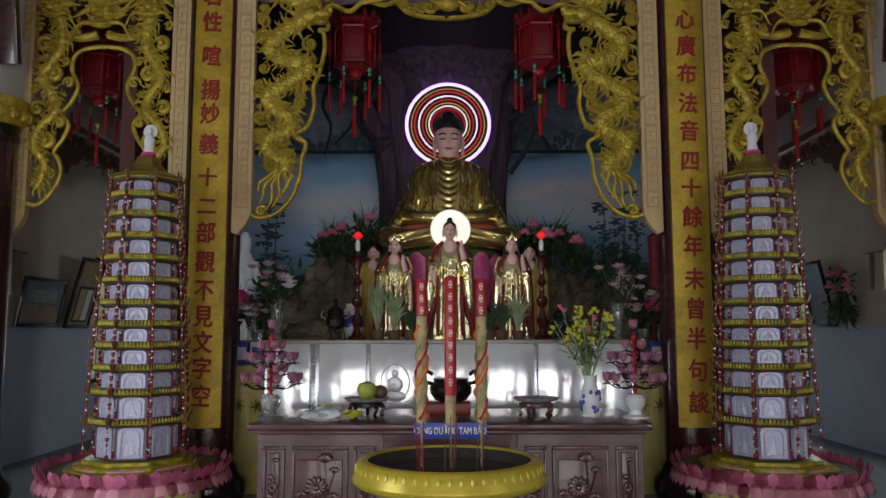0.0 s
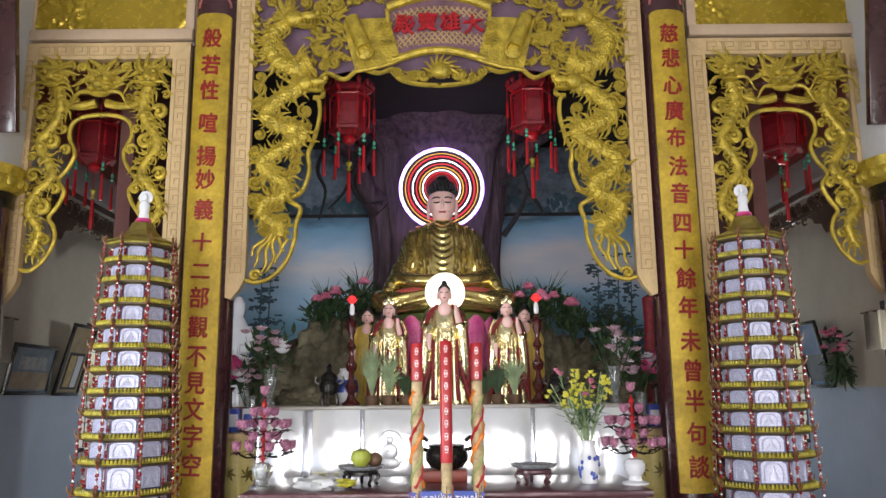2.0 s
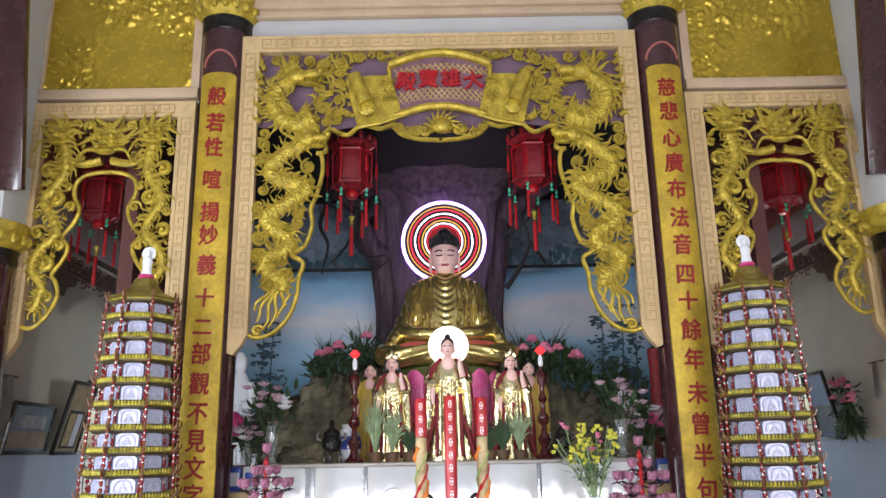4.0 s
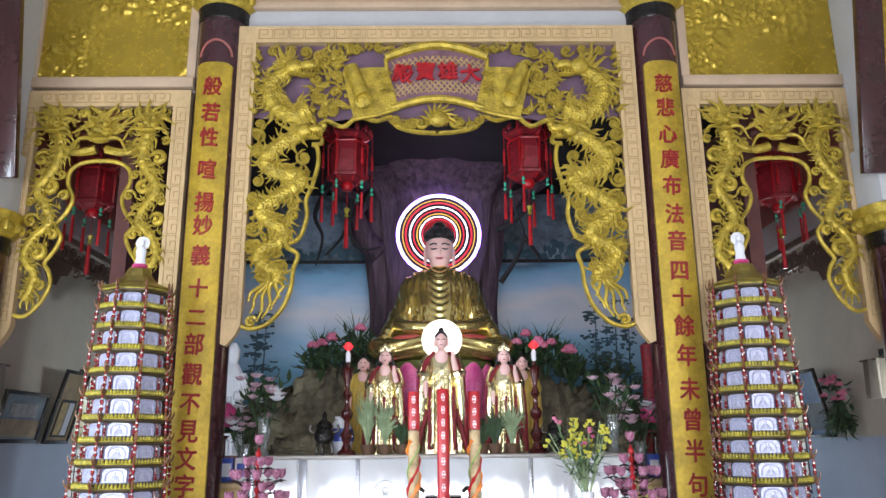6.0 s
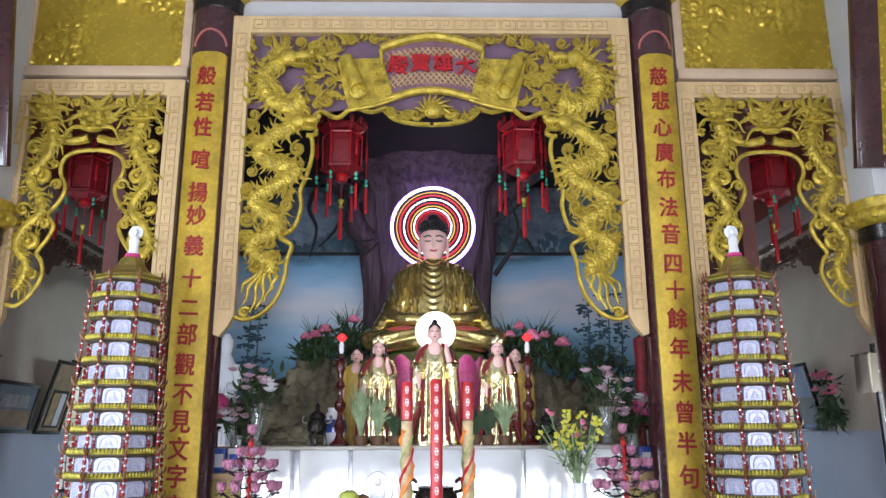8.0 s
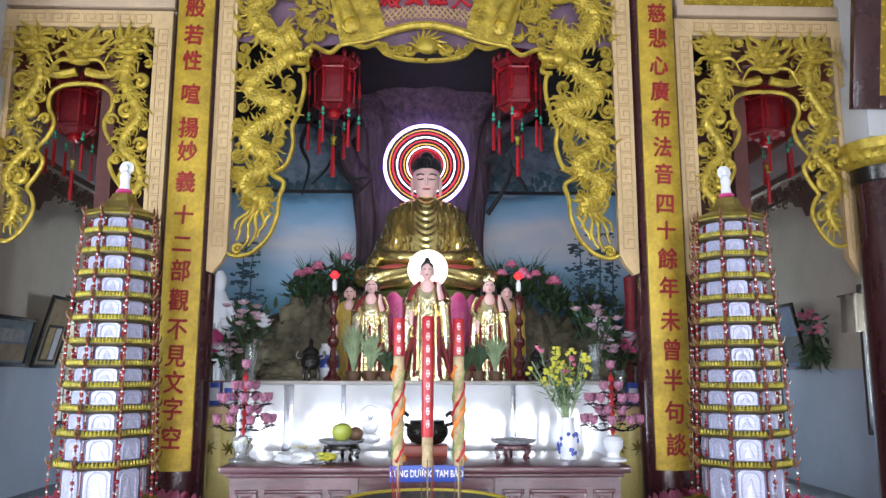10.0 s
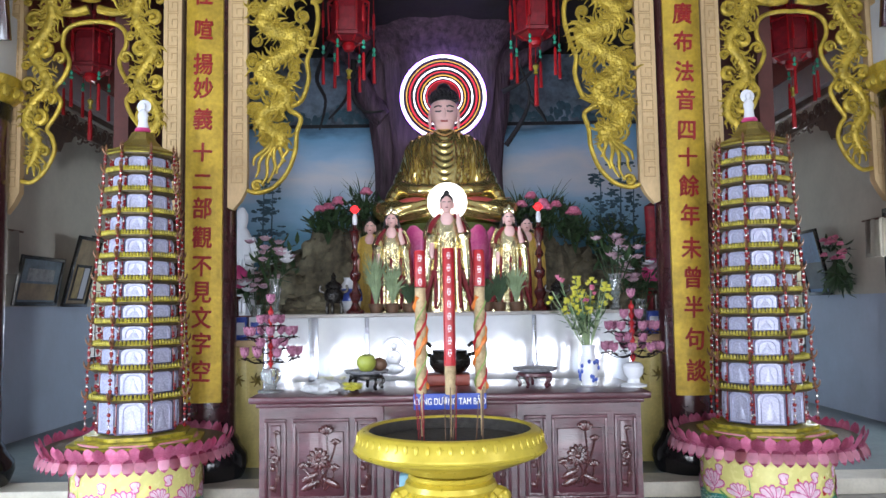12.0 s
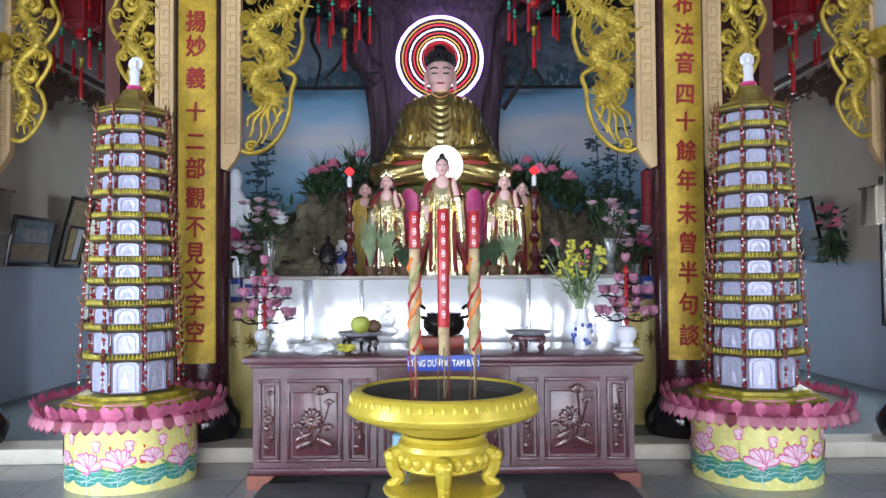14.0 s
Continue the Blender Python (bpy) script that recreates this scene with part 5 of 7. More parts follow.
            mk = Matrix.Rotation(radians(turn + k * 45), 4, "Z") @ Matrix.Translation((0, -apn, z0 + 0.012))
            bm = B()
            w = sn * 0.79
            out = [(-w, 0), (w, 0)] + [(w * math.cos(t), nh - w * 0.42 + w * 0.42 * math.sin(t)) for t in [math.pi * q / 8 for q in range(9)]]
            sheet(bm, out, -0.012, 0.02)
            nb_ = part("niche", bm, LILAC, tier, "glossy arched lilac niche plate", smooth=False)
            nb_.matrix_local = mk
            bm = B()
            tube(bm, [(w * 0.72 * math.cos(t), -0.013, nh - w * 0.75 + w * 0.55 * math.sin(t)) for t in [math.pi * q / 8 for q in range(9)]], 0.006, 5)
            tube(bm, [(w * 0.72, -0.013, 0.01), (w * 0.72, -0.013, nh - w * 0.75)], 0.006, 5)
            tube(bm, [(-w * 0.72, -0.013, 0.01), (-w * 0.72, -0.013, nh - w * 0.75)], 0.006, 5)
            fig = B()
            lathe(fig, [(0, nh * 0.08), (w * 0.5, nh * 0.10), (w * 0.42, nh * 0.2), (w * 0.26, nh * 0.42), (w * 0.12, nh * 0.5), (w * 0.15, nh * 0.58), (w * 0.10, nh * 0.68), (0, nh * 0.7)], 8, (0, -0.012, 0), sy=0.15)
            part("arch_relief", bm, LILAC_DARK, nb_, "raised arch line")
            part("figure_relief", fig, LILAC, nb_, "small seated figure in low relief")
        # upturned horns and hanging bead strings at the eight corners
        rp = re * 1.05
        bm = B()
        tube(bm, smooth_path([(re * 0.97, 0, z1 - 0.03), (rp * 1.02, 0, z1 - 0.025), (rp * 1.09, 0, z1 + 0.005), (rp * 1.10, 0, z1 + 0.04)], 3), [0.010, 0.010, 0.010, 0.009, 0.009, 0.008, 0.007, 0.006, 0.004, 0.002], 5)
        ball(bm, rp * 1.02, 0, z1 - 0.012, 0.012, None, 0.014, 6, 5)
        lathe(bm, [(0.005, -0.01), (0.013, 0.004), (0.007, 0.018), (0.011, 0.028), (0.004, 0.042), (0.0, 0.058)], 6, (rp * 1.0, 0, z1))
        horn = mesh_of(bm, "eave_horn", HORN)
        bm = B()
        tube(bm, [(rp * 1.03, 0, z1 - 0.03), (rp * 1.03, 0, z1 - h + 0.02)], 0.0025, 4)
        nb = 6
        for j in range(nb):
            n_ = len(bm.faces)
            ball(bm, rp * 1.03, 0, z1 - 0.045 - j * (h - 0.085) / (nb - 1), 0.0155 if j % 3 == 2 else 0.011, None, None, 7, 5)
            index_from(bm, n_, 1 if j % 3 == 1 else 0)
        string = mesh_of(bm, "bead_string", [BEAD, SILVER])
        bm = B()
        for j, (dz, rr_) in enumerate(((0.03, 0.013), (0.056, 0.011), (0.078, 0.009))):
            n_ = len(bm.faces)
            ball(bm, r * 1.03, 0, z0 + dz, rr_, None, None, 7, 5)
            index_from(bm, n_, 1 if j == 2 else 0)
        tube(bm, [(r * 1.0, 0, z0), (r * 0.985, 0, z1 - 0.04)], 0.005, 5)
        post = mesh_of(bm, "corner_post", [BEAD, SILVER])
        for k in range(8):
            mk = Matrix.Rotation(radians(turn + 22.5 + 45 * k), 4, "Z")
            piece("eave_horn", horn, tier, mk)
            piece("bead_string", string, tier, mk)
            piece("corner_post", post, tier, mk)
    ztop = zz[-1]
    bm = B()
    lathe(bm, [(0.285, ztop - 0.02), (0.27, ztop), (0.17, ztop + 0.045), (0.115, ztop + 0.10), (0.085, ztop + 0.165), (0.06, ztop + 0.17), (0, ztop + 0.17)], 8, m=Matrix.Rotation(radians(22.5 + turn), 4, "Z"))
    part("roof", bm, BRASS, tw, "brass tented octagonal roof", smooth=False)
    bm = B()
    lathe(bm, [(0.03, ztop + 0.165), (0.062, ztop + 0.185), (0.055, ztop + 0.205), (0.0, ztop + 0.21)], 14)
    part("lotus_knob", bm, MAGENTA, tw, "magenta lotus seat")
    b2 = B()
    lathe(b2, [(0.0, 0), (0.046, 0.0), (0.036, 0.06), (0.044, 0.11), (0.032, 0.145), (0.014, 0.16), (0.022, 0.175), (0.024, 0.19), (0.014, 0.21), (0, 0.215)], 12, (0, 0, ztop + 0.205), sy=0.7)
    ball(b2, 0, 0.02, ztop + 0.39, 0.058, 0.006, 0.058, 14, 6)
    part("finial", b2, WHITE_GLAZE, tw, "white glazed finial figure with a halo")
    return tw


tower(-2.42, 6.06, 12, "tiered prayer tower on a yellow lotus-painted drum with pink petals")
tower(2.425, 6.03, -11, "tiered prayer tower on a yellow lotus-painted drum with pink petals")
# ---- altar behind the table ----
al = thing("altar", (0, 7.0, FZ), "broad altar faced with mirror-bright silver panels", "altar")
AZ = 1.55
bm = B()
box(bm, -1.66, 1.66, 0.03, 2.55, 0, AZ - 0.03 - FZ)
part("core", bm, WHITE, al, "white masonry core")
bm = B()
box(bm, -1.68, 1.68, 0.0, 2.57, AZ - 0.03 - FZ, AZ - FZ, 0.006)
part("slab", bm, mat("altar_slab", (0.40, 0.37, 0.34), 0.3, 0, 0.15, 4), al, "grey polished top slab")
cuts = [-1.66, -1.22, -0.735, -0.24, 0.28, 0.785, 1.24, 1.66]
for a, b in zip(cuts, cuts[1:]):
    bm = B()
    box(bm, a + 0.012, b - 0.012, 0.012, 0.03, 0.30, AZ - 0.035 - FZ, 0.004)
    part("mirror_panel", bm, MIRROR, al, "bright glossy silver panel")
for c in cuts:
    bm = B()
    w = 0.045 if abs(c + 1.22) < 0.01 else 0.02
    box(bm, c - w, c + w, 0.0, 0.03, 0.28, AZ - 0.035 - FZ, 0.004)
    part("mullion", bm, STEEL, al, "steel upright between the panels")
bm = B()
for e, z, r in ((0, 1.05, 0.075), (0, 1.15, 0.035), (0, 0.95, 0.10)):
    ball(bm, -0.49, 0.012, z - 0.02, r, 0.008, r * (0.5 if r > 0.09 else 1), 12, 8)
tube(bm, [(-0.49 + 0.13 * math.cos(t), 0.012, 1.05 + 0.17 * math.sin(t)) for t in [2 * math.pi * k / 20 for k in range(21)]], 0.007, 5)
part("etched_emblem", bm, mat("etched_silver", (0.70, 0.72, 0.76), 0.3, 0.4), al, "etched seated figure emblem")
WINGY = mat("old_yellow_lacquer", (0.58, 0.48, 0.16), 0.4, 0, 0.15, 5)
for e in (-1, 1):
    wing = thing("side_cabinet", (e * 1.90, 7.35, FZ), "low yellow lacquered cabinet with gold leaf motifs beside the altar", "cabinet", "yellow side cabinets")
    bm = B()
    box(bm, -0.20, 0.20, 0, 0.5, 0.0, 1.13, 0.008)
    part("body", bm, WINGY, wing)
    bm = B()
    box(bm, -0.21, 0.21, -0.02, 0.5, 1.13, 1.19, 0.008)
    part("top", bm, CREAM, wing)
    for dx in (-0.09, 0.09):
        bm = B()
        box(bm, dx - 0.075, dx + 0.075, -0.012, 0.0, 0.62, 1.05, 0.004)
        door = part("door_panel", bm, WINGY, wing)
        bm = B()
        for k in range(7):
            flame(bm, dx, 0.82, k * 0.9, 0.07, 0.012, 0.2, -0.014)
        part("gold_motif", bm, BRASS, door, "tarnished gold leaf motif")

# ---- statues ----


def seated_statue():
    out = B()
    # mantle: stacked oval sections from the neck to the sleeves
    prof = [(0.12, 0.11, 0.91, 0.0), (0.22, 0.13, 0.875, 0.0), (0.32, 0.155, 0.84, 0.0), (0.395, 0.18, 0.79, 0.0), (0.435, 0.195, 0.73, -0.01), (0.475, 0.22, 0.60, -0.02), (0.515, 0.245, 0.44, -0.05),
            (0.545, 0.26, 0.30, -0.07), (0.535, 0.27, 0.22, -0.08), (0.44, 0.26, 0.12, -0.08), (0.40, 0.25, 0.0, -0.06)]
    zs = np.linspace(0.91, 0.0, 130)
    col = [np.interp(-zs, [-p[2] for p in prof], [p[q] for p in prof]) for q in (0, 1, 3)]
    N = 260
    rings = []
    for rx, ry, y0, z in zip(*col, zs):
        ring = []
        for k in range(N):
            a = 2 * math.pi * k / N
            c, s_ = math.cos(a), math.sin(a)
            x = rx * (abs(c) ** 0.85) * (1 if c > 0 else -1)
            y = y0 + ry * s_
            f = 0.0
            if s_ < 0:
                u = abs(x + 0.01) / 0.11
                if u < 1:
                    # ladder of sagging folds down the chest
                    f = 0.006 * math.sin((z - x * x * 7.0) * 80) * (1 - u * u) + 0.012 * (1 - u * u)
                else:
                    # long pleats from the shoulders to the lap
                    f = (0.015 * math.sin((abs(x) * (1.25 - 0.35 * z) + 0.010 * math.sin(z * 9 + x * 4)) * 74) + 0.006 * math.sin((abs(x) + 0.012 * math.sin(z * 17)) * 150)) * min(1, (u - 1) * 2)
                # the arms part from the waist
                w = abs(x) / rx
                if z < 0.62:
                    f -= 0.05 * math.exp(-((w - 0.58) / 0.06) ** 2) * min(1, (0.62 - z) * 3)
            ring.append(out.verts.new((x * (1 + f * 0.4), y - f, z)))
        rings.append(ring)
    for a, b in zip(rings, rings[1:]):
        for k in range(N):
            q = (k + 1) % N
            out.faces.new((a[k], b[k], b[q], a[q]))
    out.faces.new(rings[-1])
    # draped arms resting in the lap, with the sleeve hems below them
    for e in (-1, 1):
        pp = smooth_path([(e * 0.45, -0.10, 0.36), (e * 0.475, -0.20, 0.25), (e * 0.34, -0.36, 0.19), (e * 0.08, -0.45, 0.17)], 9)
        m_ = len(pp)
        tube(out, pp, [(0.105 - 0.035 * q / m_) * (1 + 0.035 * math.sin(q * 1.55)) for q in range(m_)], 18)
        # sleeve hem spread over the knee
        pp = smooth_path([(e * 0.46, -0.16, 0.27), (e * 0.55, -0.26, 0.16), (e * 0.60, -0.33, 0.05)], 6)
        tube(out, pp, [0.10 * (1 - 0.03 * q) * (1 + 0.06 * math.sin(q * 1.9)) for q in range(len(pp))], 14)
    # crossed legs under the robe
    legs = B()
    for e in (-1, 1):
        tube(legs, smooth_path([(e * 0.14, 0.0, 0.03), (e * 0.44, -0.08, 0.04), (e * 0.68, -0.18, 0.0), (e * 0.52, -0.36, -0.04), (e * 0.05, -0.46, -0.02)], 5), 0.125, 12)
    ball(legs, 0, -0.14, -0.08, 0.66, 0.38, 0.13, 24, 10)
    me = remeshed(legs, 0.016, 8)
    n0 = len(out.verts)
    add_mesh(out, me, 0)
    out.verts.ensure_lookup_table()
    for v in out.verts[n0:]:
        x, y, z = v.co
        v.co.y -= 0.007 * math.sin(z * 62 + abs(x) * 16)
    out.verts.ensure_lookup_table()
    head0 = len(out.verts)
    n = len(out.faces)
    ball(out, 0, -0.03, 1.12, 0.148, 0.145, 0.195, 24, 18)
    ball(out, 0, -0.055, 1.00, 0.112, 0.105, 0.10, 18, 12)
    lathe(out, [(0.11, 0.78), (0.098, 0.86), (0.10, 0.98)], 20, (0, -0.01, 0))
    lathe(out, [(0.15, 0.77), (0.11, 0.86)], 20, (0, -0.04, 0))
    ball(out, 0, -0.178, 1.075, 0.022, 0.028, 0.05, 10, 8)
    for e in (-1, 1):
        ball(out, e * 0.152, -0.01, 1.05, 0.02, 0.035, 0.11, 8, 8)
    index_from(out, n, 1)
    n = len(out.faces)
    ball(out, 0, -0.005, 1.235, 0.158, 0.155, 0.122, 24, 12)
    ball(out, 0, 0.0, 1.35, 0.08, 0.08, 0.07, 16, 8)
    # rows of small round curls
    for row in range(6):
        el = -0.10 + row * 0.26
        cnt = max(5, int(24 * math.cos(el)))
        for k in range(cnt):
            t = 2 * math.pi * (k + 0.5 * (row % 2)) / cnt
            ball(out, 0.156 * math.cos(el) * math.cos(t), -0.005 + 0.153 * math.cos(el) * math.sin(t), 1.235 + 0.121 * math.sin(el), 0.019, None, 0.016, 6, 4)
    for e in (-1, 1):
        tube(out, smooth_path([(e * 0.026, -0.176, 1.138), (e * 0.06, -0.168, 1.150), (e * 0.105, -0.143, 1.140)], 4), 0.0075, 5)
        tube(out, smooth_path([(e * 0.03, -0.172, 1.098), (e * 0.06, -0.164, 1.092), (e * 0.092, -0.147, 1.100)], 4), 0.007, 4)
    index_from(out, n, 2)
    n = len(out.faces)
    tube(out, [(-0.036, -0.160, 1.000), (0, -0.171, 0.994), (0.036, -0.160, 1.000)], 0.010, 6)
    # red lining that shows under the sleeves and along the hem
    for e in (-1, 1):
        tube(out, smooth_path([(e * 0.12, -0.47, 0.02), (e * 0.32, -0.46, 0.055), (e * 0.52, -0.38, 0.03), (e * 0.66, -0.30, -0.02)], 4), [0.03, 0.045, 0.05, 0.048, 0.05, 0.045, 0.05, 0.045, 0.04, 0.035, 0.03, 0.02, 0.01][:len(smooth_path([(0, 0, 0), (1, 0, 0), (2, 0, 0), (3, 0, 0)], 4))], 8)
    index_from(out, n, 3)
    out.verts.ensure_lookup_table()
    for v in out.verts[head0:]:
        if v.co.z > 0.5:
            v.co.z = 1.478 - (1.433 - v.co.z) * 1.12
            v.co.x *= 1.05
    return out


lip = mat("red_enamel", (0.45, 0.08, 0.07), 0.4)
ob = solid("seated_statue", seated_statue(), [GOLD_CHROME, SKIN, HAIR, lip], "large seated temple statue in polished gold robes", "statue")
ob.location = (0.005, 8.52, 2.66)

throne = thing("lotus_throne", (0.005, 8.48, AZ), "magenta and green lotus throne under the large statue", "lotus throne")
bm = B()
lathe(bm, [(0.52, 0.0), (0.50, 0.25), (0.44, 0.32), (0.46, 0.70), (0.52, 0.80), (0.56, 0.86), (0.56, 0.93), (0, 0.95)], 36)
part("drum", bm, mat("dark_green_glaze", (0.13, 0.17, 0.05), 0.3, 0.2, 0.25, 9), throne, "green glazed drum")
bp = B()
ball(bp, 0, 0, 0, 0.165, 0.085, 0.29, 16, 10)
big_petal = mesh_of(bp, "petal", mat("bright_magenta", (0.92, 0.06, 0.38), 0.3, 0, 0.10, 6, second=(0.95, 0.30, 0.55)))
for k in range(14):
    a = 2 * math.pi * k / 14
    piece("petal", big_petal, throne, Matrix.Translation((0.51 * math.cos(a), 0.51 * math.sin(a), 0.63)) @ Matrix.Rotation(a + math.pi / 2, 4, "Z") @ Matrix.Rotation(radians(8), 4, "X"))


def standing_statue(h, crown, sash):
    out = B()
    N = 40
    prof = [(0.0, 0.0), (0.205, 0.0), (0.20, 0.1), (0.165, 0.3), (0.16, 0.5), (0.155, 0.62), (0.15, 0.74), (0.12, 0.80), (0.05, 0.83), (0.0, 0.83)]
    rings = []
    for r, z in prof:
        if r == 0:
            rings.append([out.verts.new((0, 0, z * h))])
            continue
        f = 0.13 * max(0, 1 - z / 0.8)
        rings.append([out.verts.new((r * h * math.cos(t) * (1 + f * math.sin(t * 13 + z * 5)), 0.72 * r * h * math.sin(t) * (1 + f * math.sin(t * 13 + z * 5)), z * h)) for t in [2 * math.pi * k / N for k in range(N)]])
    for a, b in zip(rings, rings[1:]):
        for k in range(N):
            q = (k + 1) % N
            if len(a) == 1:
                out.faces.new((a[0], b[q], b[k]))
            elif len(b) == 1:
                out.faces.new((a[k], a[q], b[0]))
            else:
                out.faces.new((a[k], a[q], b[q], b[k]))
    for e in (-1, 1):
        tube(out, smooth_path([(e * 0.12 * h, 0, 0.78 * h), (e * 0.18 * h, -0.03 * h, 0.64 * h), (e * 0.15 * h, -0.11 * h, 0.60 * h)], 4), [0.05 * h, 0.055 * h, 0.06 * h, 0.06 * h, 0.065 * h, 0.06 * h, 0.055 * h, 0.05 * h, 0.045 * h], 10)
        # hanging sleeves
        tube(out, smooth_path([(e * 0.17 * h, -0.08 * h, 0.60 * h), (e * 0.185 * h, -0.09 * h, 0.42 * h), (e * 0.20 * h, -0.07 * h, 0.16 * h)], 5), [0.05 * h, 0.05 * h, 0.048 * h, 0.05 * h, 0.045 * h, 0.05 * h, 0.04 * h, 0.045 * h, 0.03 * h, 0.03 * h, 0.012 * h], 8)
    for k in range(5):
        tube(out, [((-0.08 + 0.04 * k) * h, -0.115 * h, 0.62 * h), ((-0.09 + 0.045 * k) * h, -0.15 * h, 0.08 * h)], 0.012 * h, 6)
    n = len(out.faces)
    ball(out, 0, -0.01 * h, 0.905 * h, 0.062 * h, 0.062 * h, 0.078 * h, 16, 12)
    lathe(out, [(0.04 * h, 0.78 * h), (0.035 * h, 0.86 * h)], 12)
    ball(out, 0, -0.09 * h, 0.765 * h, 0.065 * h, 0.03 * h, 0.065 * h, 12, 8)
    for e in (-1, 1):
        ball(out, e * 0.066 * h, 0, 0.89 * h, 0.012 * h, 0.015 * h, 0.04 * h, 6, 6)
    # raised hand and lowered hand
    tube(out, [(0.14 * h, -0.12 * h, 0.66 * h), (0.115 * h, -0.15 * h, 0.74 * h), (0.11 * h, -0.15 * h, 0.81 * h)], [0.03 * h, 0.026 * h, 0.012 * h], 8)
    tube(out, [(-0.15 * h, -0.13 * h, 0.56 * h), (-0.155 * h, -0.16 * h, 0.50 * h), (-0.15 * h, -0.16 * h, 0.44 * h)], [0.024 * h, 0.024 * h, 0.012 * h], 8)
    ball(out, 0, -0.072 * h, 0.895 * h, 0.010 * h, 0.012 * h, 0.018 * h, 6, 6)
    index_from(out, n, 1)
    n = len(out.faces)
    ball(out, 0, 0.006 * h, 0.938 * h, 0.068 * h, 0.064 * h, 0.055 * h, 16, 10)
    ball(out, 0, 0.0, 0.99 * h, 0.032 * h, 0.032 * h, 0.034 * h, 10, 8)
    for e in (-1, 1):
        tube(out, [(e * 0.012 * h, -0.070 * h, 0.915 * h), (e * 0.04 * h, -0.060 * h, 0.916 * h)], 0.0035 * h, 4)
        if crown:
            tube(out, smooth_path([(e * 0.06 * h, 0.01 * h, 0.94 * h), (e * 0.085 * h, 0.0, 0.86 * h), (e * 0.11 * h, -0.02 * h, 0.74 * h)], 4), 0.018 * h, 6)
    index_from(out, n, 2)
    n = len(out.faces)
    if sash:
        for e in (-1, 1):
            # red cloak over the shoulders and down the sides
            pp = smooth_path([(e * 0.06 * h, -0.05 * h, 0.80 * h), (e * 0.15 * h, -0.06 * h, 0.72 * h), (e * 0.215 * h, -0.09 * h, 0.5 * h), (e * 0.235 * h, -0.08 * h, 0.06 * h)], 5)
            tube(out, pp, [(0.026 + 0.003 * math.sin(q * 1.7)) * h for q in range(len(pp))], 8)
        for x in (-0.115, 0.0, 0.115):
            tube(out, [(x * h, -0.14 * h, 0.52 * h), (x * 1.05 * h, -0.165 * h, 0.03 * h)], 0.016 * h, 6)
        for e in (-1, 1):
            tube(out, smooth_path([(e * 0.13 * h, -0.10 * h, 0.34 * h), (e * 0.19 * h, -0.11 * h, 0.18 * h), (e * 0.24 * h, -0.10 * h, 0.02 * h)], 4), 0.022 * h, 6)
    tube(out, [(-0.012 * h, -0.075 * h, 0.868 * h), (0.012 * h, -0.075 * h, 0.868 * h)], 0.004 * h, 4)
    index_from(out, n, 3)
    if crown:
        n = len(out.faces)
        for k in range(5):
            a = radians(-90 + (k - 2) * 26)
            ball(out, 0.064 * h * math.cos(a), 0.062 * h * math.sin(a), (0.985 - 0.006 * abs(k - 2)) * h, 0.018 * h, 0.010 * h, 0.032 * h, 6, 6)
        ball(out, 0, -0.07 * h, 1.0 * h, 0.026 * h, 0.01 * h, 0.034 * h, 8, 6)
        index_from(out, n, 0)
    return out


GOLD_PALE = mat("pale_polished_gold", (0.84, 0.74, 0.44), 0.20, 0.9, 0.2, 9, 0.45, 14)
ob = solid("standing_statue", standing_statue(1.20, False, True), [GOLD_PALE, SKIN, HAIR, RED_DARK], "small standing statue in gold robes with red sashes on the altar", "statue")
ob.location = (0.012, 7.70, AZ)
ob.scale = (0.84, 0.9, 1.0)
for x, h in ((-0.545, 1.03), (0.635, 1.03)):
    ob = solid("attendant_statue", standing_statue(h, True, True), [GOLD_PALE, SKIN, HAIR, RED_DARK], "crowned attendant statue in pale gold robes on the altar", "statue", group="attendant statues")
    ob.location = (x, 7.70, AZ)
    ob.scale = (0.80, 0.9, 1.0)
for x, y in ((-0.80, 8.12), (0.86, 8.12)):
    ob = solid("monk_statue", standing_statue(1.0, False, False), [mat("ochre_robe", (0.60, 0.42, 0.08), 0.5, 0, 0.2, 8), SKIN, HAIR, RED_DARK], "smaller robed statue half hidden behind an attendant", "statue")
    ob.location = (x, y, AZ)
    ob.scale = (0.8, 0.9, 1.0)

halo = thing("small_halo", (0.02, 7.82, 2.67), "glowing white disc behind the small standing statue", "halo lamp")
bm = B()
lathe(bm, [(0, -0.012), (0.20, -0.012), (0.205, 0), (0.20, 0.012), (0, 0.012)], 48, m=Matrix.Rotation(radians(90), 4, "X"))
part("disc", bm, HALO_WHITE, halo)
bm = B()
tube(bm, [(0, 0.02, -0.20), (0, 0.03, -0.72), (0, 0.03, -1.12)], 0.012, 8)
part("rod", bm, BRASS, halo, "brass support rod")

neon = thing("neon_halo", (0.0, 8.80, 4.045), "round neon halo with white, violet, red and yellow tubes", "neon halo")
bm = B()
lathe(bm, [(0, -0.01), (0.47, -0.01), (0.47, 0.01), (0, 0.01)], 64, m=Matrix.Translation((0, 0.06, 0)) @ Matrix.Rotation(radians(90), 4, "X"))
part("back_plate", bm, mat("dark_red_plate", (0.015, 0.01, 0.02), 0.8), neon, "dark red round back plate")
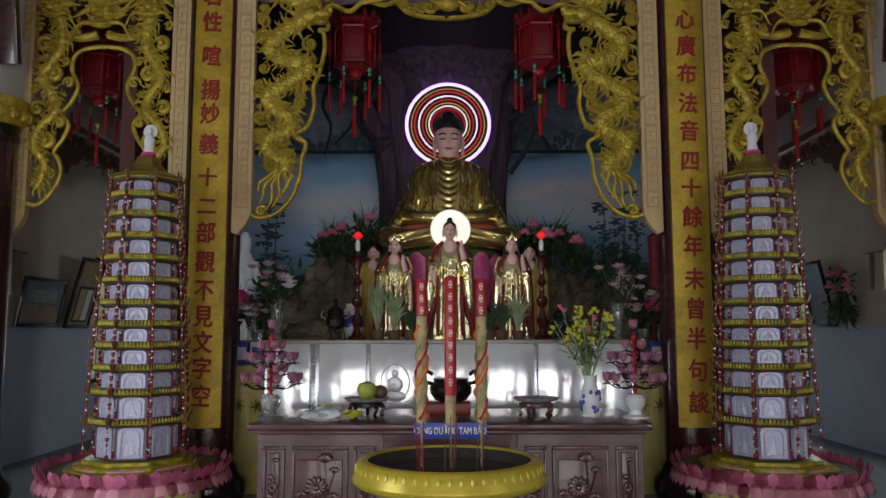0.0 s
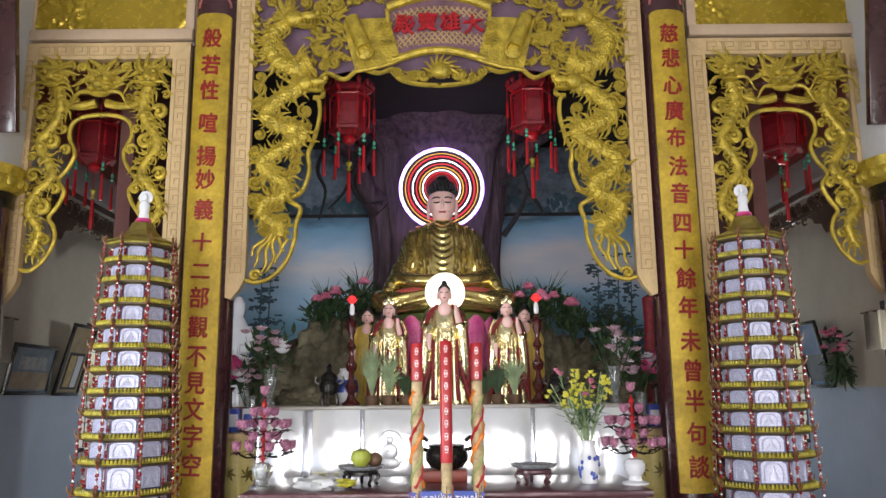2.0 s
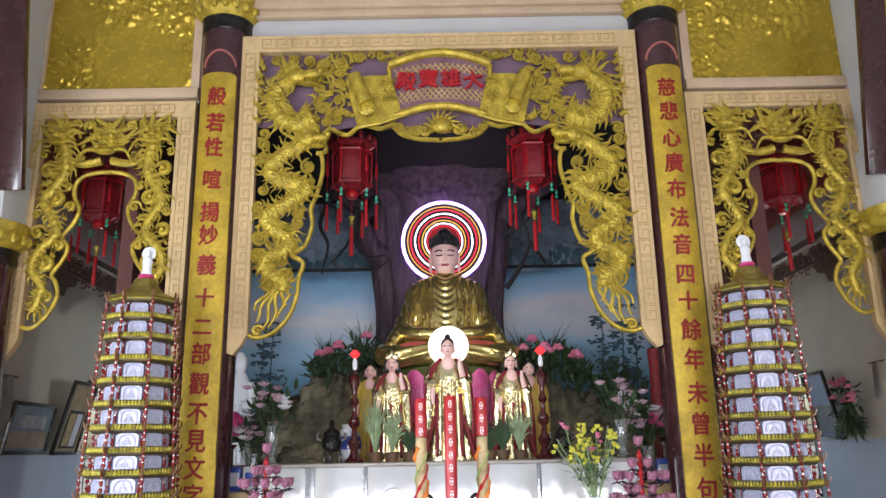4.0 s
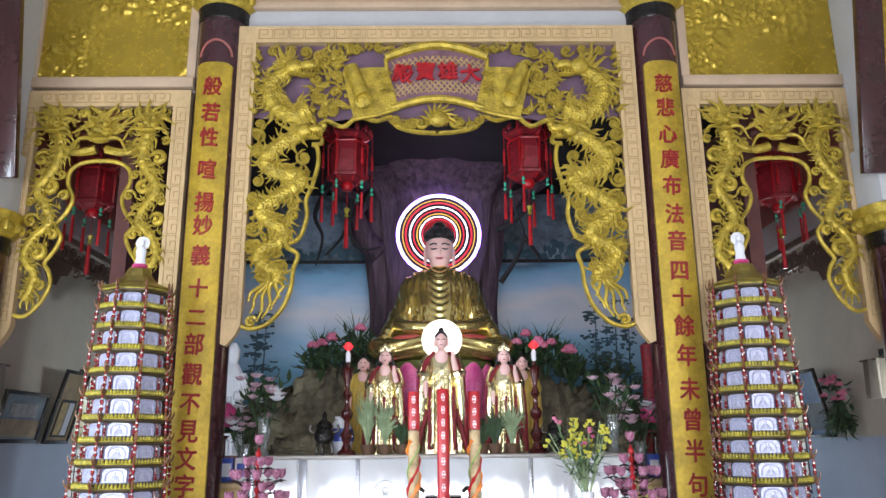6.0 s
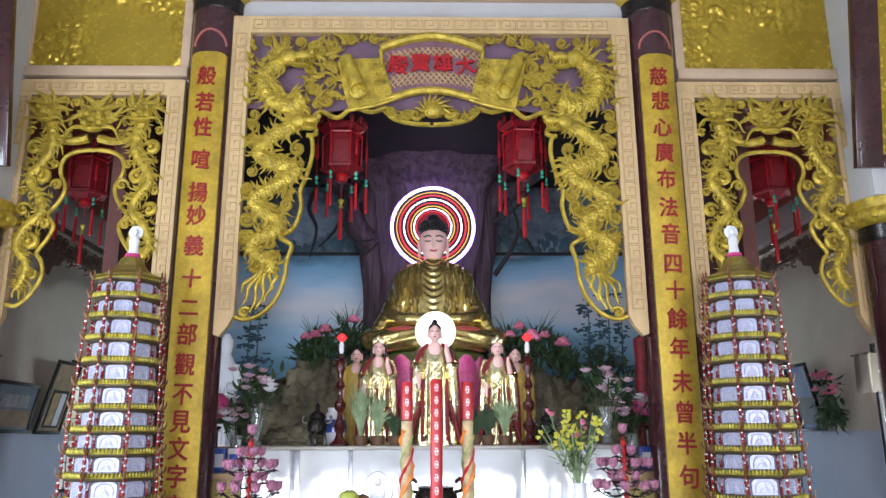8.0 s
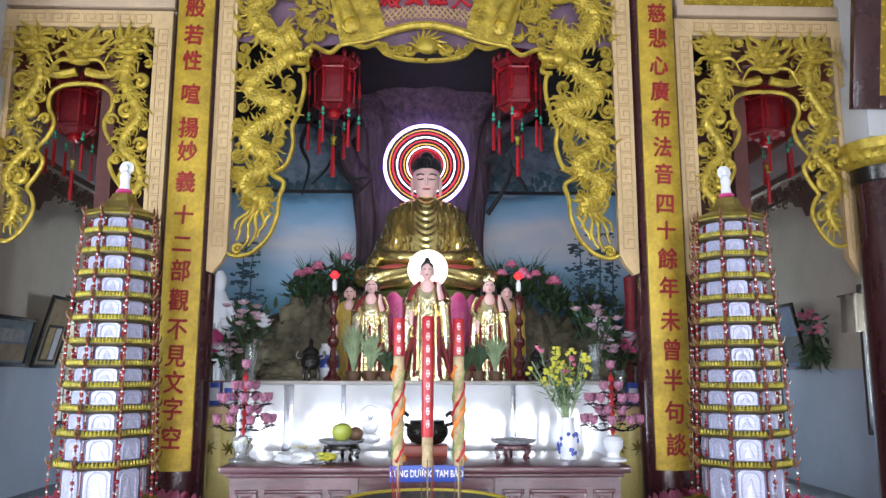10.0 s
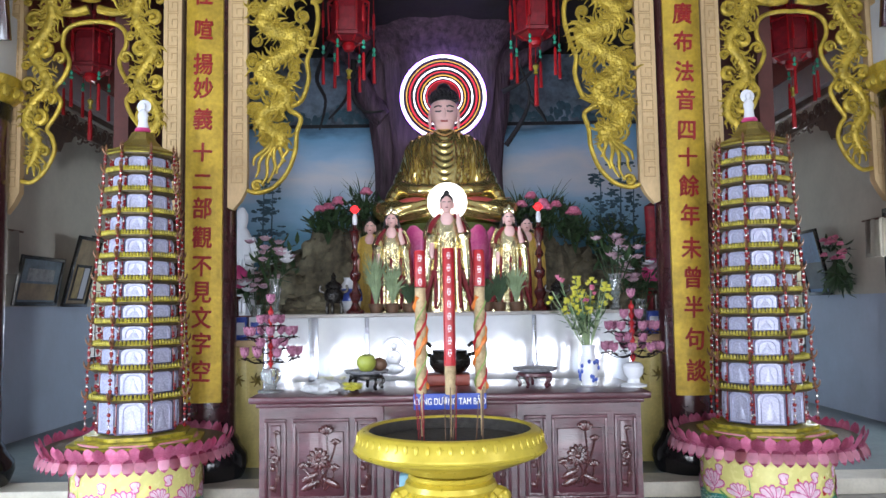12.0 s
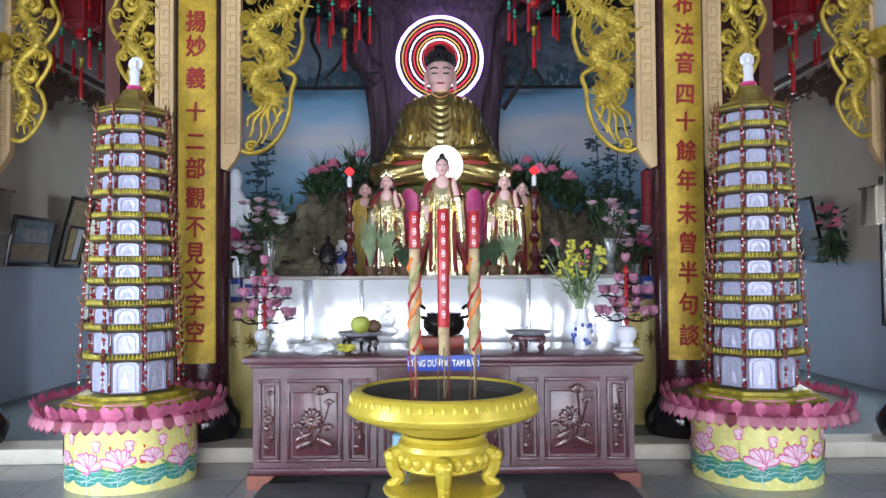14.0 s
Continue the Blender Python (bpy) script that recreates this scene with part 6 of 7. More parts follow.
for r, m_, th in ((0.478, NEON_WHITE, 0.011), (0.497, NEON_VIOLET, 0.007), (0.428, NEON_YELLOW, 0.005), (0.392, NEON_RED, 0.010), (0.342, NEON_WHITE, 0.008), (0.298, NEON_RED, 0.007), (0.258, NEON_YELLOW, 0.006), (0.222, NEON_WHITE, 0.007), (0.192, NEON_RED, 0.006)):
    bm = B()
    tube(bm, [(r * math.cos(t), 0, r * math.sin(t)) for t in [2 * math.pi * k / 64 for k in range(65)]], th, 8)
    part("neon_tube", bm, m_, neon, "glowing neon ring")
bm = B()
lathe(bm, [(0, -0.006), (0.17, -0.006), (0.17, 0.006), (0, 0.006)], 32, m=Matrix.Translation((0, 0.03, 0.02)) @ Matrix.Rotation(radians(90), 4, "X"))
part("red_centre", bm, RED, neon, "red centre plate")
bm = B()
tube(bm, [(0, 0.07, 0), (0, 0.45, 0.0)], 0.03, 8)
part("bracket", bm, IRON, neon, "bracket fixed into the tree trunk")

# ---- trunk, branches, rocks ----
tree = thing("sacred_tree", (-0.04, 9.30, AZ), "thick purple-brown sculpted tree trunk rising behind the statue", "tree")
bm = B()
NT = 72
rings = []
for i in range(49):
    t = i / 48
    z = t * 3.325
    zz_ = z + AZ
    r = 0.86 - 0.13 * math.exp(-((zz_ - 3.2) / 0.7) ** 2) + 0.10 * max(0, zz_ - 4.2) * 0.5 + 0.25 * max(0, 2.4 - zz_) + 0.8 * max(0, zz_ - 4.45) ** 1.5
    deep = 0.42 + 1.5 * max(0, zz_ - 4.56) ** 1.3
    ring = []
    for k in range(NT):
        a = 2 * math.pi * k / NT
        ridge = 0.055 * math.sin(a * 13 + 2.5 * noise.noise(Vector((math.cos(a) * 2, math.sin(a) * 2, z * 0.8)))) + 0.10 * noise.noise(Vector((math.cos(a) * 1.6, math.sin(a) * 1.6, z * 0.5)))
        ring.append(bm.verts.new(((r + ridge) * math.cos(a), (r + ridge) * deep * math.sin(a), z)))
    rings.append(ring)
for a, b in zip(rings, rings[1:]):
    for k in range(NT):
        q = (k + 1) % NT
        bm.faces.new((a[k], a[q], b[q], b[k]))
bm.faces.new(rings[-1])
part("trunk", bm, BARK, tree)
limbs = [([(-0.66, -0.1, 2.35), (-0.86, -0.12, 2.55), (-1.0, -0.15, 2.85)], 0.17, 0.11),
         ([(-0.85, -0.05, 2.95), (-1.15, -0.1, 3.15), (-1.4, -0.1, 3.28)], 0.12, 0.05),
         ([(0.75, -0.05, 2.9), (1.1, -0.1, 3.12), (1.4, -0.1, 3.28)], 0.12, 0.05)]
for pts, r0, r1 in limbs:
    bm = B()
    pp = smooth_path(pts, 6)
    tube(bm, pp, [r0 + (r1 - r0) * k / len(pp) for k in range(len(pp))], 12)
    part("limb", bm, BARK, tree, "stub of a broken limb")
twigs = [[(-0.80, -0.35, 3.1), (-1.0, -0.5, 2.7), (-1.12, -0.5, 2.45), (-1.30, -0.5, 2.25)], [(-1.0, -0.5, 2.95), (-1.02, -0.5, 2.55), (-0.88, -0.45, 2.35), (-0.66, -0.4, 2.37)],
         [(-1.25, -0.3, 3.3), (-1.45, -0.4, 2.8), (-1.35, -0.4, 2.5), (-1.42, -0.4, 2.15)], [(0.78, -0.3, 1.95), (0.98, -0.4, 2.25), (1.06, -0.4, 2.55), (0.95, -0.4, 2.9)],
         [(0.75, -0.3, 2.6), (1.0, -0.4, 2.72), (1.2, -0.4, 2.95)], [(1.06, -0.4, 2.5), (1.2, -0.4, 2.3), (1.25, -0.4, 2.2)], [(-1.0, -0.5, 2.7), (-0.85, -0.5, 2.9), (-0.75, -0.45, 3.2)]]
for pts in twigs:
    bm = B()
    pp = smooth_path(pts, 5)
    tube(bm, pp, [0.035 * (1 - 0.75 * k / len(pp)) for k in range(len(pp))], 7)
    part("branch", bm, BRANCH, tree, "thin dark hanging branch")


def rock(x, y, z, rx, ry, rz, seed, name="rock"):
    bm = B()
    ball(bm, 0, 0, 0, 1, 1, 1, 72, 44)
    for v in bm.verts:
        d = v.co.normalized()
        q = d * 1.6 + Vector((seed, seed * 2, 0))
        f = 1 + 0.30 * noise.noise(q) + 0.26 * abs(noise.noise(q * 2.3)) + 0.14 * abs(noise.noise(q * 5)) + 0.05 * noise.noise(q * 12)
        v.co = Vector((d.x * rx * f, d.y * ry * f, max(-0.0, d.z) * rz * f))
    o = solid(name, bm, ROCK, "mossy artificial rock mound behind the altar statues", "rock", group="altar rocks")
    o.location = (x, y, z)
    return o


rock(-1.30, 8.95, AZ - 0.02, 0.62, 0.45, 0.88, 1)
rock(-1.85, 8.8, AZ - 0.02, 0.45, 0.4, 0.55, 2)
rock(-0.85, 9.0, AZ - 0.02, 0.45, 0.35, 1.02, 3)
rock(1.25, 8.95, AZ - 0.02, 0.60, 0.45, 0.80, 4)
rock(1.85, 8.8, AZ - 0.02, 0.50, 0.4, 0.60, 5)
rock(0.90, 9.0, AZ - 0.02, 0.45, 0.35, 0.95, 6)
rock(-1.35, 7.95, AZ - 0.02, 0.36, 0.28, 0.20, 7, "driftwood_rock")
bm = B()
box(bm, -2.9, -1.68, 7.9, 9.7, FZ, AZ - 0.01)
solid("niche_plinth", bm, NICHE, "dark masonry ledge beside the altar", "ledge", "structure")
bm = B()
box(bm, 1.68, 2.9, 7.9, 9.7, FZ, AZ - 0.01)
solid("niche_plinth", bm, NICHE, "dark masonry ledge beside the altar", "ledge", "structure")

# ---- lanterns ----


def lantern(x, y, z, s, label):
    ln = thing("lantern", (x, y, z), label, "lantern", "red lanterns")
    bm = B()
    lathe(bm, [(0.10 * s, 0.06 * s), (0.17 * s, 0.10 * s), (0.19 * s, 0.28 * s), (0.19 * s, 0.40 * s), (0.16 * s, 0.52 * s), (0.10 * s, 0.56 * s)], 6)
    part("shade", bm, RED_DARK, ln, "dark red silk panels", smooth=False)
    bm = B()
    for k in range(6):
        a = math.pi * 2 * k / 6
        c, q = math.cos(a), math.sin(a)
        tube(bm, [(0.12 * s * c, 0.12 * s * q, 0.06 * s), (0.205 * s * c, 0.205 * s * q, 0.12 * s), (0.215 * s * c, 0.215 * s * q, 0.50 * s), (0.12 * s * c, 0.12 * s * q, 0.58 * s)], 0.010 * s, 5)
        tube(bm, smooth_path([(0.10 * s * c, 0.10 * s * q, 0.56 * s), (0.20 * s * c, 0.20 * s * q, 0.54 * s), (0.265 * s * c, 0.265 * s * q, 0.62 * s)], 4), 0.013 * s, 5)
        a2 = math.pi * 2 * (k + 1) / 6
        for zz_, rr_ in ((0.13, 0.205), (0.49, 0.215), (0.56, 0.20)):
            tube(bm, [(rr_ * s * c, rr_ * s * q, zz_ * s), (rr_ * s * math.cos(a2), rr_ * s * math.sin(a2), zz_ * s)], 0.012 * s, 5)
    part("frame", bm, RED, ln, "red hexagonal frame with upturned corners")
    bm = B()
    lathe(bm, [(0.20 * s, 0.54 * s), (0.26 * s, 0.575 * s), (0.25 * s, 0.60 * s), (0.16 * s, 0.62 * s), (0.12 * s, 0.60 * s)], 6)
    lathe(bm, [(0.12 * s, 0.10 * s), (0.225 * s, 0.10 * s), (0.235 * s, 0.13 * s), (0.20 * s, 0.15 * s)], 6)
    for k in range(12):
        a = math.pi * k / 6
        ball(bm, 0.235 * s * math.cos(a), 0.235 * s * math.sin(a), 0.64 * s, 0.03 * s, 0.03 * s, 0.045 * s, 6, 5)
    part("crown", bm, RED_DARK, ln, "dark red openwork crown and lower rim", smooth=False)
    bm = B()
    lathe(bm, [(0, -0.03 * s), (0.05 * s, -0.02 * s), (0.07 * s, 0.02 * s), (0.06 * s, 0.06 * s), (0, 0.07 * s)], 14)
    part("bulb_cup", bm, RED, ln, "bright red bottom cup")
    for k in range(6):
        a = math.pi * 2 * k / 6 + 0.2
        c, q = math.cos(a) * 0.265 * s, math.sin(a) * 0.265 * s
        bm = B()
        tube(bm, [(c, q, 0.62 * s), (c, q, 0.02 * s)], 0.004, 4)
        lathe(bm, [(0.006, 0.40 * s), (0.013 * s, 0.38 * s), (0.017 * s, 0.22 * s), (0, 0.22 * s)], 6, (c, q, 0))
        lathe(bm, [(0.006, -0.07 * s), (0.014 * s, -0.09 * s), (0.019 * s, -0.36 * s), (0, -0.36 * s)], 7, (c, q, -0.03 * (k % 2)))
        ts = part("tassel", bm, RED, ln, "red silk tassel on a cord")
        bm = B()
        ball(bm, c, q, 0.0, 0.017 * s, None, 0.030 * s, 7, 6)
        ball(bm, c, q, -0.05 * s, 0.021 * s, None, 0.018 * s, 7, 6)
        part("bead", bm, TEAL, ts, "green glass bead")
    bm = B()
    tube(bm, [(0, 0, -0.02 * s), (0, 0, -0.30 * s)], 0.004, 4)
    lathe(bm, [(0.008, -0.33 * s), (0.020 * s, -0.36 * s), (0.024 * s, -0.66 * s), (0, -0.66 * s)], 8)
    ts = part("tassel", bm, RED, ln, "long middle tassel")
    bm = B()
    lathe(bm, [(0, -0.20 * s), (0.035 * s, -0.23 * s), (0.015 * s, -0.28 * s), (0.025 * s, -0.31 * s), (0, -0.33 * s)], 8)
    part("bead", bm, YELLOW_TRIM, ts, "gold knot bead")
    bm = B()
    tube(bm, [(0, 0, 0.56 * s), (0, 0, (4.88 if abs(x) < 2 else 5.0) - z)], 0.006, 5)
    part("cord", bm, IRON, ln, "thin hanging cord")


lantern(-0.93, 7.4, 4.15, 0.94, "red hexagonal silk lantern with green-beaded tassels")
lantern(0.91, 7.4, 4.17, 0.94, "red hexagonal silk lantern with green-beaded tassels")
lantern(-3.57, 7.62, 3.95, 0.95, "red silk lantern hanging behind a carved side screen")
lantern(3.53, 7.62, 3.97, 0.95, "red silk lantern hanging behind a carved side screen")
# ---- things on the altar and the table ----


def blossom(bm, x, y, z, r, n=7, open_=0.7, tilt=0.0, rnd=random):
    """Pointed petals round a centre."""
    for ring, (rr, op) in enumerate(((1.0, open_), (0.75, open_ * 0.5))):
        for k in range(n):
            a = 2 * math.pi * (k + 0.5 * ring) / n
            m = Matrix.Rotation(a, 4, "Z") @ Matrix.Rotation(op, 4, "Y")
            lathe(bm, [(0, 0), (0.34 * r * rr, 0.35 * r * rr), (0.32 * r * rr, 0.68 * r * rr), (0, 1.1 * r * rr)], 6, m=Matrix.Translation((x, y, z)) @ m, sx=0.4)


def leaves(bm, x, y, z, n, length, spread, rnd, w=0.012, droop=0.3):
    for k in range(n):
        a = rnd.uniform(0, 6.28)
        l = length * rnd.uniform(0.6, 1.1)
        s = spread * rnd.uniform(0.3, 1.0)
        p0 = Vector((x, y, z))
        p1 = p0 + Vector((math.cos(a) * s * 0.4, math.sin(a) * s * 0.3, l * 0.6))
        p2 = p0 + Vector((math.cos(a) * s, math.sin(a) * s * 0.6, l * (1 - droop * rnd.random())))
        pp = smooth_path([p0, p1, p2], 3)
        tube(bm, pp, [w * q for q in (0.5, 0.9, 1.0, 0.9, 0.7, 0.4, 0.1)], 4, 0.4)


# turned candle stands with red lotus lamps
for x in (-0.868, 0.882):
    cs = thing("candle_stand", (x, 7.28, AZ), "turned dark red candle stand with a glowing red lotus bulb", "candle stand", "candle stands")
    bm = B()
    prof = [(0.085, 0), (0.09, 0.02), (0.05, 0.05), (0.03, 0.10), (0.045, 0.14), (0.06, 0.18), (0.03, 0.23), (0.022, 0.30), (0.05, 0.33), (0.055, 0.38), (0.025, 0.42), (0.02, 0.50), (0.045, 0.54), (0.02, 0.60), (0.028, 0.66), (0.045, 0.70), (0.045, 0.76), (0.06, 0.78), (0.02, 0.80), (0.015, 0.84), (0, 0.84)]
    lathe(bm, prof, 18)
    part("stem", bm, mat("dark_red_lacquer", (0.06, 0.008, 0.008), 0.18, 0, 0.2, 8, coat=0.5), cs, "turned lacquered stem")
    bm = B()
    lathe(bm, [(0.016, 0.84), (0.024, 0.86), (0.024, 0.92), (0.012, 0.95), (0, 0.95)], 12)
    part("candle", bm, WHITE_GLAZE, cs, "white candle socket")
    bm = B()
    blossom(bm, 0, 0, 0.955, 0.062, 7, 0.9)
    ball(bm, 0, 0, 0.99, 0.038, None, 0.040, 12, 8)
    part("lotus_bulb", bm, BULB_RED, cs, "glowing red lotus bulb")

# bronze incense burners
for x, y, s, z in ((-1.065, 7.22, 1.0, AZ), (1.05, 7.3, 0.9, AZ)):
    bn = thing("incense_burner", (x, y, z), "small black bronze lidded incense burner", "incense burner", "bronze burners")
    bm = B()
    lathe(bm, [(0.05 * s, 0.10 * s), (0.085 * s, 0.13 * s), (0.095 * s, 0.19 * s), (0.07 * s, 0.235 * s), (0.08 * s, 0.245 * s), (0, 0.245 * s)], 20)
    part("bowl", bm, BRONZE, bn)
    bm = B()
    lathe(bm, [(0.085 * s, 0.245 * s), (0.07 * s, 0.28 * s), (0.03 * s, 0.31 * s), (0.02 * s, 0.33 * s), (0.028 * s, 0.355 * s), (0, 0.39 * s)], 18)
    part("lid", bm, BRONZE, bn)
    for e in (-1, 1):
        bm = B()
        tube(bm, smooth_path([(e * 0.09 * s, 0, 0.2 * s), (e * 0.13 * s, 0, 0.22 * s), (e * 0.12 * s, 0, 0.27 * s)], 4), 0.012 * s, 6)
        part("ear", bm, BRONZE, bn)
    for k in range(3):
        a = 2.09 * k - 1.57
        bm = B()
        tube(bm, smooth_path([(0.06 * s * math.cos(a), 0.06 * s * math.sin(a), 0.13 * s), (0.08 * s * math.cos(a), 0.08 * s * math.sin(a), 0.06 * s), (0.075 * s * math.cos(a), 0.075 * s * math.sin(a), 0.0)], 4), 0.016 * s, 6)
        part("leg", bm, BRONZE, bn)

# blue and white jar behind the burner, small blue boxes
jar = thing("porcelain_jar", (-0.95, 7.55, AZ), "blue and white porcelain jar on the altar", "jar")
bm = B()
lathe(bm, [(0.05, 0), (0.10, 0.06), (0.12, 0.18), (0.09, 0.28), (0.06, 0.32), (0.065, 0.35), (0, 0.35)], 24)
part("body", bm, WHITE_GLAZE, jar)
bm = B()
lathe(bm, [(0.1205, 0.12), (0.1225, 0.18), (0.107, 0.24)], 24, cap=False)
part("band", bm, BLUE_GLAZE, jar, "blue painted band")
for x, y, z, c in ((-2.0, 7.5, 1.31, 0), (-1.86, 7.48, 1.31, 1), (2.0, 7.5, 1.31, 0)):
    pk = thing("offering_box", (x, y, z), "small blue printed carton on the side cabinet", "carton", "blue cartons")
    bm = B()
    box(bm, -0.055, 0.055, -0.04, 0.04, 0, 0.22, 0.004)
    part("carton", bm, BLUE_SIGN if c == 0 else WHITE_GLAZE, pk)
    bm = B()
    box(bm, -0.04, 0.04, -0.044, -0.04, 0.05, 0.17, 0.002)
    part("label", bm, WHITE_GLAZE if c == 0 else BLUE_SIGN, pk, "plain printed panel")

# grass pots before the attendants
rnd = random.Random(21)
for x, y, h, m_ in ((-0.68, 7.36, 0.52, LEAF_PALE), (-0.52, 7.34, 0.42, LEAF_PALE), (-0.36, 7.36, 0.26, LEAF), (0.38, 7.36, 0.24, LEAF), (0.50, 7.36, 0.34, LEAF), (0.66, 7.34, 0.40, LEAF_PALE)):
    gp = thing("grass_plant", (x, y, AZ), "pale narrow-leaved plant in a small pot on the altar", "plant", "altar plants")
    bm = B()
    lathe(bm, [(0.05, 0), (0.07, 0.07), (0.075, 0.09), (0.06, 0.085), (0, 0.08)], 16)
    part("pot", bm, BROWN, gp, "small brown clay pot")
    bm = B()
    leaves(bm, 0, 0, 0.06, 90, h, 0.15, rnd, 0.006)
    part("leaves", bm, m_, gp)

# bushes and roses on the rocks
PINKROSE = mat("rose_pink", (0.62, 0.06, 0.18), 0.5, 0, 0.25, 14, second=(0.80, 0.26, 0.40))
PURPLE = mat("orchid_mauve", (0.38, 0.18, 0.26), 0.5, 0, 0.25, 14, second=(0.66, 0.46, 0.54))


def rose(parent, x, y, z, r, m_):
    bm = B()
    for ring in range(3):
        for k in range(6):
            a = k * 1.047 + ring * 0.5
            rr = r * (0.65 - 0.2 * ring)
            ball(bm, x + rr * math.cos(a), y + rr * math.sin(a) - 0.01 * ring, z + 0.25 * r * ring, r * 0.42, r * 0.42, r * 0.30, 6, 5)
    part("flower", bm, m_, parent, "full pink bloom")


def bush(x, y, z, w, h, nf, seed, label, tall=0, m_=None, leafmat=None, r=0.085):
    rnd = random.Random(seed)
    b_ = thing("flower_bush", (x, y, z), label, "flowers", "flowering plants")
    bm = B()
    for k in range(120):
        a, q = rnd.uniform(0, 6.28), rnd.random() ** 0.5
        px, py, pz = w * q * math.cos(a), 0.5 * w * q * math.sin(a), h * rnd.uniform(0.2, 1.0) * (1 - 0.4 * q)
        m4 = Matrix.Translation((px, py, pz)) @ Matrix.Rotation(rnd.uniform(0, 6.28), 4, "Z") @ Matrix.Rotation(rnd.uniform(0.3, 1.6), 4, "Y")
        lathe(bm, [(0, 0), (0.028, 0.05), (0.022, 0.10), (0, 0.15)], 5, m=m4, sx=0.25)
    for k in range(8):
        a = rnd.uniform(0, 6.28)
        tube(bm, [(0, 0, -0.05), (w * 0.7 * math.cos(a), 0.3 * w * math.sin(a), h * 0.7)], 0.006, 4)
    part("foliage", bm, leafmat or LEAF, b_)
    for k in range(nf):
        a, q = rnd.uniform(0, 6.28), rnd.random() ** 0.5
        rose(b_, w * 0.9 * q * math.cos(a), -0.35 * w * abs(math.sin(a)) - 0.04, h * rnd.uniform(0.5, 1.0), r * rnd.uniform(0.7, 1.1), m_ or PINKROSE)
    if tall:
        bm = B()
        leaves(bm, 0, 0, h * 0.3, tall, h * 1.05, w * 1.2, rnd, 0.0045, 0.2)
        part("grass", bm, LEAF, b_, "tall thin grass")["kind"] = "stuff"
    return b_


bush(-1.30, 8.45, 2.36, 0.22, 0.42, 3, 1, "pink rose bush with thin grass on the rock", 26)
bush(-0.92, 8.50, 2.40, 0.26, 0.55, 1, 2, "dark green foliage on the rock beside the throne", 30)
bush(0.82, 8.45, 2.40, 0.24, 0.40, 3, 3, "pink rose bush on the rock beside the throne", 26)
bush(1.15, 8.45, 2.36, 0.24, 0.45, 4, 4, "pink rose bush with dark leaves on the rock", 20)
bush(1.43, 8.45, 2.22, 0.15, 0.40, 1, 5, "single pink rose with thin grass on the rock", 22)
# far painted-looking shrub shapes
bush(1.95, 8.9, 2.05, 0.35, 0.55, 0, 6, "dim dark shrub at the back of the niche", 20)


def vase_of_lilies(x, y, z, seed, base_h):
    rnd = random.Random(seed)
    v = thing("lily_vase", (x, y, z), "clear glass vase with a bouquet of mauve and white lilies", "flower vase", "lily vases")
    bm = B()
    lathe(bm, [(0.05, 0), (0.06, 0.01), (0.03, 0.06), (0.045, 0.14), (0.06, 0.24), (0.05, 0.30), (0.065, 0.34), (0.055, 0.34), (0.04, 0.30), (0, 0.30)], 18)
    part("vase", bm, GLASSY, v, "cut glass vase")
    bm = B()
    for k in range(60):
        a, q = rnd.uniform(0, 6.28), rnd.random() ** 0.5
        m4 = Matrix.Translation((0.22 * q * math.cos(a), 0.14 * q * math.sin(a), rnd.uniform(0.36, 0.66))) @ Matrix.Rotation(rnd.uniform(0, 6.28), 4, "Z") @ Matrix.Rotation(rnd.uniform(0.3, 1.8), 4, "Y")
        lathe(bm, [(0, 0), (0.022, 0.05), (0.018, 0.10), (0, 0.16)], 5, m=m4, sx=0.25)
    for k in range(12):
        a = rnd.uniform(0, 6.28)
        tube(bm, [(0, 0, 0.1), (0.2 * math.cos(a), 0.12 * math.sin(a), 0.6)], 0.005, 4)
    part("stems_and_leaves", bm, LEAF, v)
    for k in range(13):
        a = rnd.uniform(0, 6.28)
        bm = B()
        q = rnd.random() ** 0.5
        blossom(bm, 0.25 * q * math.cos(a), 0.15 * q * math.sin(a) - 0.05, rnd.uniform(0.46, 0.70), rnd.uniform(0.06, 0.085), 6, 1.0)
        part("lily", bm, PURPLE if k % 4 else WHITE_GLAZE, v)


GLASSY = bpy.data.materials.new("clear_glass")
GLASSY.use_nodes = True
gp_ = GLASSY.node_tree.nodes["Principled BSDF"]
gp_.inputs["Base Color"].default_value = (0.85, 0.90, 0.90, 1)
gp_.inputs["Roughness"].default_value = 0.04
gp_.inputs["Transmission Weight"].default_value = 0.85
vase_of_lilies(-1.62, 7.25, AZ, 31, 0.3)
vase_of_lilies(1.60, 7.30, AZ, 32, 0.3)
vase_of_lilies(1.90, 7.55, 1.31, 33, 0.3)
vase_of_lilies(-1.88, 7.62, 1.31, 34, 0.3)

# magenta lotus lamps on dark stands at the sides
for x in (-2.09, 2.07):
    ll = thing("lotus_lamp", (x, 7.62, 1.31), "magenta plastic lotus lamp on a dark red stand", "lotus lamp", "magenta lotus lamps")
    bm = B()
    lathe(bm, [(0.09, 0), (0.09, 0.02), (0.03, 0.06), (0.025, 0.38), (0.06, 0.42), (0, 0.43)], 16)
    part("stand", bm, mat("stand_lacquer", (0.05, 0.012, 0.012), 0.25), ll)
    bm = B()
    ball(bm, 0, 0, 0.60, 0.13, 0.13, 0.14, 16, 10)
    part("bud", bm, MAGENTA, ll, "round magenta bud")
    bm = B()
    blossom(bm, 0, 0, 0.44, 0.15, 9, 1.1)
    part("sepals", bm, LEAF, ll, "dark green sepals")

# white glazed statue in the corner, red cloth roll
bm = B()
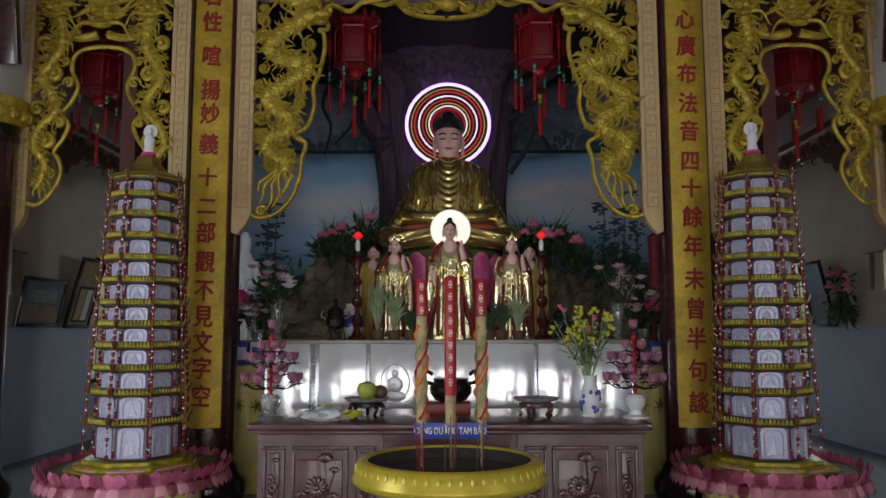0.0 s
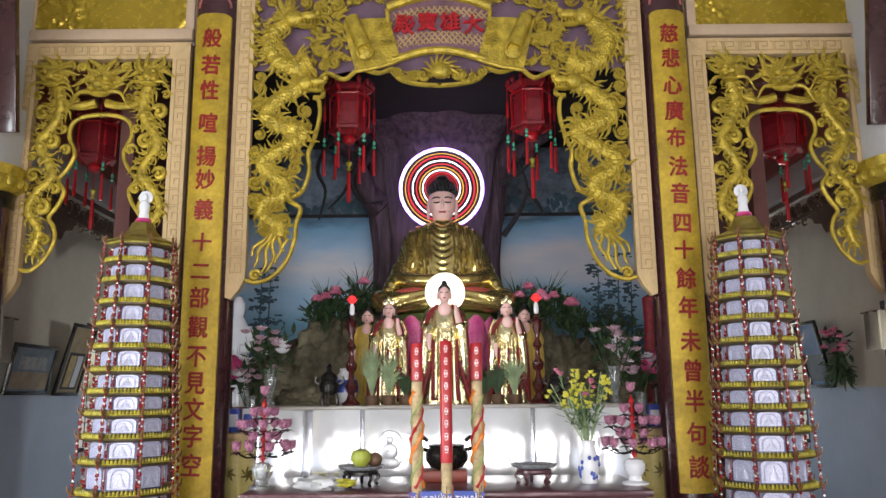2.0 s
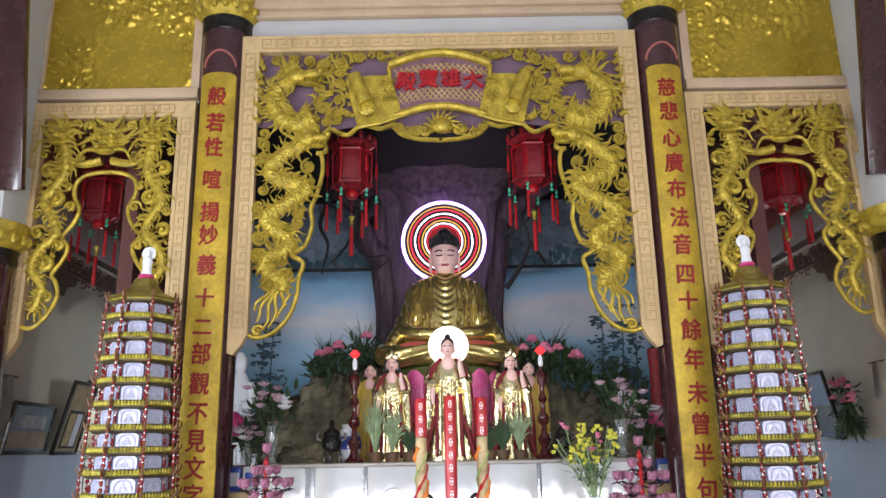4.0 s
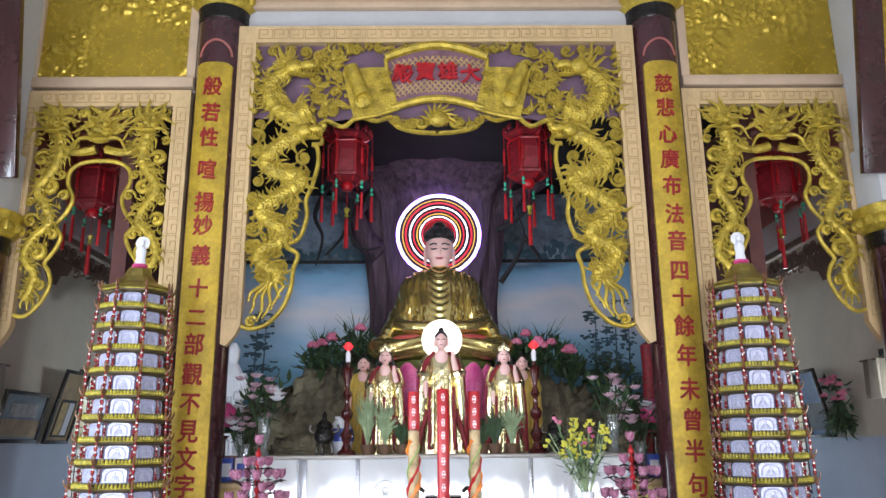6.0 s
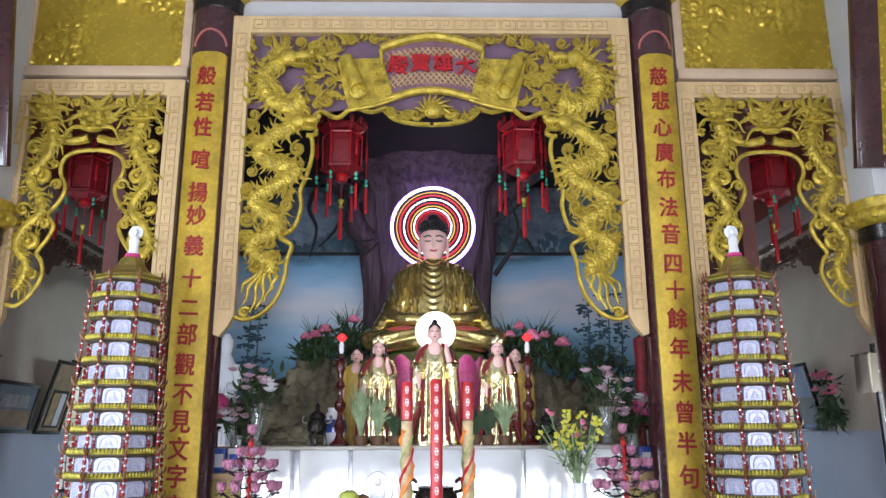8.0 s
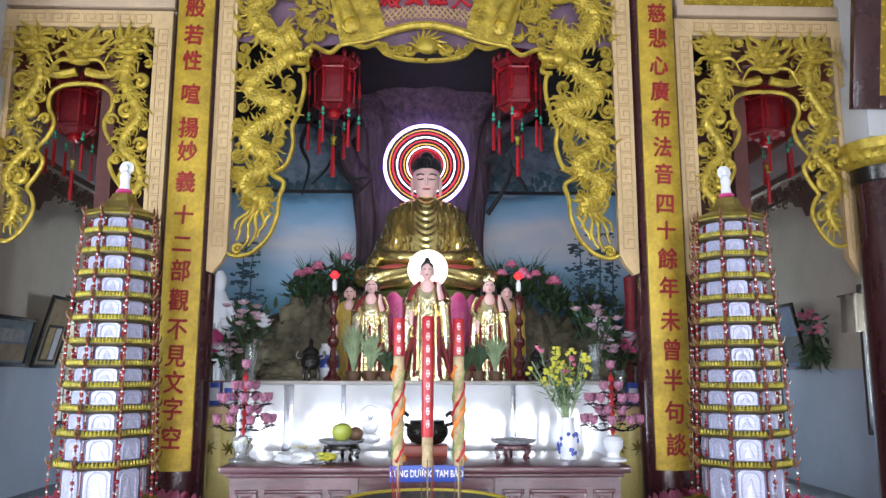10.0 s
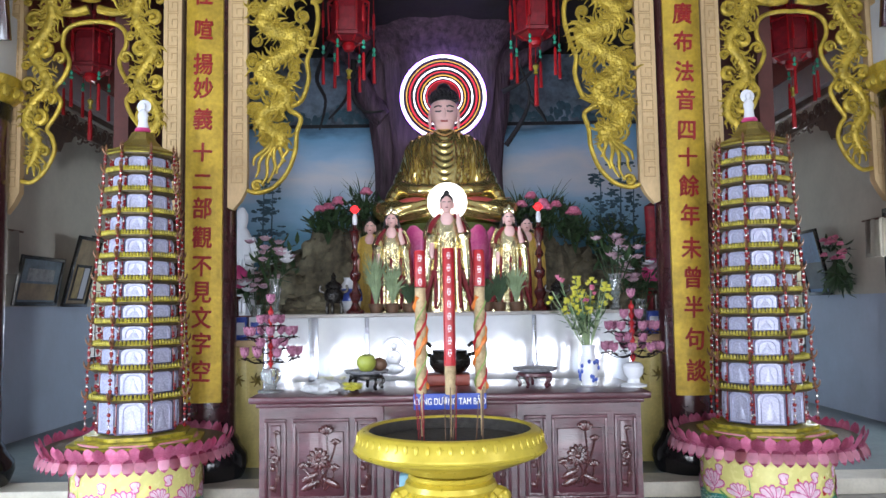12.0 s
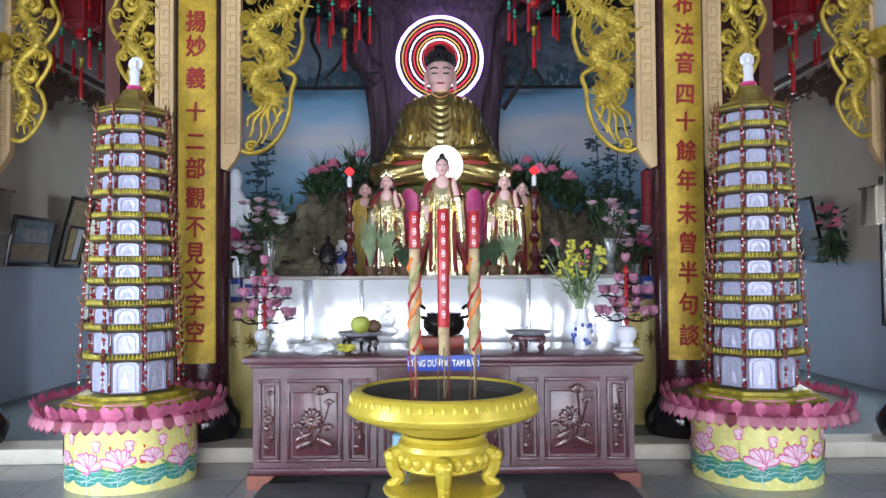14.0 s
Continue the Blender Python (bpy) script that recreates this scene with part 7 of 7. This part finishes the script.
lathe(bm, [(0.0, 0), (0.16, 0), (0.15, 0.3), (0.12, 0.62), (0.13, 0.80), (0.07, 0.92), (0.05, 0.95), (0.07, 1.02), (0.07, 1.09), (0.03, 1.16), (0, 1.17)], 24, sy=0.7)
for e in (-1, 1):
    tube(bm, smooth_path([(e * 0.11, -0.02, 0.82), (e * 0.17, -0.08, 0.62), (e * 0.06, -0.13, 0.60)], 4), 0.045, 8)
for k in range(6):
    tube(bm, [((-0.1 + 0.04 * k), -0.09, 0.6), ((-0.13 + 0.05 * k), -0.11, 0.02)], 0.014, 5)
ob = solid("white_statue", bm, WHITE_GLAZE, "white glazed robed statue at the niche's edge", "statue")
ob.location = (-2.20, 8.25, AZ - 0.01)
bm = B()
lathe(bm, [(0, 0), (0.08, 0), (0.09, 0.4), (0.07, 0.85), (0.08, 1.1), (0, 1.15)], 14)
ob = solid("red_umbrella_cloth", bm, RED_DARK, "folded red silk parasol standing in the niche", "parasol")
ob.location = (2.22, 8.2, AZ - 0.01)

# ---- on the table ----
TZ = 0.965
vs = thing("flower_vase", (1.10, 6.10, TZ), "blue and white porcelain vase with yellow chrysanthemums", "flower vase")
bm = B()
lathe(bm, [(0.055, 0), (0.06, 0.01), (0.055, 0.03), (0.072, 0.09), (0.078, 0.15), (0.06, 0.22), (0.048, 0.27), (0.055, 0.32), (0.045, 0.32), (0.038, 0.27), (0, 0.2)], 28)
part("vase", bm, WHITE_GLAZE, vs, "white porcelain")
bm = B()
rnd = random.Random(4)
for k in range(26):
    a = rnd.uniform(0, 6.28)
    z = rnd.uniform(0.04, 0.22)
    r = np.interp(z, [0.03, 0.09, 0.15, 0.22], [0.056, 0.073, 0.079, 0.061])
    ball(bm, r * math.cos(a), r * math.sin(a), z, 0.014, 0.014, 0.018, 6, 5)
part("blue_painting", bm, BLUE_GLAZE, vs, "blue floral painting")
bm = B()
tops = []
for k in range(30):
    a = rnd.uniform(0, 6.28)
    q = rnd.random() ** 0.5
    tx, ty, tz = -0.06 + 0.26 * q * math.cos(a), 0.14 * q * math.sin(a), rnd.uniform(0.58, 0.84)
    tops.append((tx, ty, tz))
    tube(bm, smooth_path([(0, 0, 0.22), (tx * 0.35, ty * 0.35, 0.42), (tx, ty, tz)], 4), 0.0045, 4)
part("stem", bm, LEAF_PALE, vs, "long green stems")
bm = B()
for k in range(190):
    tx, ty, tz = rnd.choice(tops)
    t = rnd.uniform(0.35, 0.95)
    m4 = Matrix.Translation((tx * t, ty * t, 0.25 + (tz - 0.25) * t)) @ Matrix.Rotation(rnd.uniform(0, 6.28), 4, "Z") @ Matrix.Rotation(rnd.uniform(0.4, 1.8), 4, "Y")
    lathe(bm, [(0, 0), (0.012, 0.03), (0.009, 0.06), (0, 0.10)], 4, m=m4, sx=0.25)
part("leaves", bm, mat("grey_green_leaf", (0.10, 0.17, 0.08), 0.5, 0, 0.3, 20), vs, "grey-green leaves")
for k, (tx, ty, tz) in enumerate(tops[:26]):
    bm = B()
    for j in range(5):
        blossom(bm, tx + rnd.uniform(-0.03, 0.03), ty - 0.02 + rnd.uniform(-0.02, 0.02), tz - 0.02 + rnd.uniform(-0.03, 0.03), 0.032, 7, 0.55)
    part("blossom", bm, YFLOWER if k % 9 else PINKROSE, vs)


def dish_stand(x, wood, label, fruit):
    d = thing("dish_stand", (x, 6.10, TZ), label, "offering dish", "offering dishes")
    bm = B()
    lathe(bm, [(0.10, 0.115), (0.16, 0.13), (0.178, 0.15), (0.172, 0.153), (0.15, 0.14), (0.0, 0.132)], 36)
    part("dish", bm, mat("grey_porcelain", (0.30, 0.31, 0.34), 0.2, 0, 0.25, 30), d, "grey patterned porcelain dish")
    bm = B()
    lathe(bm, [(0.125, 0.085), (0.135, 0.09), (0.135, 0.11), (0.12, 0.115), (0, 0.115)], 24)
    part("stand_top", bm, wood, d)
    for k in range(5):
        a = 2 * math.pi * k / 5 - 0.9
        bm = B()
        c, s_ = math.cos(a), math.sin(a)
        tube(bm, smooth_path([(0.11 * c, 0.11 * s_, 0.10), (0.14 * c, 0.14 * s_, 0.065), (0.115 * c, 0.115 * s_, 0.025), (0.135 * c, 0.135 * s_, 0.008)], 4), 0.013, 6)
        part("leg", bm, wood, d, "carved curved leg")
    if fruit:
        bm = B()
        lathe(bm, [(0, -0.072), (0.045, -0.06), (0.072, -0.02), (0.078, 0.015), (0.06, 0.055), (0.02, 0.07), (0, 0.064)], 24)
        o = solid("green_fruit", bm, GUAVA, "large yellow-green fruit on the dish", "fruit")
        o.location = (x + 0.0, 6.10, TZ + 0.205)
        bm = B()
        ball(bm, 0, 0, 0, 0.06, 0.06, 0.055, 16, 10)
        o = solid("brown_fruit", bm, BROWN, "round brown fruit behind the green one", "fruit")
        o.location = (x + 0.10, 6.15, TZ + 0.19)


dish_stand(-0.65, BRONZE, "grey dish on a black carved stand holding fruit", True)
dish_stand(0.675, TABLE, "empty grey dish on a carved red wood stand", False)

# central bronze burner and red tray
cb = thing("altar_censer", (0.01, 6.38, TZ), "round dark bronze censer with ears on a red tray", "censer")
bm = B()
box(bm, -0.24, 0.16, -0.12, 0.12, 0, 0.09, 0.008)
part("tray", bm, mat("red_brown_box", (0.22, 0.035, 0.02), 0.4), cb, "red-brown wooden tray box")
bm = B()
lathe(bm, [(0.08, 0.09), (0.13, 0.11), (0.17, 0.16), (0.175, 0.21), (0.14, 0.26), (0.15, 0.28), (0.13, 0.28), (0.0, 0.25)], 32)
part("bowl", bm, BRONZE, cb)
for e in (-1, 1):
    bm = B()
    tube(bm, smooth_path([(e * 0.15, 0, 0.24), (e * 0.21, 0, 0.26), (e * 0.20, 0, 0.34), (e * 0.15, 0, 0.31)], 4), 0.016, 7)
    part("ear", bm, BRONZE, cb)

# lotus lamp trees in clear bases
LOTUS_T = mat("translucent_pink", (0.30, 0.07, 0.16), 0.2, 0, 0.3, 30, second=(0.50, 0.22, 0.32))
for x in (-1.385, 1.43):
    lt = thing("lotus_lamp_tree", (x, 6.02, TZ), "tree of pink plastic lotus lamps on a clear glass base", "lotus lamp", "lotus lamp trees")
    bm = B()
    lathe(bm, [(0.10, 0), (0.10, 0.015), (0.05, 0.03), (0.045, 0.06), (0.075, 0.10), (0.08, 0.15), (0.06, 0.18), (0.02, 0.19), (0, 0.19)], 22)
    part("base", bm, GLASSY if x < 0 else WHITE_GLAZE, lt, "clear glass base" if x < 0 else "white glazed base")
    bm = B()
    prof = [(0.010, 0.18)]
    for k in range(7):
        z = 0.20 + k * 0.065
        prof += [(0.010, z), (0.022, z + 0.015), (0.022, z + 0.035), (0.010, z + 0.05)]
    prof += [(0.0, 0.68)]
    lathe(bm, prof, 12)
    part("stem", bm, RED, lt, "red beaded stem")
    for z, n, rr in ((0.27, 9, 0.21), (0.43, 7, 0.18), (0.34, 5, 0.10), (0.52, 4, 0.08), (0.68, 1, 0.0)):
        for k in range(n):
            a = 2 * math.pi * k / n + z
            c, s_ = math.cos(a) * rr, math.sin(a) * rr
            bm = B()
            blossom(bm, c, s_, z, 0.080, 8, 0.42)
            fl = part("lotus", bm, LOTUS_T, lt, "pink lotus lamp")
            bm = B()
            tube(bm, smooth_path([(0, 0, z - 0.03), (c * 0.6, s_ * 0.6, z - 0.045), (c, s_, z)], 3), 0.004, 4)
            for q in range(5):
                lathe(bm, [(0, 0), (0.014, 0.02), (0, 0.06)], 4, m=Matrix.Translation((c, s_, z)) @ Matrix.Rotation(q * 1.26, 4, "Z") @ Matrix.Rotation(1.9, 4, "Y"), sx=0.3)
            part("bracket", bm, BRONZE, fl, "dark arm and sepals")

# wrapped bundle with yellow flowers lying on the table
bd = thing("wrapped_bouquet", (-0.93, 5.84, TZ), "bouquet wrapped in grey plastic lying on the table", "bouquet")
bm = B()
ball(bm, 0, 0, 0, 1, 1, 1, 28, 16)
for v in bm.verts:
    d = v.co.copy()
    f = 1 + 0.35 * noise.noise(d * 2.2) + 0.12 * noise.noise(d * 6)
    v.co = Vector((d.x * 0.17 * f, d.y * 0.09 * f, 0.05 + max(-0.05, d.z * 0.055 * f)))
part("wrapping", bm, CLOTH, bd, "crumpled grey plastic")
bm = B()
rnd = random.Random(8)
for k in range(16):
    blossom(bm, 0.20 + rnd.uniform(-0.05, 0.05), rnd.uniform(-0.08, 0.04), 0.02 + rnd.uniform(0, 0.04), 0.04, 7, 1.0)
part("bloom_cluster", bm, YFLOWER, bd, "bunch of yellow blooms")
bm = B()
for k in range(12):
    blossom(bm, 0.03 + rnd.uniform(-0.1, 0.1), rnd.uniform(0.05, 0.12), 0.08 + rnd.uniform(0, 0.03), 0.03, 6, 1.0)
part("pale_blooms", bm, mat("pale_yellow", (0.60, 0.58, 0.40), 0.5), bd, "pale yellow blooms")

# kneeling mats
for x in (-0.92, 0.95):
    bm = B()
    box(bm, -0.39, 0.39, -0.34, 0.22, 0, 0.07, 0.03)
    o = solid("kneeling_mat", bm, CUSHION, "flat dark grey kneeling cushion on the floor", "cushion", group="kneeling cushions")
    o.location = (x, 5.42, 0.0)
bm = B()
box(bm, -0.05, 0.05, -0.05, 0.05, 0, 0.45, 0.01)
o = solid("blue_can", bm, mat("pale_blue_box", (0.25, 0.50, 0.62), 0.4), "pale blue upright box in front of the cabinet", "box")
o.location = (-0.31, 5.45, 0.0)

# ---- aisles ----


def fascia(x, y0, y1, sgn):
    f = thing("aisle_beam", (x, y0, 3.95), "white aisle beam with dark pierced wooden fretwork below", "beam", "aisle beams")
    L = y1 - y0
    bm = B()
    box(bm, -0.12, 0.12, 0, L, 0.02, 0.34, 0.01)
    part("beam", bm, WHITE, f)
    bm = B()
    box(bm, -0.15, 0.15, 0, L, 0.34, 1.05, 0.0)
    part("boarding", bm, REDWOOD, f, "red-brown boarding above the beam")
    bm = B()
    box(bm, -0.04, 0.04, 0, L, -0.05, 0.02)
    box(bm, -0.03, 0.03, 0, L, -0.30, -0.26)
    part("rail", bm, DARKWOOD, f)
    rnd = random.Random(9)
    n = int(L / 0.16)
    for k in range(n):
        bm = B()
        y = (k + 0.5) * L / n
        dz = -0.16 - 0.05 * (k % 3 == 1)
        for q in range(3):
            pts = []
            for t in range(14):
                a = q * 2.1 + t * 0.5
                r = 0.085 * (1 - 0.05 * t)
                pts.append((0.012 * math.sin(a), y + r * math.cos(a), dz + r * math.sin(a) - 0.05 * q))
            tube(bm, pts, 0.013, 5)
        ball(bm, 0, y, dz, 0.03, 0.05, 0.05, 8, 6)
        part("fret_scroll", bm, DARKWOOD, f, "dark pierced scroll")
    for y in (1.1, 3.0, 4.6):
        bm = B()
        sheet(bm, [(y - 0.45, -0.26), (y + 0.45, -0.26), (y + 0.34, -0.42), (y + 0.18, -0.46), (y + 0.10, -0.58), (y - 0.10, -0.58), (y - 0.18, -0.46), (y - 0.34, -0.42)], -0.02, 0.02)
        bmesh.ops.transform(bm, matrix=Matrix.Rotation(radians(90), 4, "Z"), verts=bm.verts)
        part("bracket_board", bm, DARKWOOD, f, "scalloped dark wooden bracket")


fascia(-4.25, 7.16, YF, -1)
fascia(4.30, 7.16, YF, 1)


def barred_window(x, y0, y1, sgn, name):
    w = thing(name, (x, (y0 + y1) / 2, 0.9), "barred window with dark frame and white daylight", "window", "barred windows")
    h, hw = 1.8, (y1 - y0) / 2
    bm = B()
    for a, b, c, d in ((-hw, hw, 0, 0.06), (-hw, hw, h - 0.06, h), (-hw, -hw + 0.06, 0.06, h - 0.06), (hw - 0.06, hw, 0.06, h - 0.06), (-0.03, 0.03, 0.06, h - 0.06)):
        box(bm, -0.10, 0.04, a, b, c, d, 0.004)
    part("window_frame", bm, IRON, w, "black window frame")
    for k in range(9):
        bm = B()
        yy = -hw + (k + 0.5) * 2 * hw / 9
        tube(bm, [(0, yy, 0.05), (0, yy, h - 0.05)], 0.010, 6)
        part("bar", bm, IRON, w)
    for k in range(8):
        bm = B()
        zz_ = 0.2 + k * 0.2
        tube(bm, [(0.012, -hw + 0.05, zz_), (0.012, hw - 0.05, zz_)], 0.008, 6)
        part("cross_bar", bm, IRON, w)
    return w


for a, b in OPEN_L[1:]:
    barred_window(XL - 0.06, a, b, -1, "window_1")
for a, b in OPEN_R:
    barred_window(XR + 0.10, a, b, 1, "window_2")


def curtain(x, y0, y1, z0, z1):
    bm = B()
    n = 60
    a = [bm.verts.new((x + 0.035 * math.sin(k * 0.9) + 0.01 * math.sin(k * 2.3), y0 + (y1 - y0) * k / n, z1)) for k in range(n + 1)]
    b = [bm.verts.new((x + 0.05 * math.sin(k * 0.9 + 0.2) + 0.012 * math.sin(k * 2.3), y0 + (y1 - y0) * k / n, z0)) for k in range(n + 1)]
    for k in range(n):
        bm.faces.new((a[k], a[k + 1], b[k + 1], b[k]))
    bmesh.ops.solidify(bm, geom=bm.faces[:], thickness=0.006)
    c = thing("curtain", (0, 0, 0), "short white gathered curtain over the window", "curtain", "curtains")
    part("cloth", bm, CURTAIN, c)
    bm = B()
    tube(bm, [(x, y0 - 0.1, z1), (x, y1 + 0.1, z1)], 0.012, 8)
    part("rod", bm, BROWN, c, "wooden rod")


curtain(XL + 0.09, 7.15, 8.85, 2.05, 2.55)
curtain(XR - 0.09, 7.85, 9.42, 2.12, 2.58)


def picture(x, y, z, w, h, sgn, lean, label, fields):
    p = new("framed_picture")
    p.matrix_world = Matrix.Translation((x, y, z)) @ Matrix.Rotation(radians(90 * sgn), 4, "Z") @ Matrix.Rotation(radians(lean), 4, "X")
    tagged(p, label, "picture", "wall pictures")
    bm = B()
    t = 0.045
    for a, b, c, d in ((-w / 2, w / 2, 0, t), (-w / 2, w / 2, h - t, h), (-w / 2, -w / 2 + t, t, h - t), (w / 2 - t, w / 2, t, h - t)):
        box(bm, a, b, -0.03, 0.012, c, d, 0.005)
    part("frame", bm, BRONZE, p, "dark wooden frame")
    bm = B()
    box(bm, -w / 2 + t, w / 2 - t, -0.008, 0.008, t, h - t)
    pr = part("print", bm, fields[0], p, "faded print")
    for m_, a, b, c, d in fields[1:]:
        bm = B()
        box(bm, a * w, b * w, -0.013 - 0.003 * fields.index((m_, a, b, c, d)), -0.008, c * h, d * h)
        part("print_area", bm, m_, pr)


TAN = mat("tan_print", (0.34, 0.25, 0.13), 0.4, 0, 0.25, 6)
DIMBLUE = mat("dim_blue_print", (0.16, 0.22, 0.26), 0.35, 0, 0.3, 6)
picture(XL + 0.06, 9.28, 1.69, 0.98, 0.60, 1, 11, "framed group photograph leaning from the side wall", [DIMBLUE, (TAN, -0.42, 0.42, 0.12, 0.45), (mat("grey_print", (0.35, 0.36, 0.36), 0.4, 0, 0.3, 10), -0.3, 0.3, 0.5, 0.75)])
picture(XL + 0.06, 10.26, 1.68, 0.66, 0.95, 1, 14, "tall framed print of pale figures leaning from the side wall", [TAN, (IRON, -0.30, 0.32, 0.09, 0.60), (mat("ochre_print", (0.45, 0.33, 0.12), 0.4, 0, 0.3, 9), -0.25, 0.0, 0.12, 0.56), (WHITE_GLAZE, 0.04, 0.25, 0.12, 0.56)])
POSTER = mat("blue_poster", (0.08, 0.18, 0.36), 0.35, 0, 0.3, 3)
picture(XR - 0.10, 10.62, 1.68, 0.62, 0.92, -1, 12, "blue framed landscape print on the side wall", [POSTER, (mat("dark_print", (0.06, 0.08, 0.09), 0.4, 0, 0.3, 6), -0.42, 0.42, 0.1, 0.5)])
hp = thing("hanging_plant", (XR - 0.16, 10.0, 1.62), "artificial pink flowers with trailing green leaves hung on the wall", "plant")
bm = B()
rnd = random.Random(12)
leaves(bm, 0, 0, 0.62, 60, -0.62, 0.32, rnd, 0.02, 0.3)
for k in range(80):
    m4 = Matrix.Translation((rnd.uniform(-0.08, 0.02), rnd.uniform(-0.3, 0.3), rnd.uniform(0.05, 0.75))) @ Matrix.Rotation(rnd.uniform(0, 6.28), 4, "Z") @ Matrix.Rotation(rnd.uniform(0.3, 2.4), 4, "Y")
    lathe(bm, [(0, 0), (0.028, 0.05), (0.022, 0.10), (0, 0.16)], 4, m=m4, sx=0.25)
part("foliage", bm, LEAF, hp)
for k in range(12):
    rose(hp, rnd.uniform(-0.14, -0.06), rnd.uniform(-0.26, 0.2), rnd.uniform(0.5, 0.8), 0.05, PINKROSE)
bm = B()
tube(bm, [(0.0, 0, 0.62), (0.155, 0, 0.66)], 0.012, 6)
part("hook", bm, IRON, hp, "wall hook")

# leaning boards high on the outer columns
for sgn in (-1, 1):
    hb = new("hanging_board")
    hb.matrix_world = Matrix.Translation((sgn * 4.07 + 0.02, 6.47, 3.95)) @ Matrix.Rotation(radians(10), 4, "X")
    tagged(hb, "maroon lacquered board with a gold field leaning from an outer column", "wall board", "leaning boards")
    bm = B()
    for a, b, c, d in ((-0.32, -0.08, 0, 2.1), (0.08, 0.32, 0, 2.1), (-0.08, 0.08, 0, 0.12), (-0.08, 0.08, 1.98, 2.1)):
        box(bm, a, b, -0.05, 0.02, c, d, 0.006)
    part("frame", bm, MAROON, hb)
    bm = B()
    box(bm, -0.08, 0.08, -0.03, 0.0, 0.12, 1.98)
    part("field", bm, GOLD_PANEL, hb, "gold leaf field")
